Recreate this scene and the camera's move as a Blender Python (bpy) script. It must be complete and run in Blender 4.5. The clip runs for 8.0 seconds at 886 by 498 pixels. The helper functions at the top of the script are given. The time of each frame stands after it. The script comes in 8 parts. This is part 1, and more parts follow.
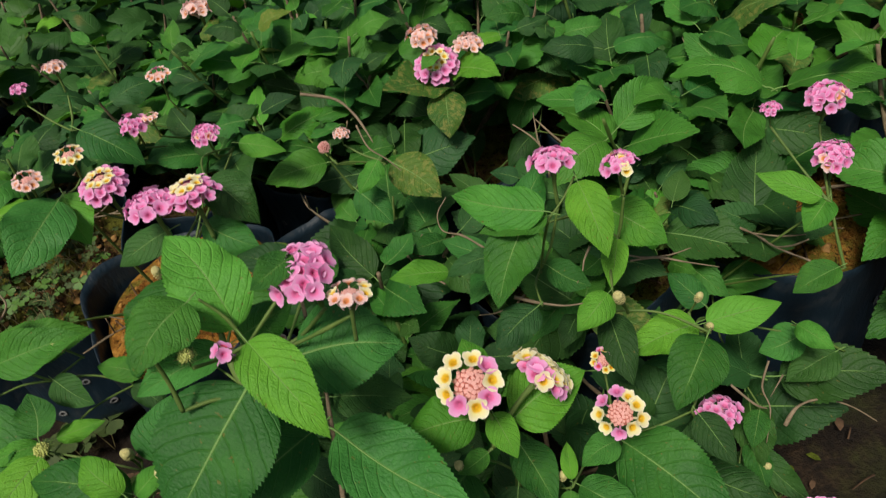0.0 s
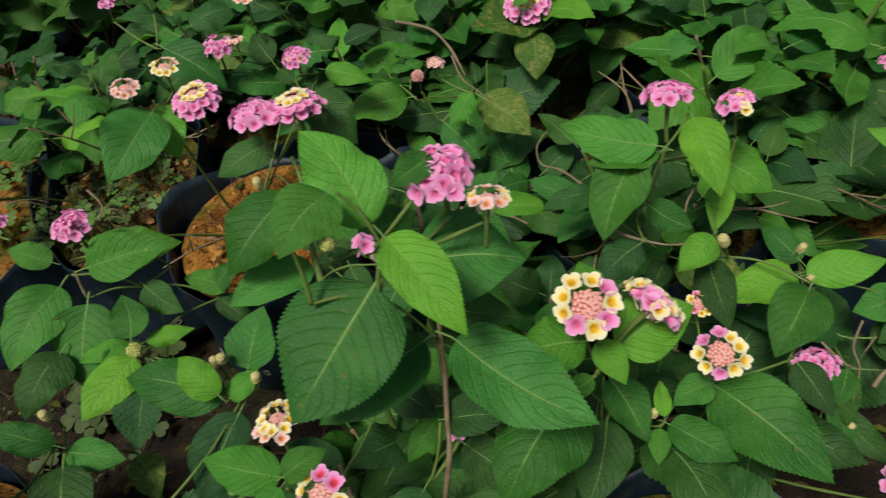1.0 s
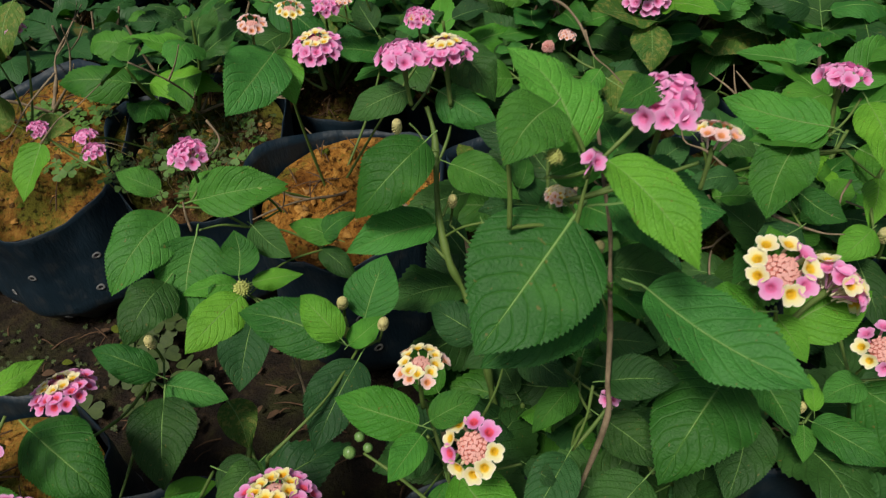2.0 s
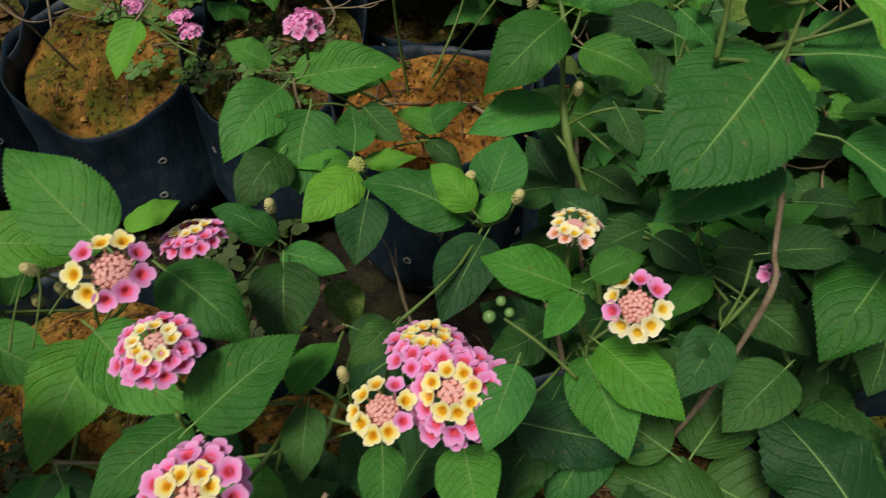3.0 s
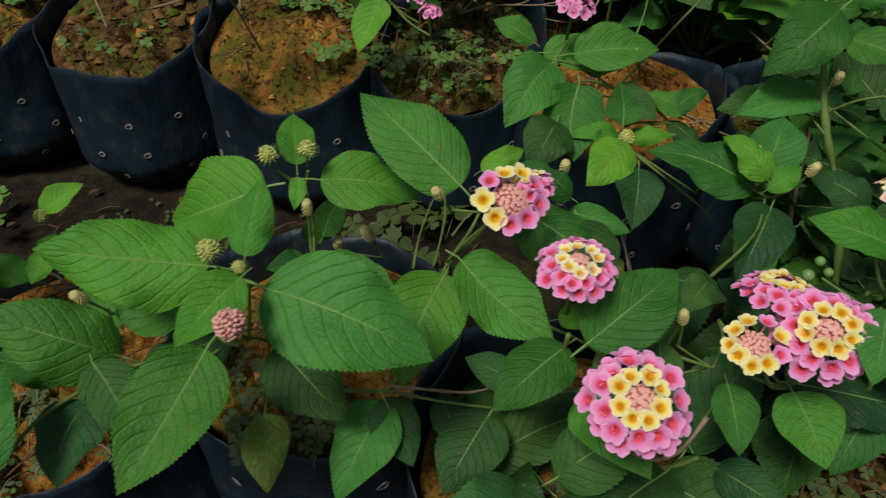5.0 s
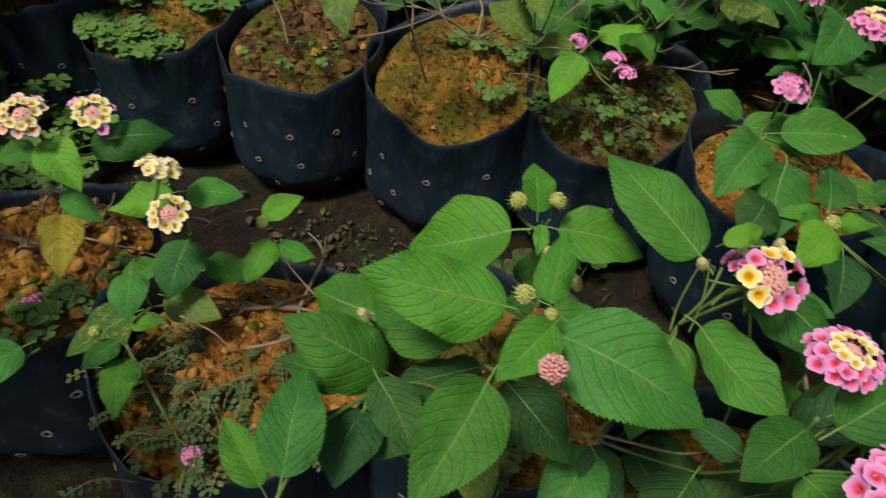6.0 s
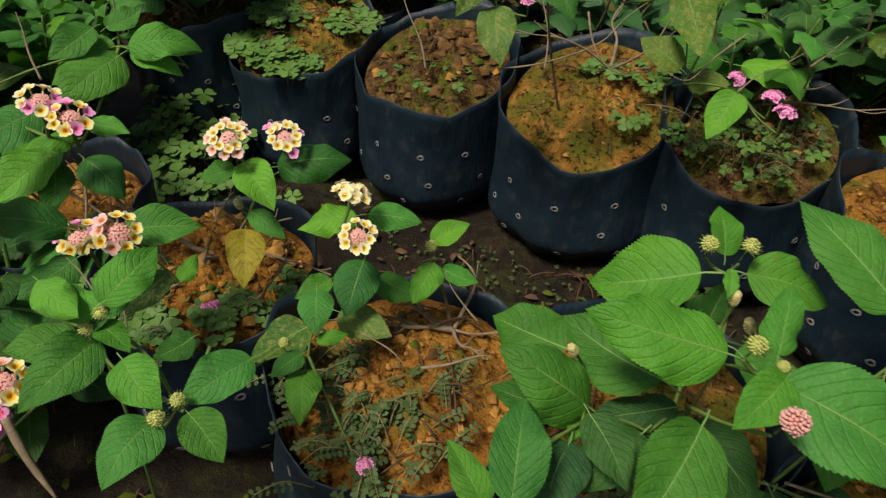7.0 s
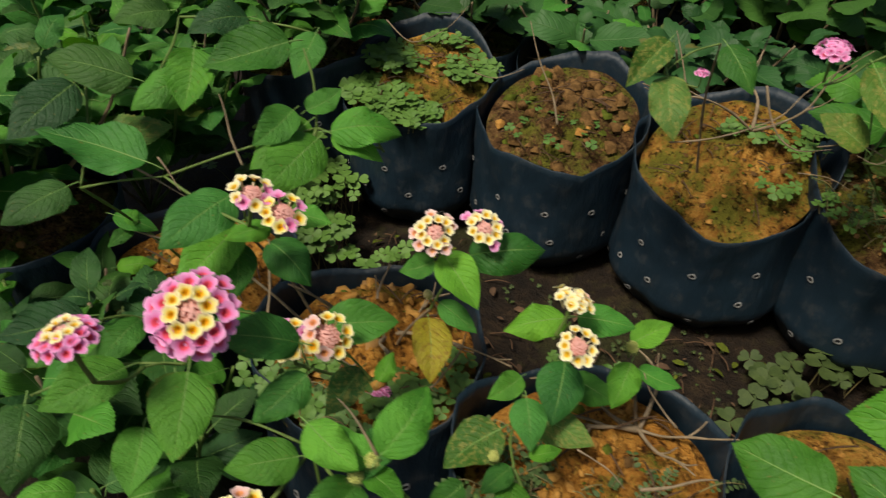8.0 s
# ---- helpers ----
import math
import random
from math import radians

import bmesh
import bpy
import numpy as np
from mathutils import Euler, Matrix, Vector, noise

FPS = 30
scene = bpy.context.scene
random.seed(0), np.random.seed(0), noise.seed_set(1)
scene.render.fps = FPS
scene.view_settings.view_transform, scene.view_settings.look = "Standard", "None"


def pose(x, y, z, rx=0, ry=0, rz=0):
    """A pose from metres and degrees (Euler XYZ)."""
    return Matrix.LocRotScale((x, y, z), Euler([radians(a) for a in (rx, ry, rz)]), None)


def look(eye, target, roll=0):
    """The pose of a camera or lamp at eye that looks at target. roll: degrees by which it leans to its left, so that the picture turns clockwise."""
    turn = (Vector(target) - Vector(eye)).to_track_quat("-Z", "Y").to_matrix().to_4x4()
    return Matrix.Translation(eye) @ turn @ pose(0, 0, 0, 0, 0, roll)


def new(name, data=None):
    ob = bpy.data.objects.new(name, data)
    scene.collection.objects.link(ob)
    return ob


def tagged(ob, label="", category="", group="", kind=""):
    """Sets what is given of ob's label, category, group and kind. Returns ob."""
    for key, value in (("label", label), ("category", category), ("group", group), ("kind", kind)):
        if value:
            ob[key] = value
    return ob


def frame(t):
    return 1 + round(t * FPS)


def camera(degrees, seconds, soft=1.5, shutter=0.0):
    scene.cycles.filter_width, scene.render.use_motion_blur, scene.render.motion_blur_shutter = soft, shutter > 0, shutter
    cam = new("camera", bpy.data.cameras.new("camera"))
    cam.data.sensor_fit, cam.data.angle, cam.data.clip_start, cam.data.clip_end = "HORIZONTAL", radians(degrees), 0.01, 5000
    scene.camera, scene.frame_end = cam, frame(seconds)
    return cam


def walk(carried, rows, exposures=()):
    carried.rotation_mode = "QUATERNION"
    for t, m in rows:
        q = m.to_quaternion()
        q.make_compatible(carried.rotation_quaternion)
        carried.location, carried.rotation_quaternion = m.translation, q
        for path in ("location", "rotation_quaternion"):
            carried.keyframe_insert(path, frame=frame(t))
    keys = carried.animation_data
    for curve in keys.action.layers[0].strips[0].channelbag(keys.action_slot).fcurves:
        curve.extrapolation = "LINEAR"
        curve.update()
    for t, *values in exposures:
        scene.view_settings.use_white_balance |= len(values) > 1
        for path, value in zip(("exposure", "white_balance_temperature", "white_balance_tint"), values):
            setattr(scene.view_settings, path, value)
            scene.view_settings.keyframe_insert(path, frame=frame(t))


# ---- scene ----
cam = camera(66.4, 8.0, 1.2, 0.25)
PATH = [
    (0, (0.154, 0.109, 0.539), (-0.097, 1.573, -0.802), -14.0),
    (0.5, (0.145, 0.105, 0.522), (-0.094, 1.525, -0.866), -12.0),
    (1, (0.112, 0.094, 0.528), (-0.218, 1.489, -0.866), -12.3),
    (1.2, (0.095, 0.090, 0.533), (-0.276, 1.488, -0.848), -12.1),
    (2.3, (0.021, 0.068, 0.480), (-0.274, 1.522, -0.861), -3.6),
    (2.5, (0.009, 0.063, 0.469), (-0.276, 1.505, -0.887), -2.9),
    (3, (-0.019, 0.038, 0.458), (-0.355, 1.440, -0.928), -2.7),
    (3.5, (-0.046, 0.023, 0.454), (-0.443, 1.405, -0.936), -2.2),
    (4, (-0.073, 0.011, 0.453), (-0.481, 1.402, -0.925), -2.2),
    (4.2, (-0.083, 0.006, 0.453), (-0.493, 1.400, -0.921), -2.7),
    (5.3, (-0.165, -0.040, 0.450), (-0.574, 1.398, -0.879), 1.0),
    (5.5, (-0.179, -0.046, 0.455), (-0.619, 1.383, -0.873), 1.9),
    (6, (-0.221, -0.062, 0.466), (-0.765, 1.376, -0.813), 4.1),
    (6.5, (-0.246, -0.088, 0.479), (-0.940, 1.316, -0.764), 2.3),
    (7, (-0.273, -0.092, 0.479), (-1.003, 1.280, -0.780), 2.6),
    (7.5, (-0.319, -0.092, 0.487), (-1.084, 1.288, -0.743), 4.1),
    (8, (-0.392, -0.103, 0.501), (-1.181, 1.250, -0.743), 3.2),
]
walk(cam, [(t, look(eye, target, roll)) for t, eye, target, roll in PATH], [(0, -0.2, 6500, 10), (3, -0.28, 6450, 10), (3.5, -0.43, 6400, 10), (4.2, -0.5, 6400, 10), (5.5, -0.35, 6450, 10), (6.5, -0.03, 6700, 10), (8.0, 0.0, 6950, 10)])

# ---- light ----
world = bpy.data.worlds.new("sky")
scene.world = world
world.use_nodes = True
wn = world.node_tree.nodes
sky = wn.new("ShaderNodeTexSky")
sky.sky_type = "NISHITA"
sky.sun_disc = False
sky.sun_elevation = radians(58)
sky.sun_rotation = radians(200)
sky.air_density, sky.dust_density = 1.0, 4.0
wn["Background"].inputs["Strength"].default_value = 0.062
world.node_tree.links.new(sky.outputs["Color"], wn["Background"].inputs["Color"])
sun = new("sun", bpy.data.lights.new("sun", "SUN"))
sun.data.energy, sun.data.angle, sun.data.color = 3.5, radians(14), (1.0, 0.94, 0.83)
sun.matrix_world = look((0, 0, 3), (0.55, 1.55, -0.2))


# ---- materials ----
def material(name):
    m = bpy.data.materials.new(name)
    m.use_nodes = True
    return m, m.node_tree.nodes, m.node_tree.links, m.node_tree.nodes["Principled BSDF"]


def math_node(nodes, links, op, a, b=None):
    n = nodes.new("ShaderNodeMath")
    n.operation = op
    for k, v in enumerate((a, b)):
        if v is None:
            continue
        if isinstance(v, (int, float)):
            n.inputs[k].default_value = v
        else:
            links.new(v, n.inputs[k])
    return n.outputs[0]


def noise_node(nodes, links, scale, detail=3.0, rough=0.55, vec=None):
    n = nodes.new("ShaderNodeTexNoise")
    n.inputs["Scale"].default_value, n.inputs["Detail"].default_value, n.inputs["Roughness"].default_value = scale, detail, rough
    if vec is not None:
        links.new(vec, n.inputs["Vector"])
    return n.outputs["Fac"]


def ramp(nodes, links, fac, *stops):
    r = nodes.new("ShaderNodeValToRGB")
    e = r.color_ramp.elements
    while len(e) < len(stops):
        e.new(0.5)
    for k, (p, c) in enumerate(stops):
        e[k].position, e[k].color = p, (*c, 1)
    links.new(fac, r.inputs["Fac"])
    return r.outputs["Color"]


def mix(nodes, links, fac, a, b, mode="MIX"):
    n = nodes.new("ShaderNodeMix")
    n.data_type, n.blend_type = "RGBA", mode
    for k, v in ((0, fac), (6, a), (7, b)):
        if isinstance(v, (int, float)):
            n.inputs[k].default_value = v
        elif isinstance(v, tuple):
            n.inputs[k].default_value = (*v, 1)
        else:
            links.new(v, n.inputs[k])
    return n.outputs[2]


def bump(nodes, links, height, strength, distance, bsdf):
    b = nodes.new("ShaderNodeBump")
    b.inputs["Strength"].default_value, b.inputs["Distance"].default_value = strength, distance
    links.new(height, b.inputs["Height"])
    links.new(b.outputs["Normal"], bsdf.inputs["Normal"])
    return b


def leaf_material(name, dark, light, vein, spots=0.0, spot_colour=(0.25, 0.16, 0.03), through_light=0.2):
    """Wrinkled leaf: pinnate veins from the UV map, a net of small veins, mottling, and light that shines through."""
    m, n, l, p = material(name)
    uv = n.new("ShaderNodeUVMap")
    sep = n.new("ShaderNodeSeparateXYZ")
    l.new(uv.outputs["UV"], sep.inputs[0])
    u, v = sep.outputs["X"], sep.outputs["Y"]
    side = math_node(n, l, "MULTIPLY", math_node(n, l, "ABSOLUTE", math_node(n, l, "SUBTRACT", v, 0.5)), 2.0)
    coord = n.new("ShaderNodeTexCoord").outputs["Object"]
    info = n.new("ShaderNodeObjectInfo")
    lone = info.outputs["Random"]
    # every leaf takes its own stretch of the textures
    own = n.new("ShaderNodeVectorMath")
    own.operation = "MULTIPLY_ADD"
    l.new(lone, own.inputs[0])
    own.inputs[1].default_value = (37.0, 19.0, 53.0)
    l.new(coord, own.inputs[2])
    at = own.outputs[0]
    wob = noise_node(n, l, 7.0, 2.0, 0.5, at)
    lean = math_node(n, l, "ADD", math_node(n, l, "MULTIPLY", side, 0.2), math_node(n, l, "MULTIPLY", math_node(n, l, "MULTIPLY", side, side), 0.12))
    phase = math_node(n, l, "ADD", math_node(n, l, "MULTIPLY", math_node(n, l, "SUBTRACT", u, lean), 8.5), math_node(n, l, "ADD", 0.14, math_node(n, l, "MULTIPLY", wob, 0.42)))
    tri = math_node(n, l, "MULTIPLY", math_node(n, l, "ABSOLUTE", math_node(n, l, "SUBTRACT", math_node(n, l, "FRACT", phase), 0.5)), 2.0)
    line = math_node(n, l, "POWER", tri, 20.0)
    mid = math_node(n, l, "POWER", math_node(n, l, "SUBTRACT", 1.0, side), 40.0)
    # the net of small veins between the large ones
    vor = n.new("ShaderNodeTexVoronoi")
    vor.feature = "DISTANCE_TO_EDGE"
    vor.inputs["Scale"].default_value = 30.0
    l.new(at, vor.inputs["Vector"])
    net = math_node(n, l, "MINIMUM", math_node(n, l, "MULTIPLY", vor.outputs["Distance"], 3.2), 1.0)
    veins = math_node(n, l, "MINIMUM", math_node(n, l, "ADD", math_node(n, l, "MULTIPLY", line, 0.4), mid), 1.0)
    big = noise_node(n, l, 2.4, 4.0, 0.62, at)
    fac = math_node(n, l, "ADD", math_node(n, l, "MULTIPLY", big, 0.9), math_node(n, l, "MULTIPLY", math_node(n, l, "SUBTRACT", lone, 0.52), 0.65))
    base = ramp(n, l, fac, (0.15, dark), (0.75, light))
    # some leaves are bluer, some yellower
    hue = n.new("ShaderNodeTexWhiteNoise")
    hue.noise_dimensions = "1D"
    l.new(lone, hue.inputs["W"])
    base = mix(n, l, 1.0, base, ramp(n, l, hue.outputs["Value"], (0.0, (0.82, 0.95, 1.3)), (0.45, (1.0, 1.0, 1.0)), (1.0, (1.16, 1.02, 0.78))), "MULTIPLY")
    col = mix(n, l, math_node(n, l, "MULTIPLY", math_node(n, l, "SUBTRACT", 1.0, net), 0.3), base, mix(n, l, 1.0, base, (0.6, 0.68, 0.62), "MULTIPLY"))
    col = mix(n, l, math_node(n, l, "MULTIPLY", veins, 0.5), col, vein)
    speck = ramp(n, l, noise_node(n, l, 24.0, 2.0, 0.5, at), (0.69, (0, 0, 0)), (0.73, (0.6, 0.6, 0.6)))
    col = mix(n, l, speck, col, (0.19, 0.15, 0.035))
    if spots:
        sp = ramp(n, l, noise_node(n, l, 11.0, 5.0, 0.75, at), (0.5, (0, 0, 0)), (0.6, (1, 1, 1)))
        col = mix(n, l, math_node(n, l, "MULTIPLY", sp, spots), col, spot_colour)
    l.new(col, p.inputs["Base Color"])
    rough = math_node(n, l, "ADD", 0.4, math_node(n, l, "MULTIPLY", big, 0.3))
    l.new(rough, p.inputs["Roughness"])
    p.inputs["Specular IOR Level"].default_value = 0.3
    pillow = math_node(n, l, "SUBTRACT", math_node(n, l, "SUBTRACT", 1.0, math_node(n, l, "POWER", tri, 9.0)), mid)
    rug = noise_node(n, l, 19.0, 5.0, 0.62, at)
    height = math_node(n, l, "ADD", math_node(n, l, "ADD", math_node(n, l, "MULTIPLY", pillow, 0.75), math_node(n, l, "MULTIPLY", net, 0.22)), math_node(n, l, "MULTIPLY", rug, 1.3))
    bmp = bump(n, l, height, 0.6, 0.00095, p)
    tr = n.new("ShaderNodeBsdfTranslucent")
    l.new(mix(n, l, 1.0, col, (1.3, 1.25, 0.45), "MULTIPLY"), tr.inputs["Color"])
    l.new(bmp.outputs["Normal"], tr.inputs["Normal"])
    ms = n.new("ShaderNodeMixShader")
    ms.inputs[0].default_value = through_light
    l.new(p.outputs[0], ms.inputs[1])
    l.new(tr.outputs[0], ms.inputs[2])
    l.new(ms.outputs[0], n["Material Output"].inputs["Surface"])
    return m


LEAF_YOUNG = leaf_material("young_leaf", (0.058, 0.245, 0.02), (0.145, 0.42, 0.038), (0.26, 0.48, 0.1))
LEAF = leaf_material("mature_leaf", (0.028, 0.136, 0.018), (0.082, 0.285, 0.034), (0.18, 0.37, 0.08))
# mature leaf with the shade of the lower crown put into its colour
LEAF_SHADED = leaf_material("shaded_leaf", (0.02, 0.075, 0.016), (0.05, 0.155, 0.03), (0.09, 0.19, 0.05))
LEAF_OLD = leaf_material("ageing_leaf", (0.045, 0.14, 0.02), (0.13, 0.235, 0.034), (0.21, 0.3, 0.07), 0.6, (0.3, 0.28, 0.07))
LEAF_YELLOW = leaf_material("yellowing_leaf", (0.25, 0.24, 0.02), (0.42, 0.36, 0.03), (0.4, 0.36, 0.1), 0.6, (0.2, 0.1, 0.02))
LEAVES = {"y": LEAF_YOUNG, "m": LEAF, "d": LEAF_SHADED, "o": LEAF_OLD, "w": LEAF_YELLOW}


def plain_material(name, a, b, scale, rough=0.6, bump_d=0.0004, sheen=0.0, shine=0.4, random_mix=0.0, detail=4.0):
    """Two mottled tones with fine relief."""
    m, n, l, p = material(name)
    coord = n.new("ShaderNodeTexCoord").outputs["Object"]
    f = noise_node(n, l, scale, detail, 0.62, coord)
    fine = noise_node(n, l, scale * 7.0, 3.0, 0.6, coord)
    fac = math_node(n, l, "ADD", math_node(n, l, "MULTIPLY", f, 0.7), math_node(n, l, "MULTIPLY", fine, 0.3))
    if random_mix:
        info = n.new("ShaderNodeObjectInfo")
        fac = math_node(n, l, "ADD", fac, math_node(n, l, "MULTIPLY", math_node(n, l, "SUBTRACT", info.outputs["Random"], 0.5), random_mix))
    l.new(ramp(n, l, fac, (0.3, a), (0.7, b)), p.inputs["Base Color"])
    p.inputs["Roughness"].default_value = rough
    p.inputs["Specular IOR Level"].default_value = shine
    bump(n, l, math_node(n, l, "ADD", f, math_node(n, l, "MULTIPLY", fine, 0.5)), 0.6, bump_d, p)
    return m


def petal_material(name, rim, throat, edge):
    """Corolla: the UV's first coordinate runs from the throat to the rim."""
    m, n, l, p = material(name)
    uv = n.new("ShaderNodeUVMap")
    sep = n.new("ShaderNodeSeparateXYZ")
    l.new(uv.outputs["UV"], sep.inputs[0])
    coord = n.new("ShaderNodeTexCoord").outputs["Object"]
    f = noise_node(n, l, 420.0, 2.0, 0.5, coord)
    info = n.new("ShaderNodeObjectInfo")
    r = math_node(n, l, "ADD", sep.outputs["X"], math_node(n, l, "MULTIPLY", math_node(n, l, "SUBTRACT", f, 0.5), 0.12))
    col = ramp(n, l, r, (0.18, tuple(c * 0.8 for c in throat)), (0.36, throat), (0.5, rim), (0.97, edge))
    col = mix(n, l, math_node(n, l, "MULTIPLY", info.outputs["Random"], 0.3), col, mix(n, l, 1.0, col, (0.85, 0.72, 0.8), "MULTIPLY"))
    l.new(col, p.inputs["Base Color"])
    p.inputs["Roughness"].default_value = 0.6
    p.inputs["Specular IOR Level"].default_value = 0.2
    bump(n, l, f, 0.3, 0.0003, p)
    tr = n.new("ShaderNodeBsdfTranslucent")
    l.new(col, tr.inputs["Color"])
    ms = n.new("ShaderNodeMixShader")
    ms.inputs[0].default_value = 0.2
    l.new(p.outputs[0], ms.inputs[1])
    l.new(tr.outputs[0], ms.inputs[2])
    l.new(ms.outputs[0], n["Material Output"].inputs["Surface"])
    return m


PETAL_PINK = petal_material("pink_petal", (0.88, 0.23, 0.55), (0.87, 0.1, 0.16), (0.93, 0.47, 0.78))
PETAL_MAGENTA = petal_material("magenta_petal", (0.9, 0.3, 0.62), (0.86, 0.2, 0.45), (0.93, 0.48, 0.75))
PETAL_YELLOW = petal_material("yellow_petal", (0.95, 0.82, 0.16), (0.88, 0.44, 0.01), (0.96, 0.91, 0.56))
PETAL_CREAM = petal_material("cream_petal", (0.95, 0.86, 0.36), (0.9, 0.56, 0.03), (0.96, 0.92, 0.66))
PETAL_BLUSH = petal_material("blush_petal", (0.93, 0.58, 0.5), (0.88, 0.36, 0.14), (0.95, 0.74, 0.7))
PETALS = {"p": PETAL_PINK, "g": PETAL_MAGENTA, "y": PETAL_YELLOW, "c": PETAL_CREAM, "b": PETAL_BLUSH}
BUD_PINK = plain_material("salmon_flower_bud", (0.72, 0.33, 0.29), (0.88, 0.52, 0.46), 300.0, 0.6, 0.0002)
# dark base below the buds; the shade of their gaps is in its colour
BUD_DEEP = plain_material("salmon_bud_gap_shade", (0.42, 0.1, 0.08), (0.6, 0.2, 0.15), 300.0, 0.7, 0.0002)
BUD_GREEN = plain_material("pale_green_flower_bud", (0.42, 0.5, 0.1), (0.68, 0.68, 0.24), 300.0, 0.6, 0.0002)
CONE = plain_material("spent_flower_cone", (0.5, 0.46, 0.15), (0.76, 0.68, 0.34), 260.0, 0.75, 0.0003)
BERRY = plain_material("green_berry", (0.1, 0.22, 0.05), (0.22, 0.38, 0.12), 200.0, 0.35, 0.0001)
STEM_GREEN = plain_material("green_stem", (0.07, 0.14, 0.022), (0.15, 0.22, 0.05), 90.0, 0.6, 0.0004)
STEM_WOOD = plain_material("woody_stem", (0.1, 0.07, 0.04), (0.3, 0.23, 0.14), 120.0, 0.85, 0.0008)
TWIG = plain_material("pale_bare_twig", (0.13, 0.095, 0.055), (0.34, 0.26, 0.165), 130.0, 0.85, 0.0008)
RIB = plain_material("leaf_rib", (0.13, 0.28, 0.06), (0.22, 0.36, 0.1), 120.0, 0.55, 0.0002)
def soil_material(name, low, mean, high, film):
    """Ochre subsoil, darker where it is damp or crusted, with a thin green film of moss in patches."""
    m, n, l, p = material(name)
    coord = n.new("ShaderNodeTexCoord").outputs["Object"]
    info = n.new("ShaderNodeObjectInfo")
    shift = n.new("ShaderNodeVectorMath")
    l.new(coord, shift.inputs[0])
    l.new(info.outputs["Location"], shift.inputs[1])
    at = shift.outputs[0]
    broad, mid, fine = noise_node(n, l, 17.0, 5.0, 0.6, at), noise_node(n, l, 60.0, 6.0, 0.7, at), noise_node(n, l, 380.0, 4.0, 0.7, at)
    fac = math_node(n, l, "ADD", math_node(n, l, "MULTIPLY", mid, 0.6), math_node(n, l, "MULTIPLY", fine, 0.4))
    col = ramp(n, l, fac, (0.36, low), (0.5, mean), (0.64, high))
    damp = ramp(n, l, broad, (0.45, (1, 1, 1)), (0.68, (0.36, 0.3, 0.26)))
    col = mix(n, l, 1.0, col, damp, "MULTIPLY")
    green = ramp(n, l, math_node(n, l, "ADD", math_node(n, l, "MULTIPLY", noise_node(n, l, 26.0, 6.0, 0.65, at), 0.75), math_node(n, l, "MULTIPLY", fine, 0.25)), (0.5 - film, (0, 0, 0)), (0.6 - film, (0.9, 0.9, 0.9)))
    col = mix(n, l, green, col, mix(n, l, fine, (0.03, 0.045, 0.006), (0.2, 0.2, 0.025)))
    # shade of small pits put into the colour as dark specks
    pit_specks = ramp(n, l, noise_node(n, l, 170.0, 3.0, 0.65, at), (0.36, (0.22, 0.2, 0.18)), (0.47, (1, 1, 1)))
    col = mix(n, l, 1.0, col, pit_specks, "MULTIPLY")
    l.new(col, p.inputs["Base Color"])
    p.inputs["Roughness"].default_value = 0.92
    p.inputs["Specular IOR Level"].default_value = 0.15
    bump(n, l, math_node(n, l, "ADD", mid, math_node(n, l, "MULTIPLY", fine, 0.35)), 1.0, 0.009, p)
    return m


SOIL = soil_material("ochre_potting_soil", (0.1, 0.04, 0.01), (0.4, 0.19, 0.036), (0.64, 0.37, 0.085), 0.05)
SOIL_ORANGE = soil_material("fresh_orange_soil", (0.14, 0.05, 0.01), (0.45, 0.2, 0.035), (0.66, 0.36, 0.08), -0.04)
SOIL_DARK = soil_material("dark_crumbly_soil", (0.03, 0.016, 0.008), (0.12, 0.062, 0.024), (0.3, 0.18, 0.07), 0.04)
SOILS = {"ochre": SOIL, "orange": SOIL_ORANGE, "dark": SOIL_DARK}
CLOD_ORANGE = plain_material("orange_soil_clod", (0.2, 0.085, 0.02), (0.6, 0.32, 0.08), 90.0, 0.95, 0.003, shine=0.1)
CLOD = plain_material("brown_soil_clod", (0.1, 0.055, 0.02), (0.36, 0.2, 0.07), 70.0, 0.95, 0.002, shine=0.1, random_mix=0.5)
MOSS = plain_material("moss", (0.045, 0.06, 0.008), (0.12, 0.15, 0.022), 160.0, 0.95, 0.002, shine=0.05)


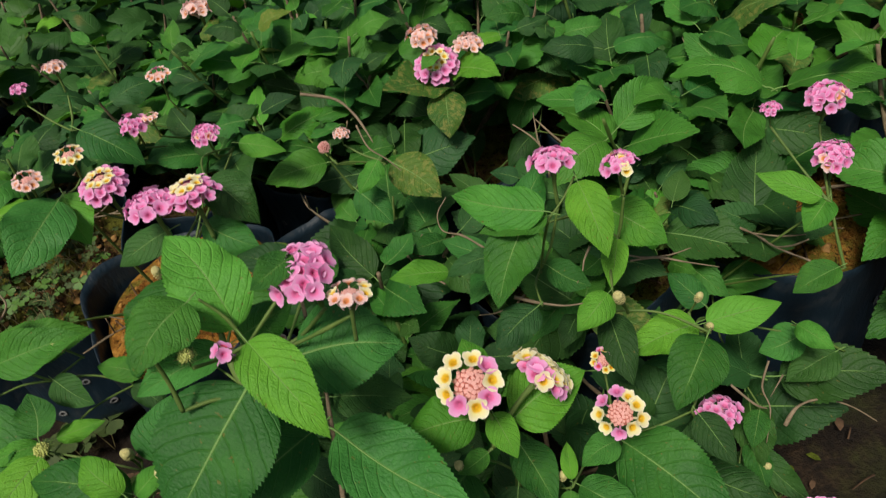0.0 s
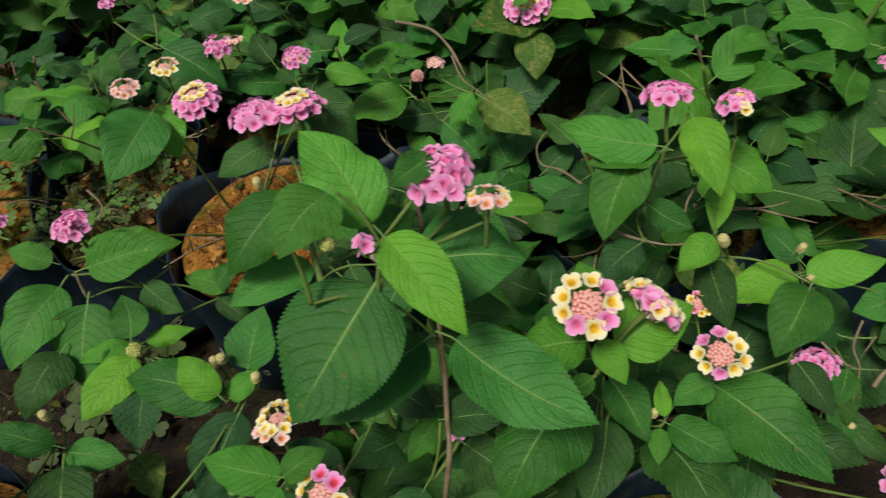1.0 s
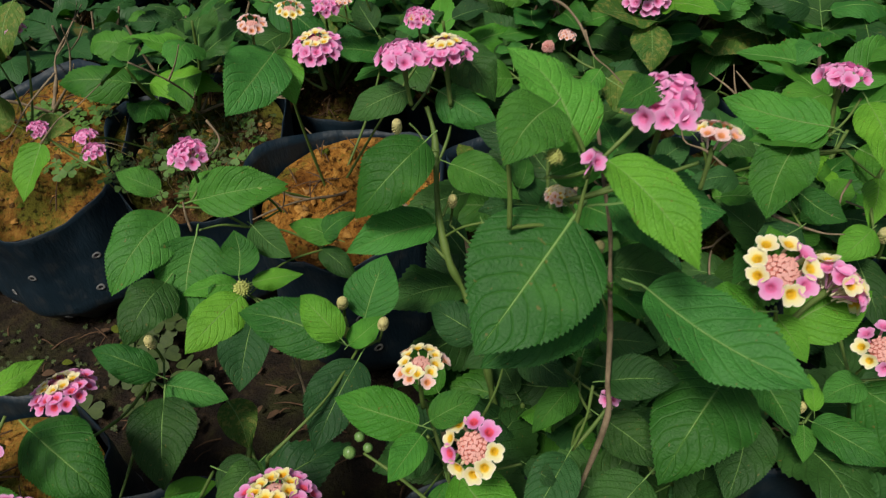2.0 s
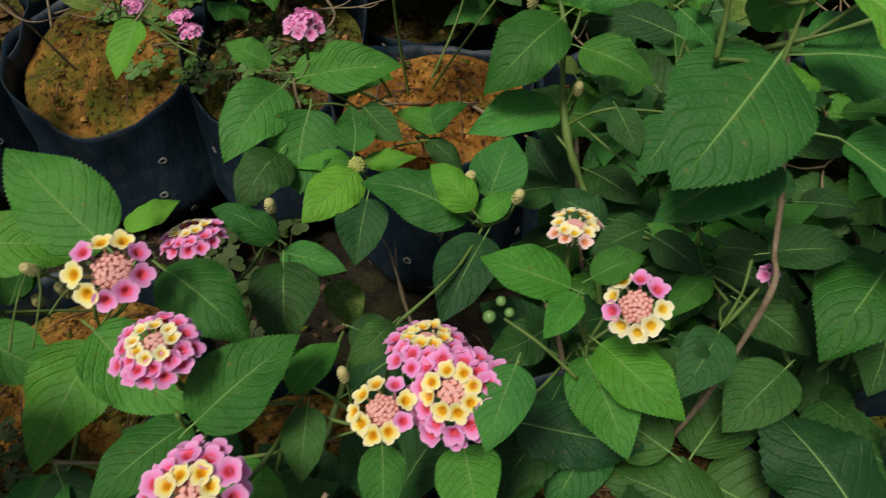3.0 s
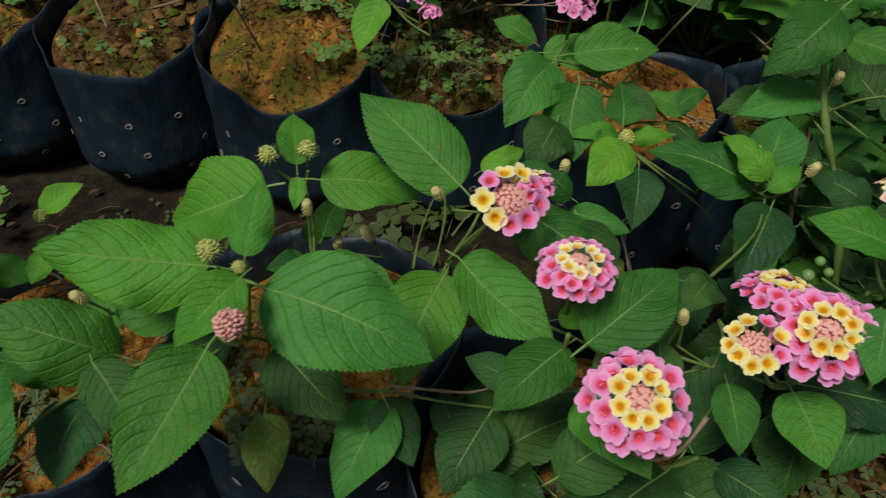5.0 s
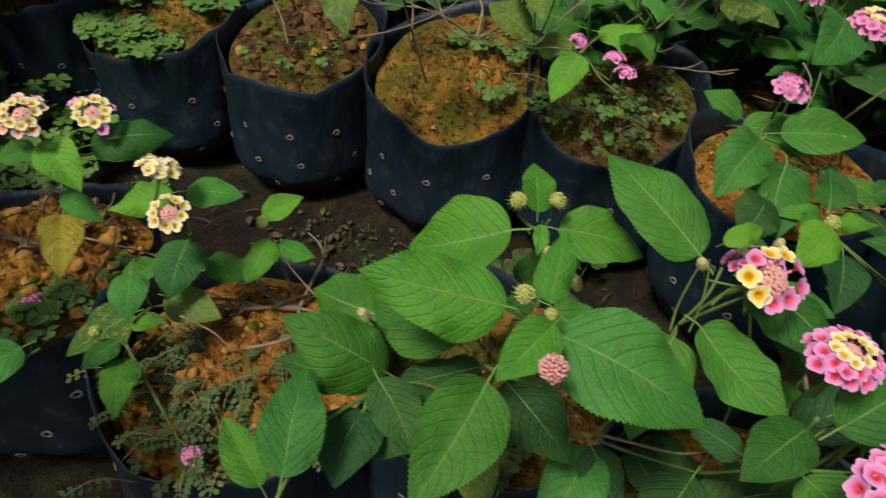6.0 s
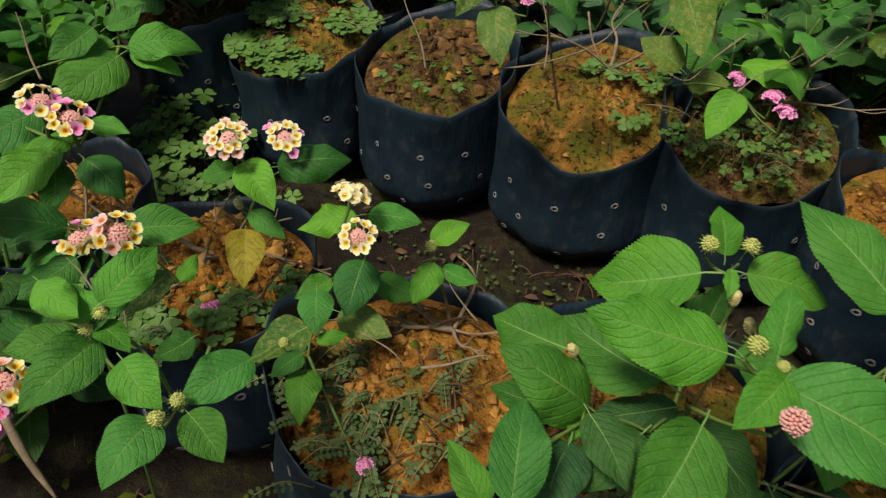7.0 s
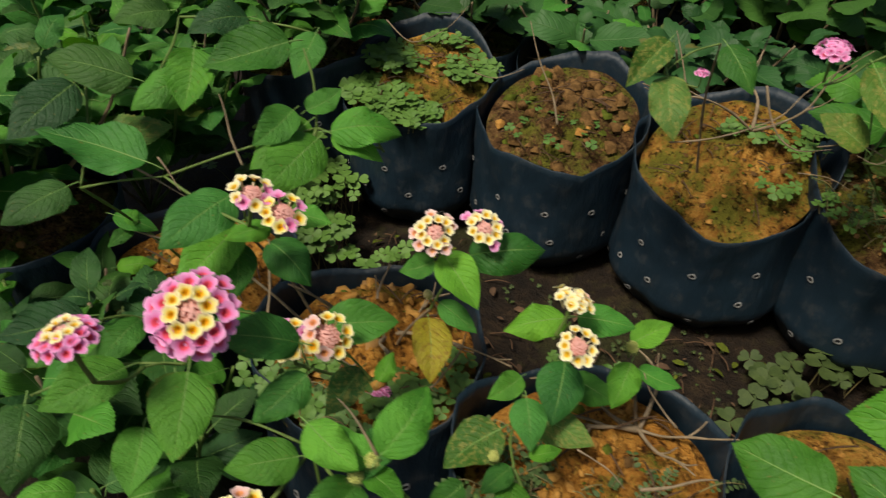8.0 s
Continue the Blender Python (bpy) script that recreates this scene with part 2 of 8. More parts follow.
def ground_material():
    """Wet dark earth with a broken film of moss and a few paler crumbs; its colour is lowered further for the shade
    under leaves.
    """
    m, n, l, p = material("damp_dark_ground")
    coord = n.new("ShaderNodeTexCoord").outputs["Object"]
    broad, mid, fine = noise_node(n, l, 9.0, 5.0, 0.6, coord), noise_node(n, l, 42.0, 7.0, 0.68, coord), noise_node(n, l, 300.0, 4.0, 0.7, coord)
    fac = math_node(n, l, "ADD", math_node(n, l, "MULTIPLY", mid, 0.65), math_node(n, l, "MULTIPLY", fine, 0.35))
    col = ramp(n, l, fac, (0.36, (0.004, 0.003, 0.002)), (0.52, (0.02, 0.012, 0.006)), (0.68, (0.07, 0.042, 0.02)))
    moss = ramp(n, l, math_node(n, l, "ADD", math_node(n, l, "MULTIPLY", broad, 0.6), math_node(n, l, "MULTIPLY", mid, 0.4)), (0.5, (0, 0, 0)), (0.6, (0.8, 0.8, 0.8)))
    col = mix(n, l, moss, col, mix(n, l, fine, (0.012, 0.014, 0.003), (0.05, 0.058, 0.012)))
    l.new(col, p.inputs["Base Color"])
    l.new(math_node(n, l, "ADD", 0.45, math_node(n, l, "MULTIPLY", mid, 0.6)), p.inputs["Roughness"])
    p.inputs["Specular IOR Level"].default_value = 0.3
    bump(n, l, math_node(n, l, "ADD", mid, math_node(n, l, "MULTIPLY", fine, 0.4)), 0.9, 0.012, p)
    return m


GROUND = ground_material()
CLOVER = plain_material("clover_leaf", (0.042, 0.11, 0.016), (0.105, 0.215, 0.036), 60.0, 0.6, 0.0004, random_mix=0.3)
WEED = plain_material("fine_weed_leaf", (0.02, 0.042, 0.009), (0.065, 0.1, 0.022), 80.0, 0.7, 0.0004)
SPRIG = plain_material("feathery_weed_leaf", (0.028, 0.06, 0.014), (0.08, 0.135, 0.035), 80.0, 0.65, 0.0004)
PETIOLE = plain_material("thin_petiole", (0.16, 0.12, 0.06), (0.25, 0.22, 0.08), 90.0, 0.7, 0.0002)
DRY = plain_material("dry_litter", (0.04, 0.022, 0.012), (0.15, 0.085, 0.045), 80.0, 0.9, 0.0006)
HOLE_RIM = plain_material("stretched_pale_plastic", (0.04, 0.045, 0.05), (0.36, 0.36, 0.35), 400.0, 0.6, 0.0003)


def bag_material():
    """Thin black-blue film: creases, scuffs and dust."""
    m, n, l, p = material("black_polythene_film")
    coord = n.new("ShaderNodeTexCoord").outputs["Object"]
    mp = n.new("ShaderNodeMapping")
    mp.inputs["Scale"].default_value = (1.0, 1.0, 0.35)
    l.new(coord, mp.inputs["Vector"])
    crease = noise_node(n, l, 26.0, 6.0, 0.6, mp.outputs[0])
    dust = noise_node(n, l, 60.0, 8.0, 0.7, coord)
    col = mix(n, l, ramp(n, l, dust, (0.52, (0, 0, 0)), (0.8, (0.5, 0.5, 0.5))), (0.007, 0.0195, 0.032), (0.085, 0.084, 0.076))
    l.new(col, p.inputs["Base Color"])
    l.new(math_node(n, l, "ADD", 0.36, math_node(n, l, "MULTIPLY", dust, 0.35)), p.inputs["Roughness"])
    p.inputs["Specular IOR Level"].default_value = 0.4
    bump(n, l, crease, 0.75, 0.007, p)
    return m


BAG = bag_material()
# near-black disc: the shade inside a punched hole is put into its colour
HOLE_DARK, _n, _l, _p = material("hole_shade_disc")
_p.inputs["Base Color"].default_value, _p.inputs["Roughness"].default_value = (0.004, 0.004, 0.005, 1), 0.9


# ---- helpers ----
def mesh_from(name, verts, faces, mats, face_mats=None, uvs=None, smooth=True):
    me = bpy.data.meshes.new(name)
    me.from_pydata([tuple(v) for v in verts], [], faces)
    for m in mats:
        me.materials.append(m)
    if face_mats:
        me.polygons.foreach_set("material_index", face_mats)
    if uvs is not None:
        layer = me.uv_layers.new(name="UVMap")
        flat = np.array([uvs[i] for f in faces for i in f], dtype=np.float32).ravel()
        layer.data.foreach_set("uv", flat)
    if smooth:
        me.polygons.foreach_set("use_smooth", [True] * len(me.polygons))
    me.update()
    return me


def child(name, me, parent, m=None, label=""):
    """A mesh under a thing or a part; m is its place in the world."""
    ob = new(name, me)
    ob.parent = parent
    if m is not None:
        ob.matrix_basis = WORLD_OF[parent].inverted() @ m
        WORLD_OF[ob] = m
    else:
        WORLD_OF[ob] = WORLD_OF[parent]
    if label:
        ob["label"] = label
    return ob


WORLD_OF = {}


def thing(name, x, y, z, label, category, group="", kind=""):
    ob = new(name)
    ob.empty_display_size = 0.02
    ob.matrix_basis = pose(x, y, z)
    WORLD_OF[ob] = ob.matrix_basis.copy()
    return tagged(ob, label, category, group, kind)


def axes(at, x=None, z=None, scale=(1, 1, 1)):
    """A matrix at a place from the way of its x and a hint for its z, or from z alone."""
    if x is None:
        zz = Vector(z).normalized()
        hint = Vector((1, 0.1, 0)) if abs(zz.x) < 0.9 else Vector((0, 1, 0))
        xx = (hint - zz * hint.dot(zz)).normalized()
    else:
        xx = Vector(x).normalized()
        zz = Vector(z) - xx * Vector(z).dot(xx)
        zz.normalize()
    yy = zz.cross(xx)
    m = Matrix((xx * scale[0], yy * scale[1], zz * scale[2])).transposed().to_4x4()
    m.translation = Vector(at)
    return m


def tube_data(pts, radii, sides=7, lumps=0.0):
    """Verts and faces of a round, tapered tube along a smooth line through pts."""
    pts = [Vector(p) for p in pts]
    line, rad = [], []
    n = len(pts)
    for i in range(n - 1):
        p0, p1, p2, p3 = pts[max(i - 1, 0)], pts[i], pts[i + 1], pts[min(i + 2, n - 1)]
        steps = 6 if n > 2 else 2
        for k in range(steps + (1 if i == n - 2 else 0)):
            s = k / steps
            line.append(0.5 * ((2 * p1) + (p2 - p0) * s + (2 * p0 - 5 * p1 + 4 * p2 - p3) * s * s + (3 * p1 - p0 - 3 * p2 + p3) * s ** 3))
            rad.append(radii[i] + (radii[i + 1] - radii[i]) * s)
    verts, faces = [], []
    ref = Vector((0.31, 0.87, 0.1))
    for i, c in enumerate(line):
        d = (line[min(i + 1, len(line) - 1)] - line[max(i - 1, 0)]).normalized()
        a = d.cross(ref).normalized()
        b = d.cross(a)
        r = rad[i] * (1 + lumps * noise.noise(c * 90))
        for k in range(sides):
            w = 2 * math.pi * k / sides
            verts.append(c + (a * math.cos(w) + b * math.sin(w)) * r)
    for i in range(len(line) - 1):
        for k in range(sides):
            k2 = (k + 1) % sides
            faces.append((i * sides + k, i * sides + k2, (i + 1) * sides + k2, (i + 1) * sides + k))
    faces.append(tuple(range(sides))[::-1])
    faces.append(tuple((len(line) - 1) * sides + k for k in range(sides)))
    return verts, faces


class Bits:
    """Gathers several pieces into one mesh."""

    def __init__(self):
        self.verts, self.faces, self.mats, self.uvs = [], [], [], []

    def add(self, verts, faces, mat=0, uvs=None):
        o = len(self.verts)
        self.verts += [tuple(v) for v in verts]
        self.faces += [tuple(o + i for i in f) for f in faces]
        self.mats += [mat] * len(faces)
        self.uvs += list(uvs) if uvs is not None else [(0.5, 0.5)] * len(verts)
        return self

    def mesh(self, name, mats):
        return mesh_from(name, self.verts, self.faces, mats, self.mats, self.uvs)


# ---- leaf shapes ----
def leaf_outline(u):
    """Half width of a broad pointed leaf of length 1, widest below its middle, its tip drawn out."""
    return 0.3 * u ** 0.54 * (1 - u) ** 0.98 / 0.37 * (1 - 0.1 * max(0.0, u - 0.7) / 0.3)


def leaf_data(arch, fold, curl, wave, twist, seed, n=69, side=4, ribbed=True):
    """A toothed leaf along +x with its tip at (1, 0, 0); arch lifts its middle, fold raises both halves, curl rolls the edges down, twist turns it along its length."""
    rnd = random.Random(seed)
    ph = rnd.random() * 6
    skew = rnd.uniform(-0.05, 0.05)
    bite = rnd.uniform(0.85, 1.15)
    verts, uvs, faces, mats = [], [], [], []
    cols = 2 * side + 1
    for i in range(n):
        u = i / (n - 1)
        w = leaf_outline(u) if 0 < u < 1 else 0.004
        tooth = 0.14 < u < 0.985
        for j in range(cols):
            s = (j - side) / side
            a = abs(s)
            y = s * w * (1 + 0.05 * math.sin(u * 5 + ph) * (1 if s > 0 else -1))
            forward = 0.0
            if tooth and a > 0.99:
                y *= 1 + 0.028 * bite if i % 2 else 0.985
                forward = 0.55 / n if i % 2 else -0.3 / n
            z = arch * 4 * u * (1 - u) + fold * abs(y) - curl * a ** 3 * w
            z += wave * w * (0.75 * math.sin(u * 9 + ph + (2 if s > 0 else 0)) * a * a + 0.25 * math.sin(u * 23 + ph * 3 + (1 if s > 0 else 0)) * a ** 4)
            vein = abs(((u - 0.2 * a - 0.12 * a * a) * 8.5 + 0.25) % 1.0 - 0.5) * 2
            z -= 0.0045 * (vein ** 5 - 0.2) * (1 - a ** 5) * (1 if a > 0.1 else 0) * math.sin(math.pi * min(1, u * 1.4 + 0.05)) ** 0.5
            z += y * twist * (u - 0.3)
            z += 0.016 * a * noise.noise(Vector((u * 4.5, s * 2.2, seed * 1.7)))
            x = u + forward + (0.02 * a * math.sin(u * 3.1) if 0 < u < 1 else 0) - 0.05 * a * w
            verts.append((x, y + skew * math.sin(math.pi * u), z))
            uvs.append((u, 0.5 + 0.5 * s))
    for i in range(n - 1):
        for j in range(cols - 1):
            a = i * cols + j
            faces.append((a, a + cols, a + cols + 1, a + 1))
            mats.append(0)
    if ribbed:
        pts = [(-0.16, 0, -0.05), (-0.07, 0, -0.012)] + [(u, skew * math.sin(math.pi * u), arch * 4 * u * (1 - u) - 0.001) for u in (0.0, 0.3, 0.6, 0.88)]
        rv, rf = tube_data(pts, [0.0095, 0.009, 0.0085, 0.006, 0.0042, 0.002], 5)
        o = len(verts)
        verts += rv
        uvs += [(0.5, 0.5)] * len(rv)
        faces += [tuple(o + k for k in f) for f in rf]
        mats += [1] * len(rf)
    return verts, faces, mats, uvs


LEAF_SHAPES = [(0.05, 0.10, 0.15, 0.16, 0.2), (0.10, 0.24, 0.12, 0.22, -0.3), (0.03, 0.34, 0.0, 0.18, 0.35), (0.15, 0.08, 0.38, 0.22, -0.15), (-0.03, 0.28, 0.08, 0.26, 0.4), (0.09, 0.46, 0.14, 0.16, -0.35), (0.19, 0.18, 0.22, 0.28, 0.15), (0.03, 0.05, 0.28, 0.34, -0.45)]
LEAF_MESH = {}


def leaf_mesh(shape, tone, fine=True, twin=0):
    """One of the leaf meshes, made when it is first asked for; fine for leaves that the camera passes closely."""
    key = (shape, tone, fine, twin)
    if key not in LEAF_MESH:
        form = LEAF_SHAPES[shape]
        if twin:
            form = (form[0] + 0.03, form[1] * 0.8, form[2] + 0.06, form[3] * 1.2, -form[4])
        v, f, fm, uv = leaf_data(*form, 11 + shape + 40 * twin) if fine else leaf_data(*form, 11 + shape + 40 * twin, 37, 2)
        LEAF_MESH[key] = mesh_from("leaf", v, f, [LEAVES[tone], RIB], fm, uv)
    return LEAF_MESH[key]


def leaf(plant, base, tip, broad=0.6, tone="m", shape=0, face=(0, -0.45, 1), label="", fine=True):
    """One leaf of a plant from the end of its stalk to its tip; face is roughly the way that its upper side looks."""
    b, t = Vector(base), Vector(tip)
    size = (t - b).length
    twin = int(abs(b.x + t.y) * 1000) % 2
    return child("leaf", leaf_mesh(shape, tone, fine, twin), plant, axes(b, t - b, face, (size, size * broad / 0.6, size)), label)


def stem(plant, pts, r0=0.0022, r1=0.0014, wood=False, name="stem"):
    """A stem through pts, thick end first."""
    n = len(pts)
    v, f = tube_data(pts, [r0 + (r1 - r0) * i / (n - 1) for i in range(n)], 7, 0.5)
    o = WORLD_OF[plant].translation
    v = [p - o for p in v]
    return child(name, mesh_from(name, v, f, [TWIG if wood and name == "twig" else STEM_WOOD if wood else STEM_GREEN]), plant)


def bare_twigs(plant, root, count, reach, rise, seed):
    """Thin pale twigs that wander out from a woody foot, each with a side twig or two."""
    rnd = random.Random(seed)
    for i in range(count):
        w = 2 * math.pi * (i + rnd.uniform(-0.4, 0.4)) / count
        at, way = Vector(root), Vector((math.cos(w), math.sin(w), rise * rnd.uniform(0.5, 1.5)))
        pts, step = [at.copy()], reach * rnd.uniform(0.16, 0.27)
        for k in range(4):
            way = (way + Vector((rnd.uniform(-0.5, 0.5), rnd.uniform(-0.5, 0.5), rnd.uniform(-0.35, 0.25)))).normalized()
            at = at + way * step
            at.z = max(at.z, root[2])
            pts.append(at.copy())
            if k in (1, 2) and rnd.random() < 0.75:
                out = (way + Vector((rnd.uniform(-0.9, 0.9), rnd.uniform(-0.9, 0.9), rnd.uniform(0, 0.5)))).normalized()
                stem(plant, [at, at + out * step * 0.5, at + out * step * 0.9 + Vector((0, 0, 0.004))], 0.0008, 0.0004, True, "twig")
        stem(plant, pts, rnd.uniform(0.0012, 0.002), 0.0006, True, "twig")


# ---- flowers ----
def floret_data(lobes, seed, tube=0.009):
    """A flat corolla with notched lobes, a raised throat ring and a thin tube; its mouth lies at the origin, rim radius about 1."""
    rnd = random.Random(seed)
    verts, uvs, faces = [], [], []
    rings = [(0.0, -0.42), (0.13, -0.3), (0.24, -0.06), (0.42, 0.06), (0.74, 0.2), (1.0, 0.26)]
    k = 24
    jit = [rnd.uniform(0.9, 1.12) for _ in range(lobes)]
    for r, (rad, z) in enumerate(rings):
        for i in range(k):
            w = 2 * math.pi * i / k
            lobe = abs(math.cos(w * lobes / 2)) ** 0.55
            q = jit[int(i * lobes / k) % lobes]
            f = 1.0 if r < 3 else 1 - (1 - (0.76 + 0.24 * lobe) * q) * (r - 2) / 3
            zz = z + (0.16 * (lobe - 0.5) if r == 5 else 0) + 0.05 * math.sin(w * 2 + seed) * (r > 3)
            verts.append((rad * f * math.cos(w), rad * f * math.sin(w), zz))
            uvs.append((rad, 0.5))
    for r in range(len(rings) - 1):
        for i in range(k):
            j = (i + 1) % k
            faces.append((r * k + i, (r + 1) * k + i, (r + 1) * k + j, r * k + j))
    return verts, faces, uvs


FLORET_MESH = {}


def floret_mesh(tone, seed):
    if (tone, seed) not in FLORET_MESH:
        v, f, uv = floret_data(5 if seed % 2 else 4, seed)
        b = Bits().add(v, f, 0, uv)
        tv, tf = tube_data([(0, 0, -0.5), (0.05, 0, -1.2), (0, 0, -2.6)], [0.15, 0.14, 0.1], 6)
        b.add(tv, tf, 0, [(0.9, 0.5)] * len(tv))
        FLORET_MESH[tone, seed] = b.mesh("floret", [PETALS[tone]])
    return FLORET_MESH[tone, seed]


def bud_data(length, radius, sides=5, flat=False):
    """A closed bud; flat: a square one whose top is a crisp four-cornered lid."""
    prof = [(0.0, 0.35), (0.45, 0.75), (0.75, 1.0), (0.93, 0.75), (1.0, 0.1)]
    if flat:
        prof = [(0.0, 0.3), (0.6, 0.65), (0.94, 1.0), (0.94, 1.0), (1.0, 0.55), (0.94, 0.05)]
    v, f = [], []
    for h, r in prof:
        for k in range(sides):
            w = 2 * math.pi * k / sides
            v.append((r * radius * math.cos(w), r * radius * math.sin(w), h * length))
    for i in range(len(prof) - 1):
        for k in range(sides):
            k2 = (k + 1) % sides
            f.append((i * sides + k, i * sides + k2, (i + 1) * sides + k2, (i + 1) * sides + k))
    f.append(tuple((len(prof) - 1) * sides + k for k in range(sides)))
    return v, f


HEAD_MESH = {}


def head_core(kind):
    """Stalk top, receptacle and the closed buds of a flower head of radius 1."""
    if kind in HEAD_MESH:
        return HEAD_MESH[kind]
    b = Bits()
    tv, tf = tube_data([(0, 0, -2.4), (0.06, 0, -1.4), (0, 0, -0.55)], [0.10, 0.09, 0.14], 7)
    b.add(tv, tf, 1)
    reach = {"ring": 0.46, "double": 0.36, "full": 0.32, "old": 0.12, "side": 0.12, "few": 0.2, "bud": 0.9, "green": 0.8}[kind]
    count = {"ring": 40, "double": 24, "full": 19, "old": 5, "side": 6, "few": 4, "bud": 90, "green": 64}[kind]
    rnd = random.Random(count)
    square = kind in ("ring", "double", "full", "old", "side", "few")
    cv, cf = [], []
    for i in range(6):
        th = (i / 5) * (1.0 if square else 2.2)
        for k in range(14):
            w = 2 * math.pi * k / 14
            if square:
                cv.append(((i + 0.02) / 5 * reach * math.cos(w), (i + 0.02) / 5 * reach * math.sin(w), 0.09 * (1 - (i / 5) ** 2) - 0.05 - 0.12 * (i == 5)))
            else:
                cv.append((0.8 * reach * math.sin(th + 0.01) * math.cos(w), 0.8 * reach * math.sin(th + 0.01) * math.sin(w), 0.8 * reach * math.cos(th)))
    for i in range(5):
        for k in range(14):
            cf.append((i * 14 + k, (i + 1) * 14 + k, (i + 1) * 14 + (k + 1) % 14, i * 14 + (k + 1) % 14))
    b.add(cv, cf, 0 if kind == "green" else 2)
    for i in range(count):
        q = math.sqrt((i + 0.5) / count)
        w = i * 2.39996
        th = q * (0.75 if square else 1.75)
        d = Vector((math.sin(th) * math.cos(w), math.sin(th) * math.sin(w), math.cos(th)))
        dome = 0.55 if square else 0.95
        p = Vector((reach * q * math.cos(w), reach * q * math.sin(w), 0.0)) if dome < 0.9 else d * reach
        if dome < 0.9:
            p.z = 0.18 * (1 - q * q) - 0.05
        size = (0.145 if kind == "bud" else 0.135 if kind == "green" else 0.08 if kind == "ring" else 0.09) * (rnd.uniform(0.85, 1.15) if square else rnd.uniform(0.6, 1.2))
        if not square:
            p = p * rnd.uniform(0.9, 1.08)
            p.z *= 1.18
        bv, bf = bud_data(size * 2.6, size, 4 if square else 5, square)
        m = axes(p - d * size * 2.0, None, d) @ Matrix.Rotation(w + rnd.uniform(-0.3, 0.3) if square else 0, 4, "Z")
        b.add([m @ Vector(v) for v in bv], bf, 0)
        if kind == "green" and q > 0.75:
            sv, sf = tube_data([p * 0.6, p * 1.1 + Vector((0, 0, -0.1)), p * 1.6], [0.09, 0.075, 0.015], 4)
            b.add(sv, sf, 1)
    HEAD_MESH[kind] = b.mesh("flower_head", [BUD_GREEN if kind in ("green", "few") else BUD_PINK, STEM_GREEN, BUD_GREEN if kind == "few" else BUD_DEEP])
    return HEAD_MESH[kind]


def flower(plant, at, way, wide, kind="ring", inner="y", outer="p", outer_part=0.35, seed=0):
    """A flower head, wide metres across, that looks along way. ring: buds within one ring of florets; full: three rings; double: one ring and part of another below it; side: a close dome of four rings; old: florets all over."""
    rnd = random.Random(seed)
    r = wide / 2 * {"full": 0.97, "old": 0.92, "side": 0.93}.get(kind, 1.0)
    m = axes(at, None, way) @ Matrix.Rotation(rnd.random() * 6, 4, "Z")
    head = child("flower_head", head_core(kind), plant, m @ Matrix.Diagonal((r, r, r, 1)))
    rings = {"ring": [(0.71, 0.5, 9)], "full": [(0.46, 0.2, 8), (0.76, 0.45, 11), (0.93, 0.9, 12)], "double": [(0.6, 0.3, 9), (0.86, 0.75, 9)], "old": [(0.28, 0.25, 4), (0.62, 0.55, 8), (0.92, 0.95, 10)], "side": [(0.2, 0.15, 4), (0.52, 0.35, 9), (0.82, 0.7, 13), (0.96, 1.15, 14)], "few": [(0.42, 0.7, 3)], "bud": [], "green": []}[kind]
    for k, (rad, lean, count) in enumerate(rings):
        for i in range(count):
            if kind == "old" and rnd.random() < 0.14 or kind == "double" and k == 1 and rnd.random() < 0.3:
                continue
            w = 2 * math.pi * (i + 0.5 * k + rnd.uniform(-0.16, 0.16)) / count
            q = rad * rnd.uniform(0.9, 1.1)
            tilt = lean + rnd.uniform(-0.24, 0.24)
            d = Vector((math.sin(tilt) * math.cos(w), math.sin(tilt) * math.sin(w), math.cos(tilt)))
            p = Vector((q * math.cos(w), q * math.sin(w), (0.13, -0.05, -0.27)[k] if kind in ("full", "double") else (0.14, 0.08, -0.06, -0.3)[k]))
            if kind == "ring":
                tone = outer if rnd.random() < outer_part else inner
            elif kind == "side":
                tone = outer if k == 3 and rnd.random() < 0.6 or k == 2 and rnd.random() < outer_part else inner
            elif kind in ("full", "double"):
                tone = inner if k == 0 else outer
            else:
                tone = outer if rnd.random() > 0.12 else inner
            s = r * rnd.uniform(0.25, 0.3) * (1.12 if kind == "ring" else 1.22 if kind == "old" else 2.5 if kind == "few" else 0.84 if kind == "full" and k == 0 else 1.0 if kind in ("full", "double") else 1.1)
            fm = m @ Matrix.Diagonal((r, r, r, 1)) @ axes(p, None, d)
            fm = Matrix.LocRotScale(fm.translation, fm.to_quaternion() @ Euler((0, 0, rnd.random() * 6)).to_quaternion(), (s, s, s))
            child("floret", floret_mesh(tone, rnd.randrange(4)), head, fm)
    return head


CONE_MESH = {}


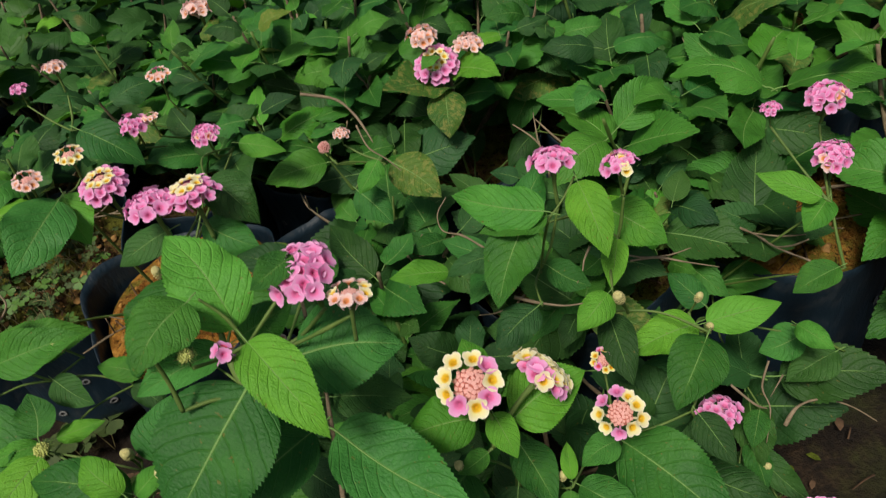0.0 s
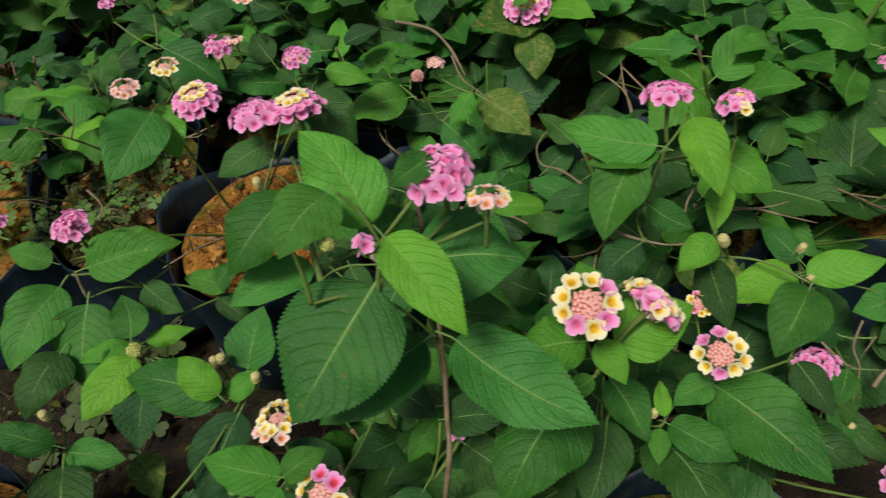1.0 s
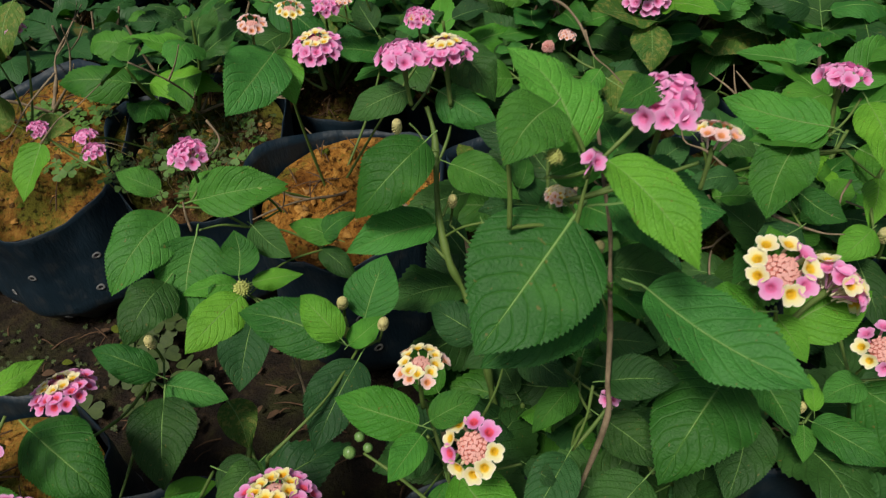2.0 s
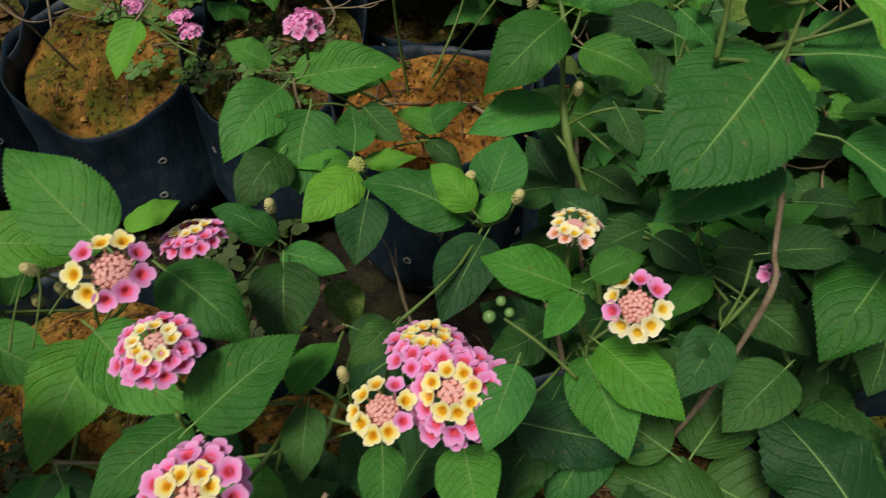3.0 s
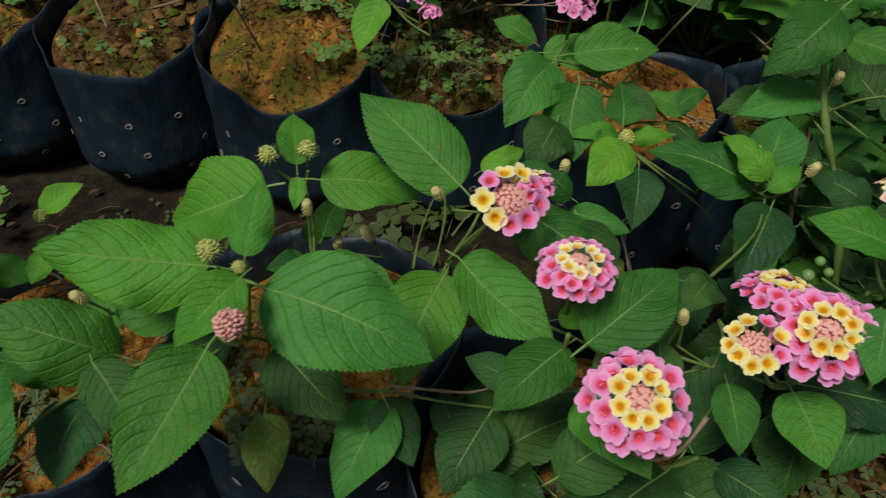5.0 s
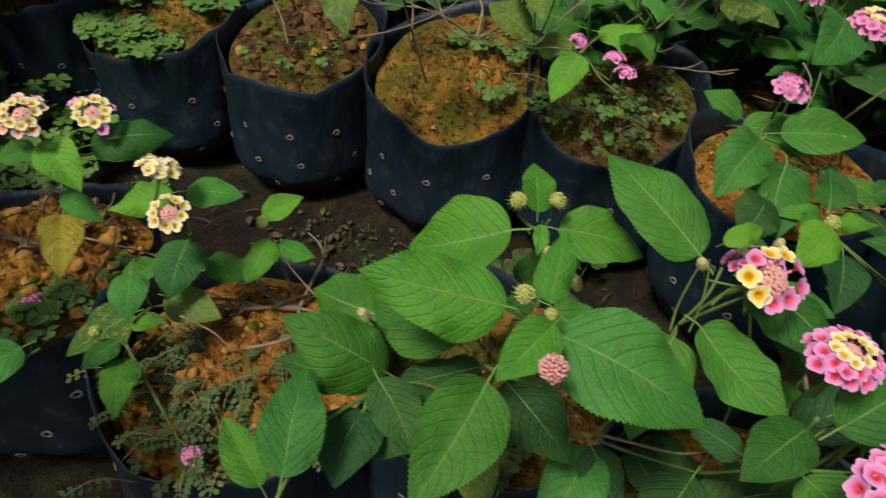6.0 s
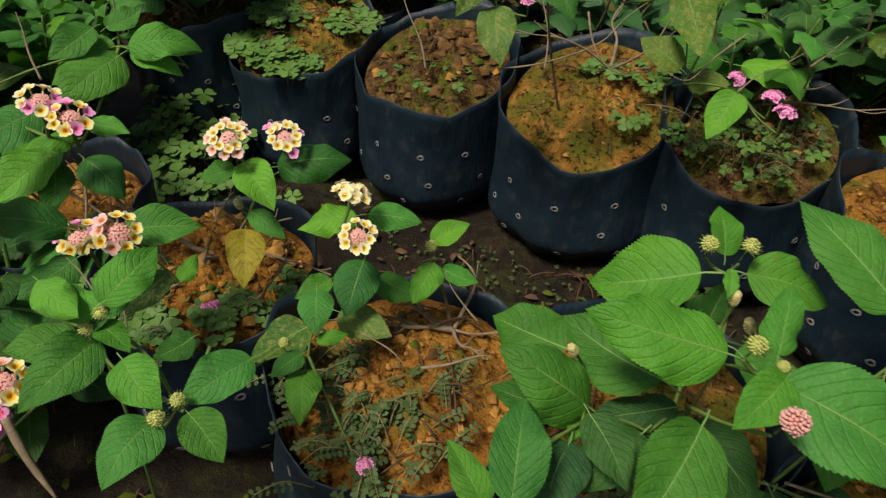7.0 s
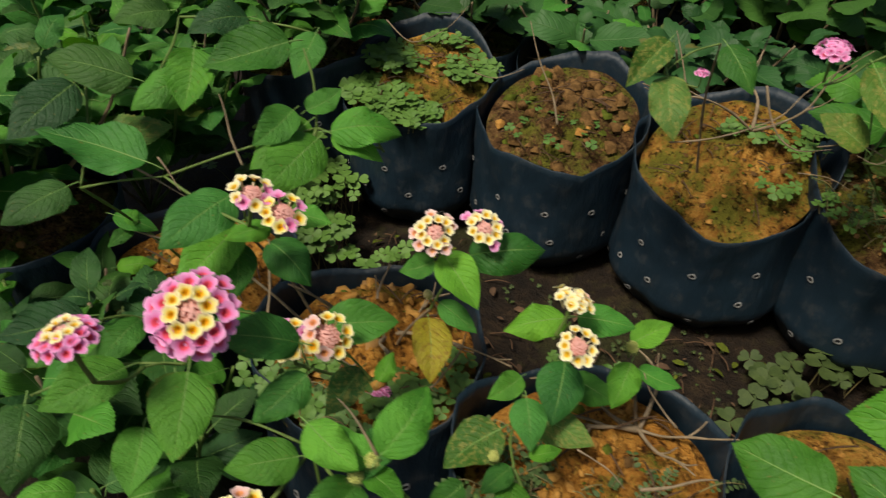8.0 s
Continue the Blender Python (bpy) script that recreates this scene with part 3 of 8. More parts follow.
def cone(plant, at, way, size):
    """A spent flower head: an oval cone of dry scales on a thin stalk; at is its middle."""
    if not CONE_MESH:
        b = Bits()
        tv, tf = tube_data([(0, 0, -2.2), (0.05, 0, -1.2), (0, 0, -0.45)], [0.09, 0.08, 0.1], 6)
        b.add(tv, tf, 1)
        for i in range(84):
            h = (i + 0.5) / 84
            w = i * 2.39996
            rr = 0.29 * math.sin(math.pi * (0.16 + 0.8 * h)) ** 0.6
            d = Vector((math.cos(w), math.sin(w), -0.2 + 1.1 * h)).normalized()
            bv, bf = bud_data(0.12, 0.055, 4)
            m = axes(Vector((rr * math.cos(w), rr * math.sin(w), h - 0.5)) - d * 0.1, None, d)
            b.add([m @ Vector(v) for v in bv], bf, 0)
        bv, bf = bud_data(0.92, 0.275, 9)
        b.add([(x, y, z - 0.45) for x, y, z in bv], bf, 0)
        CONE_MESH[0] = b.mesh("seed_cone", [CONE, STEM_GREEN])
    return child("seed_cone", CONE_MESH[0], plant, axes(at, None, way, (size, size, size)))


# ---- ground ----
def ground_sheet():
    """Damp soil that rolls a little where the bags stand, flat out to the horizon."""
    v, f = [], []
    xs = [-60, -12, -4, -2.2] + [-2 + 0.04 * i for i in range(101)] + [2.2, 4, 12, 60]
    ys = [-60, -12, -3, -1.2] + [-1 + 0.04 * i for i in range(101)] + [3.3, 5, 12, 60]
    for y in ys:
        for x in xs:
            near = abs(x) < 2.1 and -1.1 < y < 3.1
            z = 0.012 * noise.noise(Vector((x * 9, y * 9, 0))) + 0.006 * noise.noise(Vector((x * 31, y * 31, 4))) if near else 0
            v.append((x, y, z + 0.004))
    n = len(xs)
    for j in range(len(ys) - 1):
        for i in range(n - 1):
            f.append((j * n + i, j * n + i + 1, (j + 1) * n + i + 1, (j + 1) * n + i))
    ob = new("ground", mesh_from("ground", v, f, [GROUND]))
    tagged(ob, "damp dark brown earth between the grow bags", "ground", "", "structure")


ground_sheet()


# ---- grow bags ----
def bag_mesh(r, h, seed, slope):
    """A soft open bag: bulging side, gathered foot, rolling lip that stands up in two corners."""
    rnd = random.Random(seed)
    k, rows = 56, 22
    a0 = rnd.uniform(-0.25, 0.3)
    v, f = [], []
    def ring(i, inset, zoff):
        s = i / (rows - 1)
        for j in range(k):
            w = 2 * math.pi * j / k
            prof = 0.80 + 0.26 * min(1, s / 0.22) - 0.05 * s + 0.02 * math.sin(s * 7)
            fold = 0.022 * noise.noise(Vector((math.cos(w) * 2.6 + seed, math.sin(w) * 2.6, s * 1.6))) / 0.08
            crumple = 0.02 * noise.noise(Vector((math.cos(w) * 7, math.sin(w) * 7 + seed, s * 6)))
            rr = r * (prof + fold * 0.32 + crumple) - inset
            corner = max(0.0, math.cos(w - a0)) ** 8 + max(0.0, -math.cos(w - a0)) ** 8
            rr *= 1 + 0.05 * corner * s
            lip = h * (1.0 + 0.07 * corner * s * s + 0.05 * s * s * s * math.sin(2 * w + seed) + 0.035 * s * s * noise.noise(Vector((math.cos(w) * 3, math.sin(w) * 3, seed))))
            v.append((rr * math.cos(w), rr * math.sin(w), 0.004 + s * (lip + slope * r * math.sin(w)) + zoff))
    for i in range(rows):
        ring(i, 0, 0)
    for i in range(rows - 1, rows - 8, -1):
        ring(i, 0.0016 if i < rows - 1 else 0.0008, 0.0006 if i == rows - 1 else 0)
    total = rows + 7
    for i in range(total - 1):
        for j in range(k):
            j2 = (j + 1) % k
            f.append((i * k + j, i * k + j2, (i + 1) * k + j2, (i + 1) * k + j))
    f.append(tuple(range(k))[::-1])
    return mesh_from("bag_film", v, f, [BAG])


def hole_meshes():
    b = Bits()
    k = 12
    for r, z in ((0.0022, 0.0004), (0.0031, 0.0010), (0.0046, 0.0003)):
        for j in range(k):
            w = 2 * math.pi * j / k
            q = 0.82 * r * (1 + 0.1 * math.sin(3 * w + r * 900) + 0.12 * math.sin(2 * w + 1.1))
            b.verts.append((q * math.cos(w), q * math.sin(w), z))
            b.uvs.append((0.5, 0.5))
    for i in range(2):
        for j in range(k):
            b.faces.append((i * k + j, (i + 1) * k + j, (i + 1) * k + (j + 1) % k, i * k + (j + 1) % k))
            b.mats.append(0)
    b.faces.append(tuple(range(k)))
    b.mats.append(1)
    return b.mesh("hole", [HOLE_RIM, HOLE_DARK])


HOLE = hole_meshes()


def soil_mesh(r, seed, moss, slope, clods, height=0.012, lumps=0.0042, earth="ochre"):
    """Crumbly soil that fills a bag to its lip: a lumpy mound with loose clods."""
    rnd = random.Random(seed)
    b = Bits()
    rings, k = 26, 72
    verts = [(0, 0, height)]
    for i in range(1, rings + 1):
        q = i / rings
        for j in range(k):
            w = 2 * math.pi * j / k
            x, y = q * r * math.cos(w), q * r * math.sin(w)
            z = height * (1 - q * q) + (0.010 + 0.3 * (height - 0.012)) * (1 - 0.7 * q ** 4) * noise.noise(Vector((x * 40 + seed, y * 40, 1))) + 0.008 * (1 - q ** 4) * noise.noise(Vector((x * 150, y * 150 + seed, 3)))
            verts.append((x, y, z + slope * y))
    b.verts += verts
    b.uvs += [(0.5, 0.5)] * len(verts)
    for j in range(k):
        b.faces.append((0, 1 + j, 1 + (j + 1) % k))
        b.mats.append(0)
    for i in range(rings - 1):
        for j in range(k):
            a, c = 1 + i * k, 1 + (i + 1) * k
            b.faces.append((a + j, c + j, c + (j + 1) % k, a + (j + 1) % k))
            b.mats.append(0)
    for i in range(clods):
        q, w = math.sqrt(rnd.random()) * 0.86, rnd.random() * 6.283
        s = 0.0009 + lumps * rnd.random() ** 3.0
        c = Vector((q * r * math.cos(w), q * r * math.sin(w), slope * q * r * math.sin(w) + height * (1 - q * q) + 0.3 * s + 0.010 * noise.noise(Vector((q * r * math.cos(w) * 40 + seed, q * r * math.sin(w) * 40, 1)))))
        vs, fs = [], []
        dirs = [Vector((0, 0, 0.75))] + [Vector((math.sin(th) * math.cos(ph), math.sin(th) * math.sin(ph), 0.75 * math.cos(th))) for th in (0.85, 1.75) for ph in [2 * math.pi * d / 6 + th for d in range(6)]]
        for e in dirs:
            vs.append(c + e * s * (1 + 1.0 * noise.noise(e * 1.9 + c * 300)))
        for d in range(6):
            d2 = (d + 1) % 6
            fs.append((0, 1 + d, 1 + d2))
            fs.append((1 + d, 7 + d, 7 + d2, 1 + d2))
        b.add(vs, fs, 1 if rnd.random() < 0.08 + moss * 0.4 else 4 if rnd.random() < {"ochre": 0.5, "orange": 0.85, "dark": 0.025}[earth] else 2)
    for i in range(26):
        q, w = math.sqrt(rnd.random()) * 0.8, rnd.random() * 6.283
        c = Vector((q * r * math.cos(w), q * r * math.sin(w), slope * q * r * math.sin(w) + height * (1 - q * q) + 0.006))
        d = Vector((math.cos(w * 5), math.sin(w * 5), rnd.uniform(-0.2, 0.3))) * rnd.uniform(0.006, 0.018)
        tv, tf = tube_data([c - d, c + Vector((0, 0, 0.002)), c + d], [0.0006, 0.0007, 0.0003], 4)
        b.add(tv, tf, 3)
    return b.mesh("potting_soil", [SOILS[earth], MOSS, CLOD, DRY, CLOD_ORANGE])


def grow_bag(x, y, r=0.08, h=0.145, moss=0.0, seed=0, holes=9, clods=110, lumps=0.003, fill=0.86, slope=0.1, height=0.012, earth="ochre", label="black polythene grow bag with punched drainage holes", soil_label="crumbly ochre potting soil filling a grow bag"):
    bag = thing("grow_bag", x, y, 0.006, label, "grow bag", "rows of grow bags")
    m = pose(x, y, 0.006)
    me = bag_mesh(r, h, seed, slope)
    film = child("bag_film", me, bag, m)
    if holes:
        rnd = random.Random(seed + 5)
        for row, z in enumerate((0.22, 0.42, 0.62)):
            for i in range(holes):
                w = 2 * math.pi * (i + 0.5 * (row % 2) + rnd.uniform(-0.2, 0.2)) / holes
                j = int(round((w % (2 * math.pi)) / (2 * math.pi) * 56)) % 56
                i2 = int(z * 21)
                p = Vector(me.vertices[i2 * 56 + j].co)
                q = Vector(me.vertices[i2 * 56 + (j + 1) % 56].co) - p
                up = Vector(me.vertices[(i2 + 1) * 56 + j].co) - p
                nrm = q.cross(up).normalized()
                child("hole", HOLE, bag, m @ axes(p + nrm * 0.0006, None, nrm))
    soil = new("potting_soil", soil_mesh(r * 0.945, seed, moss, slope, clods, height, lumps, earth))
    soil.matrix_basis = pose(x, y, 0.006 + h * fill)
    tagged(soil, soil_label, "soil", "soil in the grow bags", "stuff")
    return 0.006 + h * fill + 0.012


# ---- the lantanas that the camera passes nearest ----

shrub = thing("lantana_plant", 0.038, 0.222, 0.138, "lush lantana with broad glossy leaves and one pink flower head", "flowering shrub", "lantana plants")
stem(shrub, [(0.062, 0.258, 0.287), (0.059, 0.270, 0.292), (0.054, 0.285, 0.295)], 0.0010, 0.0008)
stem(shrub, [(0.054, 0.285, 0.295), (0.056, 0.274, 0.302), (0.061, 0.264, 0.306)], 0.0008, 0.0006)
stem(shrub, [(0.061, 0.264, 0.306), (0.052, 0.262, 0.326), (0.045, 0.257, 0.341)], 0.0008, 0.0006)
stem(shrub, [(0.045, 0.257, 0.341), (0.045, 0.268, 0.341), (0.041, 0.278, 0.338)], 0.0008, 0.0006)
stem(shrub, [(0.045, 0.257, 0.341), (0.033, 0.254, 0.346), (0.023, 0.248, 0.349)], 0.0008, 0.0006)
stem(shrub, [(0.045, 0.257, 0.341), (0.047, 0.261, 0.353), (0.049, 0.265, 0.362)], 0.0008, 0.0006)
stem(shrub, [(0.049, 0.265, 0.362), (0.044, 0.269, 0.373), (0.037, 0.271, 0.382)], 0.0008, 0.0006)
stem(shrub, [(0.049, 0.265, 0.362), (0.062, 0.274, 0.373), (0.072, 0.287, 0.379)], 0.0008, 0.0006)
leaf(shrub, (0.045, 0.270, 0.366), (0.018, 0.300, 0.389), 0.62, "y", 1, (0.35, -0.36, 0.87))
leaf(shrub, (0.054, 0.258, 0.371), (0.082, 0.229, 0.352), 0.46, "y", 5, (0.17, -0.42, 0.89))
leaf(shrub, (0.057, 0.277, 0.338), (0.100, 0.280, 0.334), 0.92, "m", 4, (0.10, -0.38, 0.92))
leaf(shrub, (0.044, 0.258, 0.346), (0.014, 0.216, 0.320), 0.82, "m", 0, (0.12, -0.45, 0.88))
leaf(shrub, (0.072, 0.252, 0.320), (0.124, 0.221, 0.310), 0.52, "m", 4, (0.04, -0.24, 0.97))
leaf(shrub, (0.036, 0.266, 0.386), (0.022, 0.242, 0.379), 0.8, "m", 1, (0.26, -0.41, 0.88))
leaf(shrub, (0.036, 0.280, 0.349), (0.057, 0.294, 0.351), 0.7, "m", 3, (0.24, -0.50, 0.83))
leaf(shrub, (0.070, 0.285, 0.384), (0.056, 0.272, 0.382), 0.65, "m", 1, (0.26, -0.40, 0.88))
leaf(shrub, (0.055, 0.265, 0.303), (0.013, 0.232, 0.292), 0.6, "m", 5, (0.16, -0.40, 0.90))
leaf(shrub, (0.060, 0.284, 0.299), (0.095, 0.283, 0.293), 0.6, "d", 5, (0.16, -0.31, 0.94))
flower(shrub, (0.072, 0.281, 0.381), (0.02, -0.24, 0.97), 0.025, "old", "g", "g", 0.0, 322)
stem(shrub, [(0.041, 0.278, 0.338), (0.057, 0.284, 0.340), (0.072, 0.288, 0.352)], 0.0009, 0.0008)
flower(shrub, (0.089, 0.274, 0.372), (0.12, 0.22, 0.97), 0.017, "ring", "c", "b", 0.6, 749)
stem(shrub, [(0.041, 0.278, 0.338), (0.063, 0.278, 0.346), (0.086, 0.277, 0.358)], 0.0009, 0.0008)
flower(shrub, (0.049, 0.250, 0.377), (0.18, -0.26, 0.95), 0.008, "few", "p", "g", 0.3, 815)
stem(shrub, [(0.049, 0.265, 0.362), (0.048, 0.259, 0.364), (0.047, 0.253, 0.368)], 0.0009, 0.0008)
flower(shrub, (0.037, 0.249, 0.378), (0.22, -0.16, 0.96), 0.006, "green", "b", "b", 0.0, 139)
stem(shrub, [(0.049, 0.265, 0.362), (0.041, 0.258, 0.364), (0.035, 0.251, 0.369)], 0.0009, 0.0008)
flower(shrub, (0.024, 0.252, 0.383), (0.27, -0.30, 0.91), 0.004, "few", "g", "g", 0.3, 542)
stem(shrub, [(0.023, 0.248, 0.349), (0.023, 0.251, 0.363), (0.022, 0.253, 0.378)], 0.0009, 0.0008)
cone(shrub, (0.056, 0.289, 0.305), (0.28, -0.25, 0.93), 0.0090)
stem(shrub, [(0.054, 0.285, 0.295), (0.053, 0.289, 0.292), (0.051, 0.294, 0.289)], 0.0007, 0.0006)
stem(shrub, [(-0.016, 0.569, 0.148), (0.009, 0.564, 0.139), (0.034, 0.569, 0.139), (0.054, 0.565, 0.132), (0.084, 0.562, 0.123)], 0.00084, 0.00025, False, "twig")
stem(shrub, [(-0.033, 0.589, 0.171), (-0.030, 0.574, 0.156), (-0.011, 0.569, 0.147)], 0.00063, 0.00019, False, "twig")
stem(shrub, [(0.038, 0.222, 0.150), (0.050, 0.222, 0.205), (0.062, 0.233, 0.261), (0.062, 0.245, 0.273), (0.062, 0.258, 0.287), (0.061, 0.271, 0.301), (0.060, 0.286, 0.317), (0.057, 0.297, 0.330), (0.055, 0.306, 0.339), (0.052, 0.317, 0.352)], 0.0013, 0.0008, True)

shrub = thing("lantana_plant", 0.118, 0.262, 0.108, "lantana with yellow-rimmed blush flower heads over light green leaves", "flowering shrub", "lantana plants")
stem(shrub, [(0.118, 0.262, 0.120), (0.129, 0.280, 0.177), (0.133, 0.301, 0.221)], 0.0012, 0.0008)
stem(shrub, [(0.133, 0.301, 0.221), (0.129, 0.287, 0.247), (0.129, 0.273, 0.267)], 0.0008, 0.0006)
stem(shrub, [(0.129, 0.273, 0.267), (0.129, 0.275, 0.280), (0.127, 0.276, 0.290)], 0.0008, 0.0006)
leaf(shrub, (0.122, 0.270, 0.293), (0.091, 0.263, 0.293), 0.75, "y", 7, (0.09, -0.44, 0.90))
leaf(shrub, (0.137, 0.281, 0.273), (0.172, 0.298, 0.280), 0.75, "y", 2, (-0.01, -0.39, 0.92))
leaf(shrub, (0.127, 0.278, 0.311), (0.121, 0.293, 0.318), 0.75, "y", 0, (0.12, -0.36, 0.92))
leaf(shrub, (0.129, 0.278, 0.283), (0.138, 0.258, 0.278), 0.62, "y", 0, (-0.09, -0.29, 0.95))
leaf(shrub, (0.136, 0.296, 0.226), (0.151, 0.265, 0.217), 0.62, "m", 2, (0.08, -0.24, 0.97))
leaf(shrub, (0.125, 0.265, 0.273), (0.111, 0.257, 0.271), 0.6, "m", 2, (0.10, -0.35, 0.93))
flower(shrub, (0.123, 0.273, 0.313), (0.07, -0.48, 0.88), 0.029, "ring", "c", "g", 0.12, 524)
stem(shrub, [(0.129, 0.273, 0.267), (0.124, 0.284, 0.271), (0.120, 0.289, 0.283)], 0.0009, 0.0008)
flower(shrub, (0.155, 0.292, 0.293), (0.69, 0.50, 0.52), 0.029, "side", "c", "g", 0.12, 17)
stem(shrub, [(0.129, 0.273, 0.267), (0.127, 0.271, 0.268), (0.132, 0.274, 0.275)], 0.0009, 0.0008)
cone(shrub, (0.112, 0.260, 0.273), (-0.06, -0.30, 0.95), 0.0074)
stem(shrub, [(0.129, 0.273, 0.267), (0.121, 0.268, 0.264), (0.112, 0.263, 0.262)], 0.0007, 0.0006)

shrub = thing("lantana_plant", 0.208, 0.302, 0.108, "lantana with a small pink and yellow flower head", "flowering shrub", "lantana plants")
stem(shrub, [(0.208, 0.302, 0.120), (0.197, 0.305, 0.171), (0.186, 0.304, 0.211)], 0.0012, 0.0008)
stem(shrub, [(0.186, 0.304, 0.211), (0.206, 0.303, 0.218), (0.226, 0.309, 0.220)], 0.0008, 0.0006)
stem(shrub, [(0.186, 0.304, 0.211), (0.171, 0.293, 0.212), (0.160, 0.279, 0.208)], 0.0008, 0.0006)
stem(shrub, [(0.226, 0.309, 0.220), (0.241, 0.334, 0.225), (0.247, 0.363, 0.223)], 0.0008, 0.0006)
stem(shrub, [(0.247, 0.363, 0.223), (0.244, 0.354, 0.231), (0.244, 0.345, 0.237)], 0.0008, 0.0006)
stem(shrub, [(0.244, 0.345, 0.237), (0.220, 0.360, 0.241), (0.192, 0.367, 0.239)], 0.0008, 0.0006)
leaf(shrub, (0.241, 0.360, 0.228), (0.200, 0.346, 0.223), 0.55, "y", 4, (-0.00, -0.36, 0.93))
leaf(shrub, (0.240, 0.339, 0.241), (0.217, 0.305, 0.228), 0.68, "m", 5, (-0.05, -0.32, 0.95))
leaf(shrub, (0.193, 0.361, 0.243), (0.199, 0.322, 0.229), 0.5, "d", 0, (-0.18, -0.36, 0.92))
leaf(shrub, (0.190, 0.301, 0.210), (0.235, 0.252, 0.201), 0.62, "m", 1, (-0.15, -0.31, 0.94))
leaf(shrub, (0.186, 0.295, 0.222), (0.166, 0.285, 0.217), 0.7, "m", 1, (-0.10, -0.32, 0.94))
leaf(shrub, (0.164, 0.280, 0.208), (0.194, 0.262, 0.204), 0.6, "m", 1, (0.03, -0.22, 0.98))
leaf(shrub, (0.159, 0.277, 0.209), (0.156, 0.259, 0.205), 0.6, "m", 0, (0.06, -0.24, 0.97))
leaf(shrub, (0.160, 0.276, 0.222), (0.160, 0.294, 0.227), 0.45, "y", 5, (-0.00, -0.30, 0.95))
leaf(shrub, (0.228, 0.305, 0.224), (0.240, 0.280, 0.214), 0.6, "d", 0, (-0.04, -0.39, 0.92))
flower(shrub, (0.187, 0.295, 0.247), (-0.11, -0.40, 0.91), 0.026, "ring", "c", "g", 0.4, 274)
stem(shrub, [(0.186, 0.304, 0.211), (0.189, 0.308, 0.211), (0.190, 0.307, 0.219)], 0.0009, 0.0008)
flower(shrub, (0.241, 0.311, 0.216), (-0.00, 0.03, 1.00), 0.021, "old", "c", "g", 0.3, 402)
stem(shrub, [(0.226, 0.309, 0.220), (0.233, 0.309, 0.202), (0.241, 0.310, 0.191)], 0.0009, 0.0008)
flower(shrub, (0.186, 0.337, 0.234), (-0.08, -0.38, 0.92), 0.015, "ring", "y", "p", 0.3, 937)
stem(shrub, [(0.186, 0.304, 0.211), (0.187, 0.325, 0.212), (0.187, 0.344, 0.217)], 0.0009, 0.0008)
flower(shrub, (0.285, 0.262, 0.179), (-0.10, -0.16, 0.98), 0.031, "full", "y", "p", 0.3, 226)
stem(shrub, [(0.208, 0.302, 0.120), (0.249, 0.286, 0.126), (0.288, 0.268, 0.143)], 0.0009, 0.0008)
cone(shrub, (0.156, 0.280, 0.219), (0.17, -0.12, 0.98), 0.0077)
stem(shrub, [(0.160, 0.279, 0.208), (0.156, 0.280, 0.206), (0.153, 0.282, 0.204)], 0.0007, 0.0006)

shrub = thing("lantana_plant", 0.128, 0.522, 0.138, "lantana with faded magenta flower heads leaning from its grow bag", "flowering shrub", "lantana plants")
stem(shrub, [(0.128, 0.522, 0.150), (0.154, 0.467, 0.219), (0.196, 0.422, 0.268)], 0.0012, 0.0008)
stem(shrub, [(0.196, 0.422, 0.268), (0.166, 0.414, 0.269), (0.140, 0.396, 0.262)], 0.0008, 0.0006)
stem(shrub, [(0.140, 0.396, 0.262), (0.125, 0.395, 0.262), (0.111, 0.389, 0.259)], 0.0008, 0.0006)
stem(shrub, [(0.140, 0.396, 0.262), (0.148, 0.387, 0.266), (0.159, 0.380, 0.266)], 0.0008, 0.0006)
stem(shrub, [(0.196, 0.422, 0.268), (0.198, 0.407, 0.270), (0.204, 0.393, 0.270)], 0.0008, 0.0006)
stem(shrub, [(0.204, 0.393, 0.270), (0.197, 0.377, 0.268), (0.195, 0.359, 0.263)], 0.0008, 0.0006)
stem(shrub, [(0.159, 0.380, 0.266), (0.162, 0.378, 0.287), (0.166, 0.378, 0.304)], 0.0008, 0.0006)
stem(shrub, [(0.166, 0.378, 0.304), (0.175, 0.385, 0.311), (0.182, 0.395, 0.316)], 0.0008, 0.0006)
stem(shrub, [(0.159, 0.380, 0.266), (0.155, 0.364, 0.271), (0.157, 0.347, 0.272)], 0.0008, 0.0006)
leaf(shrub, (0.164, 0.374, 0.313), (0.117, 0.391, 0.318), 0.5, "y", 4, (-0.11, -0.57, 0.82))
leaf(shrub, (0.165, 0.376, 0.308), (0.129, 0.373, 0.305), 0.5, "m", 2, (-0.05, -0.45, 0.89))
leaf(shrub, (0.153, 0.376, 0.305), (0.135, 0.336, 0.286), 0.6, "m", 4, (-0.11, -0.38, 0.92))
leaf(shrub, (0.201, 0.418, 0.272), (0.232, 0.394, 0.260), 0.75, "y", 0, (-0.02, -0.45, 0.89))
leaf(shrub, (0.183, 0.388, 0.318), (0.192, 0.352, 0.296), 0.5, "y", 1, (-0.11, -0.53, 0.84))
leaf(shrub, (0.163, 0.378, 0.270), (0.185, 0.366, 0.262), 0.65, "m", 4, (0.01, -0.54, 0.84))
leaf(shrub, (0.203, 0.389, 0.273), (0.195, 0.364, 0.260), 0.5, "y", 1, (-0.13, -0.43, 0.89))
leaf(shrub, (0.192, 0.355, 0.267), (0.173, 0.338, 0.259), 0.65, "y", 3, (0.02, -0.41, 0.91))
leaf(shrub, (0.154, 0.343, 0.276), (0.131, 0.323, 0.270), 0.65, "d", 7, (0.09, -0.41, 0.91))
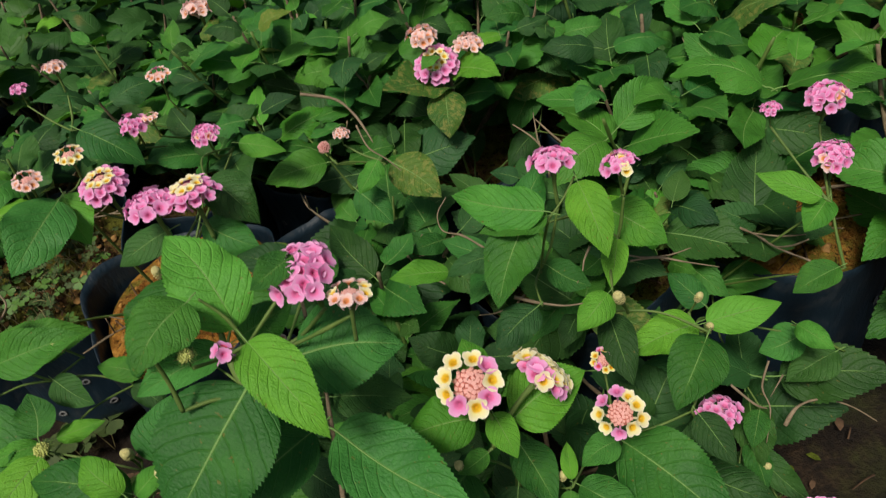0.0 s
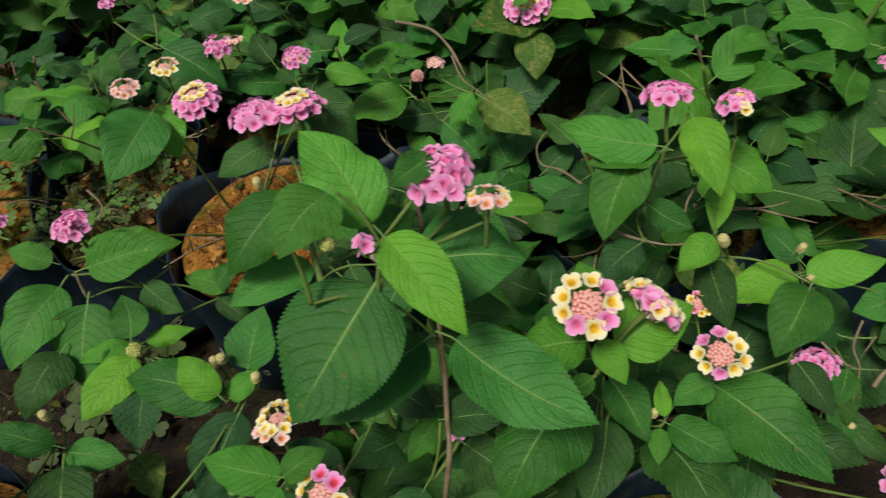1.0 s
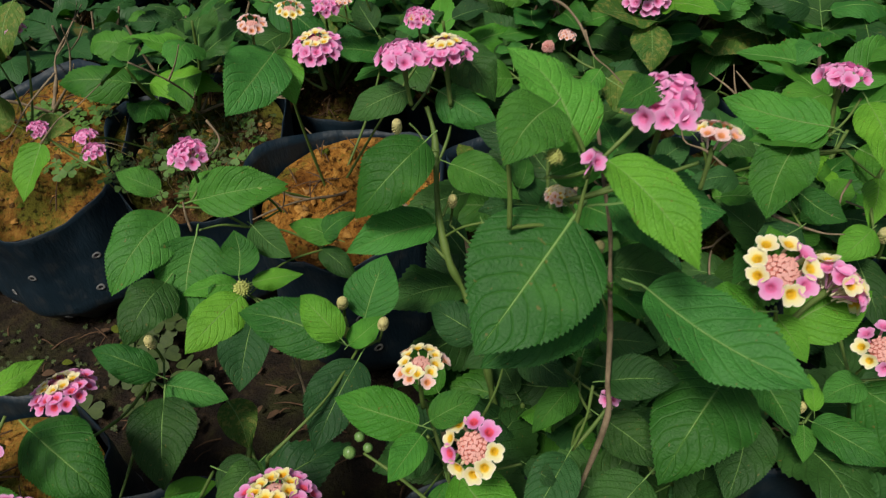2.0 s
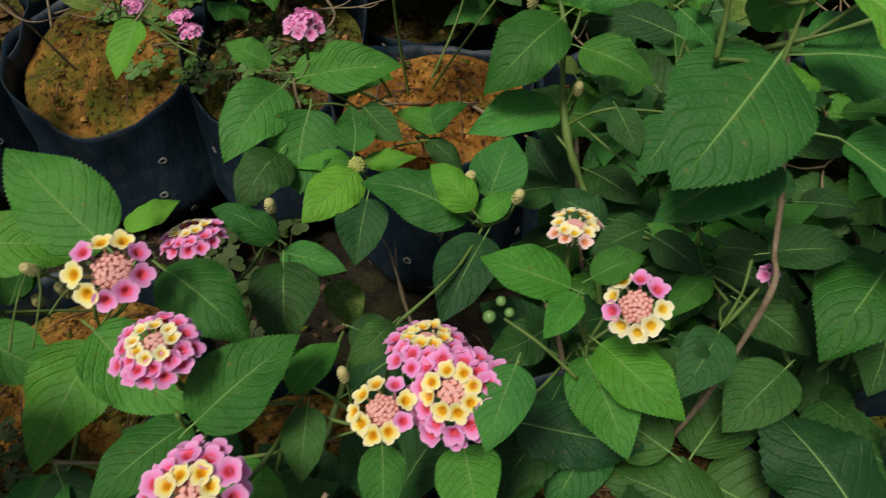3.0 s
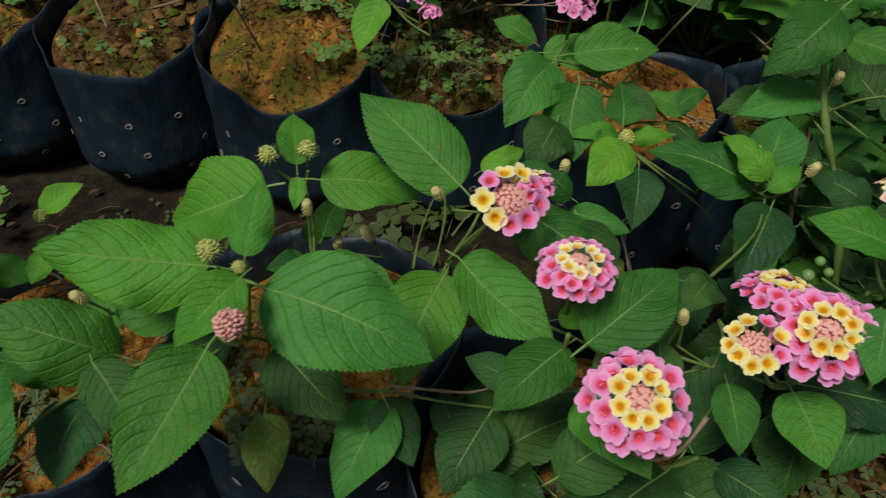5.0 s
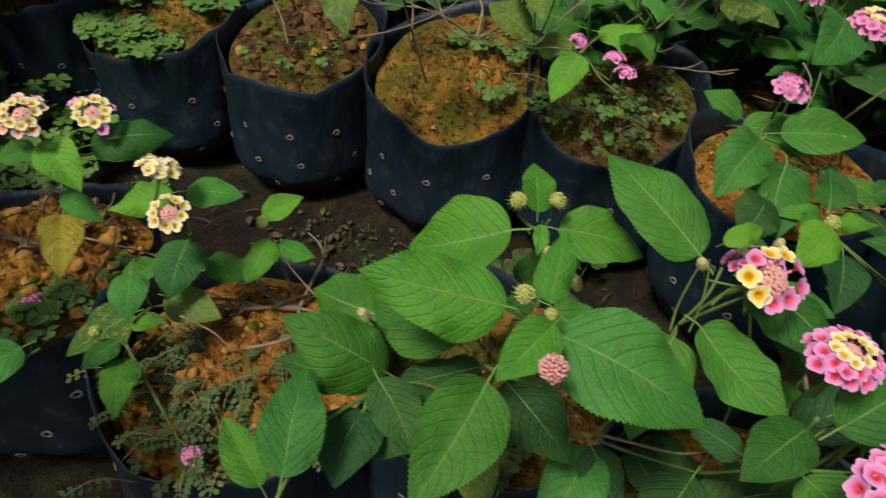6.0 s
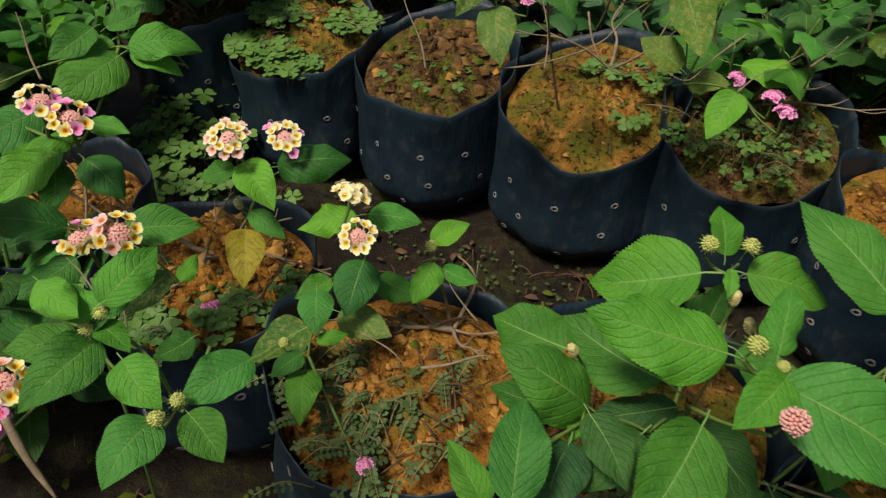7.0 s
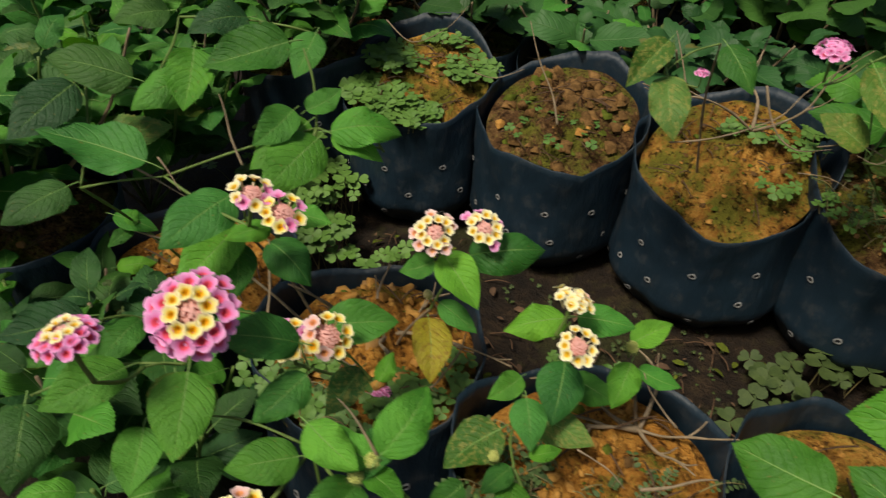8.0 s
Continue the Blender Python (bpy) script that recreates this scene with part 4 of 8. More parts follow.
leaf(shrub, (0.106, 0.388, 0.265), (0.072, 0.384, 0.269), 0.45, "y", 1, (0.13, -0.37, 0.92))
leaf(shrub, (0.135, 0.394, 0.267), (0.105, 0.385, 0.264), 0.5, "d", 6, (0.01, -0.38, 0.92))
flower(shrub, (0.172, 0.399, 0.328), (-0.01, 0.21, 0.98), 0.026, "old", "g", "g", 0.0, 209)
stem(shrub, [(0.159, 0.380, 0.266), (0.166, 0.386, 0.277), (0.172, 0.393, 0.298)], 0.0009, 0.0008)
flower(shrub, (0.205, 0.395, 0.321), (-0.10, -0.06, 0.99), 0.020, "old", "c", "g", 0.2, 638)
stem(shrub, [(0.204, 0.393, 0.270), (0.206, 0.395, 0.279), (0.208, 0.397, 0.296)], 0.0009, 0.0008)
cone(shrub, (0.197, 0.352, 0.266), (-0.26, -0.30, 0.92), 0.0106)
stem(shrub, [(0.195, 0.359, 0.263), (0.199, 0.358, 0.255), (0.203, 0.358, 0.247)], 0.0007, 0.0006)
stem(shrub, [(0.129, 0.397, 0.271), (0.117, 0.402, 0.279), (0.106, 0.404, 0.283), (0.104, 0.411, 0.290), (0.110, 0.418, 0.296)], 0.00076, 0.00023, True, "twig")
stem(shrub, [(0.187, 0.383, 0.276), (0.183, 0.378, 0.271), (0.181, 0.373, 0.267), (0.176, 0.367, 0.261)], 0.00085, 0.00025, True, "twig")
stem(shrub, [(0.143, 0.352, 0.276), (0.154, 0.350, 0.272), (0.168, 0.349, 0.268), (0.178, 0.350, 0.267)], 0.00102, 0.00031, True, "twig")
bare_twigs(shrub, (0.178, 0.500, 0.168), 6, 0.13, 0.45, 71)
bare_twigs(shrub, (0.030, 0.515, 0.168), 6, 0.12, 0.45, 78)

shrub = thing("lantana_plant", 0.288, 0.522, 0.138, "spreading lantana with many seed cones and few flowers", "flowering shrub", "lantana plants")
stem(shrub, [(0.288, 0.522, 0.150), (0.298, 0.539, 0.158), (0.302, 0.559, 0.161)], 0.0012, 0.0008)
stem(shrub, [(0.288, 0.522, 0.150), (0.279, 0.488, 0.156), (0.281, 0.452, 0.153)], 0.0012, 0.0008)
stem(shrub, [(0.302, 0.559, 0.161), (0.312, 0.578, 0.165), (0.316, 0.599, 0.164)], 0.0008, 0.0006)
stem(shrub, [(0.281, 0.452, 0.153), (0.305, 0.433, 0.207), (0.333, 0.423, 0.248)], 0.0008, 0.0006)
stem(shrub, [(0.281, 0.452, 0.153), (0.264, 0.420, 0.183), (0.258, 0.384, 0.202)], 0.0008, 0.0006)
stem(shrub, [(0.281, 0.452, 0.153), (0.304, 0.419, 0.193), (0.336, 0.395, 0.220)], 0.0008, 0.0006)
stem(shrub, [(0.258, 0.384, 0.202), (0.283, 0.372, 0.202), (0.311, 0.368, 0.195)], 0.0008, 0.0006)
stem(shrub, [(0.311, 0.368, 0.195), (0.320, 0.364, 0.191), (0.330, 0.362, 0.184)], 0.0008, 0.0006)
stem(shrub, [(0.311, 0.368, 0.195), (0.303, 0.367, 0.205), (0.296, 0.364, 0.212)], 0.0008, 0.0006)
stem(shrub, [(0.281, 0.452, 0.153), (0.271, 0.398, 0.163), (0.279, 0.344, 0.161)], 0.0008, 0.0006)
stem(shrub, [(0.258, 0.384, 0.202), (0.247, 0.373, 0.215), (0.240, 0.359, 0.223)], 0.0008, 0.0006)
stem(shrub, [(0.279, 0.344, 0.161), (0.273, 0.340, 0.152), (0.268, 0.334, 0.140)], 0.0008, 0.0006)
leaf(shrub, (0.255, 0.388, 0.209), (0.238, 0.413, 0.215), 0.6, "m", 0, (-0.15, -0.35, 0.92))
leaf(shrub, (0.246, 0.358, 0.230), (0.287, 0.362, 0.235), 0.5, "y", 0, (-0.07, -0.46, 0.89))
leaf(shrub, (0.286, 0.450, 0.160), (0.322, 0.439, 0.166), 0.7, "m", 2, (-0.25, -0.31, 0.92))
leaf(shrub, (0.306, 0.367, 0.199), (0.281, 0.364, 0.189), 0.8, "m", 2, (-0.25, -0.43, 0.87))
leaf(shrub, (0.326, 0.420, 0.256), (0.295, 0.443, 0.262), 0.45, "y", 0, (-0.12, -0.40, 0.91))
leaf(shrub, (0.333, 0.426, 0.249), (0.316, 0.411, 0.238), 0.75, "y", 1, (-0.23, -0.39, 0.89))
leaf(shrub, (0.302, 0.554, 0.164), (0.308, 0.527, 0.148), 0.68, "o", 2, (-0.21, -0.52, 0.83))
leaf(shrub, (0.308, 0.592, 0.175), (0.269, 0.611, 0.179), 0.6, "m", 4, (-0.15, -0.46, 0.88))
leaf(shrub, (0.332, 0.394, 0.223), (0.306, 0.389, 0.210), 0.65, "m", 5, (-0.35, -0.37, 0.86))
leaf(shrub, (0.322, 0.604, 0.163), (0.353, 0.589, 0.157), 0.6, "m", 5, (-0.11, -0.57, 0.82))
leaf(shrub, (0.324, 0.360, 0.188), (0.294, 0.351, 0.175), 0.7, "d", 5, (-0.29, -0.29, 0.91))
leaf(shrub, (0.277, 0.340, 0.165), (0.267, 0.319, 0.158), 0.6, "m", 0, (-0.23, -0.22, 0.95))
leaf(shrub, (0.271, 0.329, 0.143), (0.295, 0.293, 0.137), 0.4, "d", 4, (-0.24, -0.31, 0.92))
leaf(shrub, (0.269, 0.328, 0.148), (0.271, 0.300, 0.143), 0.55, "m", 4, (-0.07, -0.18, 0.98))
leaf(shrub, (0.297, 0.360, 0.217), (0.310, 0.341, 0.216), 0.6, "y", 3, (-0.33, -0.26, 0.91))
flower(shrub, (0.340, 0.445, 0.267), (-0.19, -0.22, 0.96), 0.023, "old", "b", "g", 0.4, 749)
stem(shrub, [(0.336, 0.395, 0.220), (0.341, 0.424, 0.226), (0.345, 0.451, 0.241)], 0.0009, 0.0008)
flower(shrub, (0.227, 0.434, 0.156), (0.12, 0.21, 0.97), 0.021, "side", "c", "c", 0.4, 32)
stem(shrub, [(0.281, 0.452, 0.153), (0.252, 0.439, 0.139), (0.224, 0.429, 0.132)], 0.0009, 0.0008)
flower(shrub, (0.342, 0.470, 0.293), (-0.12, -0.27, 0.96), 0.024, "old", "b", "g", 0.3, 660)
stem(shrub, [(0.333, 0.423, 0.248), (0.340, 0.452, 0.253), (0.345, 0.478, 0.266)], 0.0009, 0.0008)
flower(shrub, (0.307, 0.464, 0.293), (-0.17, -0.14, 0.98), 0.012, "old", "g", "g", 0.3, 934)
stem(shrub, [(0.333, 0.423, 0.248), (0.322, 0.445, 0.261), (0.309, 0.466, 0.279)], 0.0009, 0.0008)
flower(shrub, (0.412, 0.784, 0.183), (-0.07, -0.08, 0.99), 0.023, "old", "g", "g", 0.3, 761)
stem(shrub, [(0.316, 0.599, 0.164), (0.365, 0.693, 0.155), (0.414, 0.786, 0.155)], 0.0009, 0.0008)
flower(shrub, (0.432, 0.635, 0.186), (0.17, 0.00, 0.99), 0.035, "old", "b", "b", 0.3, 9)
stem(shrub, [(0.316, 0.599, 0.164), (0.370, 0.617, 0.148), (0.425, 0.634, 0.144)], 0.0009, 0.0008)
flower(shrub, (0.342, 0.742, 0.150), (-0.11, -0.17, 0.98), 0.013, "bud", "b", "b", 0.3, 843)
stem(shrub, [(0.316, 0.599, 0.164), (0.330, 0.673, 0.145), (0.344, 0.745, 0.132)], 0.0009, 0.0008)
cone(shrub, (0.243, 0.366, 0.243), (0.27, -0.11, 0.96), 0.0074)
stem(shrub, [(0.240, 0.359, 0.223), (0.239, 0.363, 0.226), (0.239, 0.368, 0.229)], 0.0007, 0.0006)
cone(shrub, (0.247, 0.355, 0.230), (-0.07, -0.42, 0.90), 0.0074)
stem(shrub, [(0.240, 0.359, 0.223), (0.244, 0.359, 0.221), (0.248, 0.360, 0.218)], 0.0007, 0.0006)
cone(shrub, (0.334, 0.439, 0.152), (0.03, -0.24, 0.97), 0.0094)
stem(shrub, [(0.281, 0.452, 0.153), (0.307, 0.447, 0.143), (0.333, 0.443, 0.134)], 0.0007, 0.0006)
cone(shrub, (0.258, 0.305, 0.139), (-0.10, -0.44, 0.89), 0.0085)
stem(shrub, [(0.268, 0.334, 0.140), (0.264, 0.324, 0.132), (0.260, 0.313, 0.124)], 0.0007, 0.0006)
cone(shrub, (0.275, 0.314, 0.145), (0.24, -0.17, 0.96), 0.0079)
stem(shrub, [(0.268, 0.334, 0.140), (0.269, 0.325, 0.135), (0.271, 0.317, 0.130)], 0.0007, 0.0006)
cone(shrub, (0.288, 0.307, 0.135), (0.29, -0.03, 0.96), 0.0091)
stem(shrub, [(0.268, 0.334, 0.140), (0.276, 0.321, 0.129), (0.283, 0.307, 0.118)], 0.0007, 0.0006)
stem(shrub, [(0.215, 0.413, 0.230), (0.232, 0.414, 0.229), (0.249, 0.412, 0.224), (0.269, 0.410, 0.218)], 0.00085, 0.00025, True, "twig")
stem(shrub, [(0.205, 0.417, 0.236), (0.222, 0.414, 0.231), (0.239, 0.415, 0.229), (0.253, 0.418, 0.230)], 0.00076, 0.00023, True, "twig")
stem(shrub, [(0.261, 0.348, 0.182), (0.273, 0.340, 0.172), (0.280, 0.338, 0.169)], 0.00102, 0.00031, True, "twig")
stem(shrub, [(0.289, 0.331, 0.160), (0.298, 0.339, 0.166), (0.312, 0.342, 0.167), (0.328, 0.339, 0.162), (0.343, 0.333, 0.152)], 0.00110, 0.00033, True, "twig")
stem(shrub, [(0.285, 0.358, 0.188), (0.279, 0.347, 0.178), (0.282, 0.338, 0.168), (0.277, 0.324, 0.155)], 0.00076, 0.00023, True, "twig")
stem(shrub, [(0.292, 0.352, 0.181), (0.283, 0.343, 0.173)], 0.00059, 0.00018, True, "twig")
bare_twigs(shrub, (0.288, 0.522, 0.165), 8, 0.17, 0.3, 72)

shrub = thing("lantana_plant", 0.108, 0.642, 0.108, "lantana with spotted ageing leaves and magenta flower heads", "flowering shrub", "lantana plants")
stem(shrub, [(0.108, 0.642, 0.120), (0.111, 0.679, 0.142), (0.102, 0.715, 0.155)], 0.0012, 0.0008)
stem(shrub, [(0.108, 0.642, 0.120), (0.143, 0.643, 0.152), (0.177, 0.654, 0.174)], 0.0012, 0.0008)
stem(shrub, [(0.102, 0.715, 0.155), (0.131, 0.721, 0.167), (0.157, 0.736, 0.171)], 0.0008, 0.0006)
stem(shrub, [(0.177, 0.654, 0.174), (0.184, 0.672, 0.194), (0.184, 0.692, 0.208)], 0.0008, 0.0006)
stem(shrub, [(0.108, 0.642, 0.120), (0.103, 0.625, 0.199), (0.103, 0.607, 0.260)], 0.0012, 0.0008)
stem(shrub, [(0.157, 0.736, 0.171), (0.179, 0.739, 0.170), (0.199, 0.749, 0.164)], 0.0008, 0.0006)
stem(shrub, [(0.177, 0.654, 0.174), (0.216, 0.668, 0.147), (0.249, 0.694, 0.109)], 0.0008, 0.0006)
stem(shrub, [(0.108, 0.642, 0.120), (0.051, 0.616, 0.183), (0.005, 0.573, 0.225)], 0.0012, 0.0008)
stem(shrub, [(0.005, 0.573, 0.225), (0.028, 0.534, 0.252), (0.062, 0.505, 0.266)], 0.0008, 0.0006)
stem(shrub, [(0.062, 0.505, 0.266), (0.048, 0.500, 0.263), (0.036, 0.492, 0.256)], 0.0008, 0.0006)
stem(shrub, [(0.062, 0.505, 0.266), (0.061, 0.496, 0.275), (0.063, 0.488, 0.280)], 0.0008, 0.0006)
leaf(shrub, (0.103, 0.600, 0.262), (0.103, 0.564, 0.240), 0.75, "o", 0, (0.13, -0.52, 0.84))
leaf(shrub, (0.180, 0.684, 0.209), (0.153, 0.647, 0.180), 0.6, "m", 0, (-0.14, -0.55, 0.83))
leaf(shrub, (0.151, 0.730, 0.175), (0.111, 0.705, 0.160), 0.8, "d", 2, (0.11, -0.62, 0.78))
leaf(shrub, (0.067, 0.500, 0.269), (0.099, 0.475, 0.252), 0.7, "o", 4, (-0.01, -0.59, 0.81))
leaf(shrub, (-0.003, 0.569, 0.231), (-0.053, 0.553, 0.230), 0.6, "m", 5, (0.16, -0.58, 0.80))
leaf(shrub, (0.061, 0.484, 0.284), (0.047, 0.465, 0.272), 0.6, "y", 7, (0.01, -0.52, 0.85))
leaf(shrub, (0.207, 0.746, 0.170), (0.257, 0.733, 0.166), 0.5, "d", 4, (-0.10, -0.64, 0.76))
leaf(shrub, (0.104, 0.709, 0.157), (0.113, 0.675, 0.133), 0.7, "d", 2, (0.14, -0.55, 0.82))
leaf(shrub, (0.173, 0.649, 0.176), (0.145, 0.625, 0.156), 0.6, "d", 3, (-0.03, -0.61, 0.79))
leaf(shrub, (0.258, 0.697, 0.120), (0.316, 0.730, 0.145), 0.8, "d", 0, (-0.02, -0.58, 0.82))
leaf(shrub, (0.040, 0.487, 0.259), (0.064, 0.462, 0.245), 0.65, "m", 7, (0.08, -0.44, 0.90))
flower(shrub, (0.099, 0.613, 0.283), (-0.03, -0.44, 0.90), 0.034, "full", "c", "g", 0.3, 535)
stem(shrub, [(0.103, 0.607, 0.260), (0.102, 0.622, 0.248), (0.100, 0.631, 0.247)], 0.0009, 0.0008)
flower(shrub, (0.032, 0.719, 0.208), (-0.06, -0.07, 1.00), 0.028, "old", "g", "g", 0.3, 332)
stem(shrub, [(0.102, 0.715, 0.155), (0.069, 0.719, 0.160), (0.034, 0.722, 0.175)], 0.0009, 0.0008)
flower(shrub, (0.039, 0.496, 0.302), (0.15, -0.29, 0.95), 0.011, "old", "b", "b", 0.3, 92)
stem(shrub, [(0.063, 0.488, 0.280), (0.050, 0.494, 0.283), (0.037, 0.500, 0.290)], 0.0009, 0.0008)
flower(shrub, (0.027, 0.488, 0.297), (-0.02, -0.21, 0.98), 0.009, "bud", "b", "b", 0.3, 906)
stem(shrub, [(0.036, 0.492, 0.256), (0.032, 0.492, 0.268), (0.027, 0.491, 0.284)], 0.0009, 0.0008)
flower(shrub, (0.343, 0.745, 0.154), (0.02, -0.15, 0.99), 0.015, "bud", "b", "b", 0.3, 770)
stem(shrub, [(0.249, 0.694, 0.109), (0.296, 0.721, 0.118), (0.343, 0.748, 0.133)], 0.0009, 0.0008)
flower(shrub, (0.378, 0.750, 0.154), (-0.04, -0.09, 1.00), 0.014, "bud", "b", "b", 0.3, 552)
stem(shrub, [(0.249, 0.694, 0.109), (0.314, 0.723, 0.118), (0.379, 0.752, 0.134)], 0.0009, 0.0008)
flower(shrub, (0.425, 0.768, 0.164), (-0.14, -0.07, 0.99), 0.017, "old", "g", "g", 0.3, 421)
stem(shrub, [(0.249, 0.694, 0.109), (0.339, 0.732, 0.123), (0.428, 0.770, 0.144)], 0.0009, 0.0008)
flower(shrub, (-0.151, 0.791, 0.296), (0.06, 0.02, 1.00), 0.035, "old", "b", "b", 0.3, 478)
stem(shrub, [(0.005, 0.573, 0.225), (-0.075, 0.681, 0.233), (-0.154, 0.790, 0.254)], 0.0009, 0.0008)
flower(shrub, (-0.001, 0.761, 0.235), (-0.07, -0.02, 1.00), 0.026, "old", "b", "b", 0.3, 323)
stem(shrub, [(0.102, 0.715, 0.155), (0.052, 0.738, 0.175), (0.002, 0.761, 0.204)], 0.0009, 0.0008)
flower(shrub, (0.126, 0.622, 0.290), (0.07, -0.13, 0.99), 0.024, "old", "b", "b", 0.3, 600)
stem(shrub, [(0.103, 0.607, 0.260), (0.113, 0.617, 0.257), (0.124, 0.625, 0.262)], 0.0009, 0.0008)
flower(shrub, (0.090, 0.626, 0.301), (-0.02, -0.15, 0.99), 0.026, "old", "b", "b", 0.3, 863)
stem(shrub, [(0.103, 0.607, 0.260), (0.097, 0.620, 0.261), (0.091, 0.630, 0.271)], 0.0009, 0.0008)
flower(shrub, (-0.014, 0.755, 0.231), (0.14, -0.18, 0.97), 0.026, "old", "b", "b", 0.3, 538)
stem(shrub, [(0.102, 0.715, 0.155), (0.041, 0.739, 0.173), (-0.019, 0.760, 0.201)], 0.0009, 0.0008)
stem(shrub, [(0.010, 0.530, 0.317), (0.033, 0.528, 0.310), (0.045, 0.520, 0.301), (0.052, 0.512, 0.291), (0.056, 0.506, 0.284)], 0.00136, 0.00041, True, "twig")
stem(shrub, [(0.050, 0.499, 0.304), (0.056, 0.489, 0.292), (0.066, 0.484, 0.285), (0.076, 0.478, 0.277)], 0.00085, 0.00025, True, "twig")

shrub = thing("lantana_plant", -0.150, 0.500, 0.138, "lantana with cream and magenta flower heads among dark leaves", "flowering shrub", "lantana plants")
stem(shrub, [(-0.150, 0.500, 0.150), (-0.152, 0.483, 0.238), (-0.148, 0.466, 0.306)], 0.0012, 0.0008)
stem(shrub, [(-0.150, 0.500, 0.150), (-0.101, 0.514, 0.223), (-0.059, 0.542, 0.276)], 0.0012, 0.0008)
stem(shrub, [(-0.150, 0.500, 0.150), (-0.125, 0.565, 0.202), (-0.122, 0.635, 0.234)], 0.0012, 0.0008)
stem(shrub, [(-0.150, 0.500, 0.150), (-0.183, 0.440, 0.211), (-0.196, 0.373, 0.252)], 0.0012, 0.0008)
stem(shrub, [(-0.122, 0.635, 0.234), (-0.167, 0.616, 0.269), (-0.205, 0.583, 0.290)], 0.0008, 0.0006)
stem(shrub, [(-0.059, 0.542, 0.276), (-0.054, 0.485, 0.307), (-0.031, 0.433, 0.324)], 0.0008, 0.0006)
leaf(shrub, (-0.196, 0.580, 0.291), (-0.151, 0.568, 0.256), 0.6, "m", 1, (0.41, -0.55, 0.73))
leaf(shrub, (-0.127, 0.629, 0.241), (-0.167, 0.598, 0.242), 0.6, "m", 4, (0.39, -0.46, 0.80))
leaf(shrub, (-0.053, 0.540, 0.280), (-0.018, 0.536, 0.269), 0.5, "y", 0, (0.20, -0.58, 0.79))
leaf(shrub, (-0.144, 0.452, 0.311), (-0.159, 0.398, 0.297), 0.68, "m", 1, (0.52, -0.34, 0.79))
leaf(shrub, (-0.148, 0.464, 0.307), (-0.132, 0.439, 0.281), 0.7, "y", 1, (0.46, -0.47, 0.75))
leaf(shrub, (-0.026, 0.429, 0.326), (0.001, 0.409, 0.303), 0.7, "d", 6, (0.24, -0.58, 0.78))
leaf(shrub, (-0.186, 0.375, 0.257), (-0.130, 0.394, 0.247), 0.5, "m", 1, (0.30, -0.42, 0.86))
flower(shrub, (-0.024, 0.399, 0.342), (-0.06, 0.10, 0.99), 0.029, "full", "c", "g", 0.3, 736)
stem(shrub, [(-0.031, 0.433, 0.324), (-0.026, 0.414, 0.310), (-0.022, 0.395, 0.307)], 0.0009, 0.0008)
flower(shrub, (-0.045, 0.393, 0.341), (-0.06, 0.02, 1.00), 0.028, "old", "g", "g", 0.3, 230)
stem(shrub, [(-0.031, 0.433, 0.324), (-0.037, 0.413, 0.310), (-0.043, 0.393, 0.307)], 0.0009, 0.0008)
flower(shrub, (-0.122, 0.470, 0.310), (0.05, -0.12, 0.99), 0.032, "full", "c", "g", 0.5, 19)
stem(shrub, [(-0.148, 0.466, 0.306), (-0.136, 0.471, 0.283), (-0.125, 0.475, 0.272)], 0.0009, 0.0008)
flower(shrub, (-0.063, 0.517, 0.306), (0.06, -0.24, 0.97), 0.020, "old", "b", "g", 0.3, 24)
stem(shrub, [(-0.059, 0.542, 0.276), (-0.062, 0.533, 0.276), (-0.065, 0.523, 0.282)], 0.0009, 0.0008)
flower(shrub, (-0.139, 0.479, 0.327), (0.23, -0.20, 0.95), 0.019, "ring", "c", "b", 0.4, 633)
stem(shrub, [(-0.148, 0.466, 0.306), (-0.147, 0.475, 0.303), (-0.144, 0.484, 0.306)], 0.0009, 0.0008)
flower(shrub, (-0.153, 0.450, 0.330), (0.25, -0.25, 0.94), 0.019, "ring", "b", "b", 0.4, 329)
stem(shrub, [(-0.148, 0.466, 0.306), (-0.154, 0.462, 0.304), (-0.158, 0.456, 0.308)], 0.0009, 0.0008)
flower(shrub, (-0.157, 0.588, 0.285), (0.12, -0.28, 0.95), 0.025, "old", "g", "g", 0.3, 524)
stem(shrub, [(-0.122, 0.635, 0.234), (-0.142, 0.617, 0.241), (-0.161, 0.596, 0.256)], 0.0009, 0.0008)
flower(shrub, (-0.214, 0.620, 0.331), (0.02, 0.14, 0.99), 0.021, "old", "b", "b", 0.3, 963)
stem(shrub, [(-0.205, 0.583, 0.290), (-0.209, 0.599, 0.294), (-0.214, 0.616, 0.305)], 0.0009, 0.0008)
flower(shrub, (-0.129, 0.615, 0.310), (0.13, -0.14, 0.98), 0.021, "ring", "b", "g", 0.4, 856)
stem(shrub, [(-0.122, 0.635, 0.234), (-0.128, 0.627, 0.256), (-0.132, 0.619, 0.284)], 0.0009, 0.0008)
flower(shrub, (-0.244, 0.608, 0.323), (0.16, -0.03, 0.99), 0.015, "old", "g", "g", 0.3, 569)
stem(shrub, [(-0.205, 0.583, 0.290), (-0.226, 0.596, 0.295), (-0.247, 0.608, 0.306)], 0.0009, 0.0008)
flower(shrub, (-0.140, 0.591, 0.286), (0.01, 0.00, 1.00), 0.015, "ring", "b", "b", 0.3, 266)
stem(shrub, [(-0.122, 0.635, 0.234), (-0.131, 0.613, 0.249), (-0.141, 0.591, 0.268)], 0.0009, 0.0008)
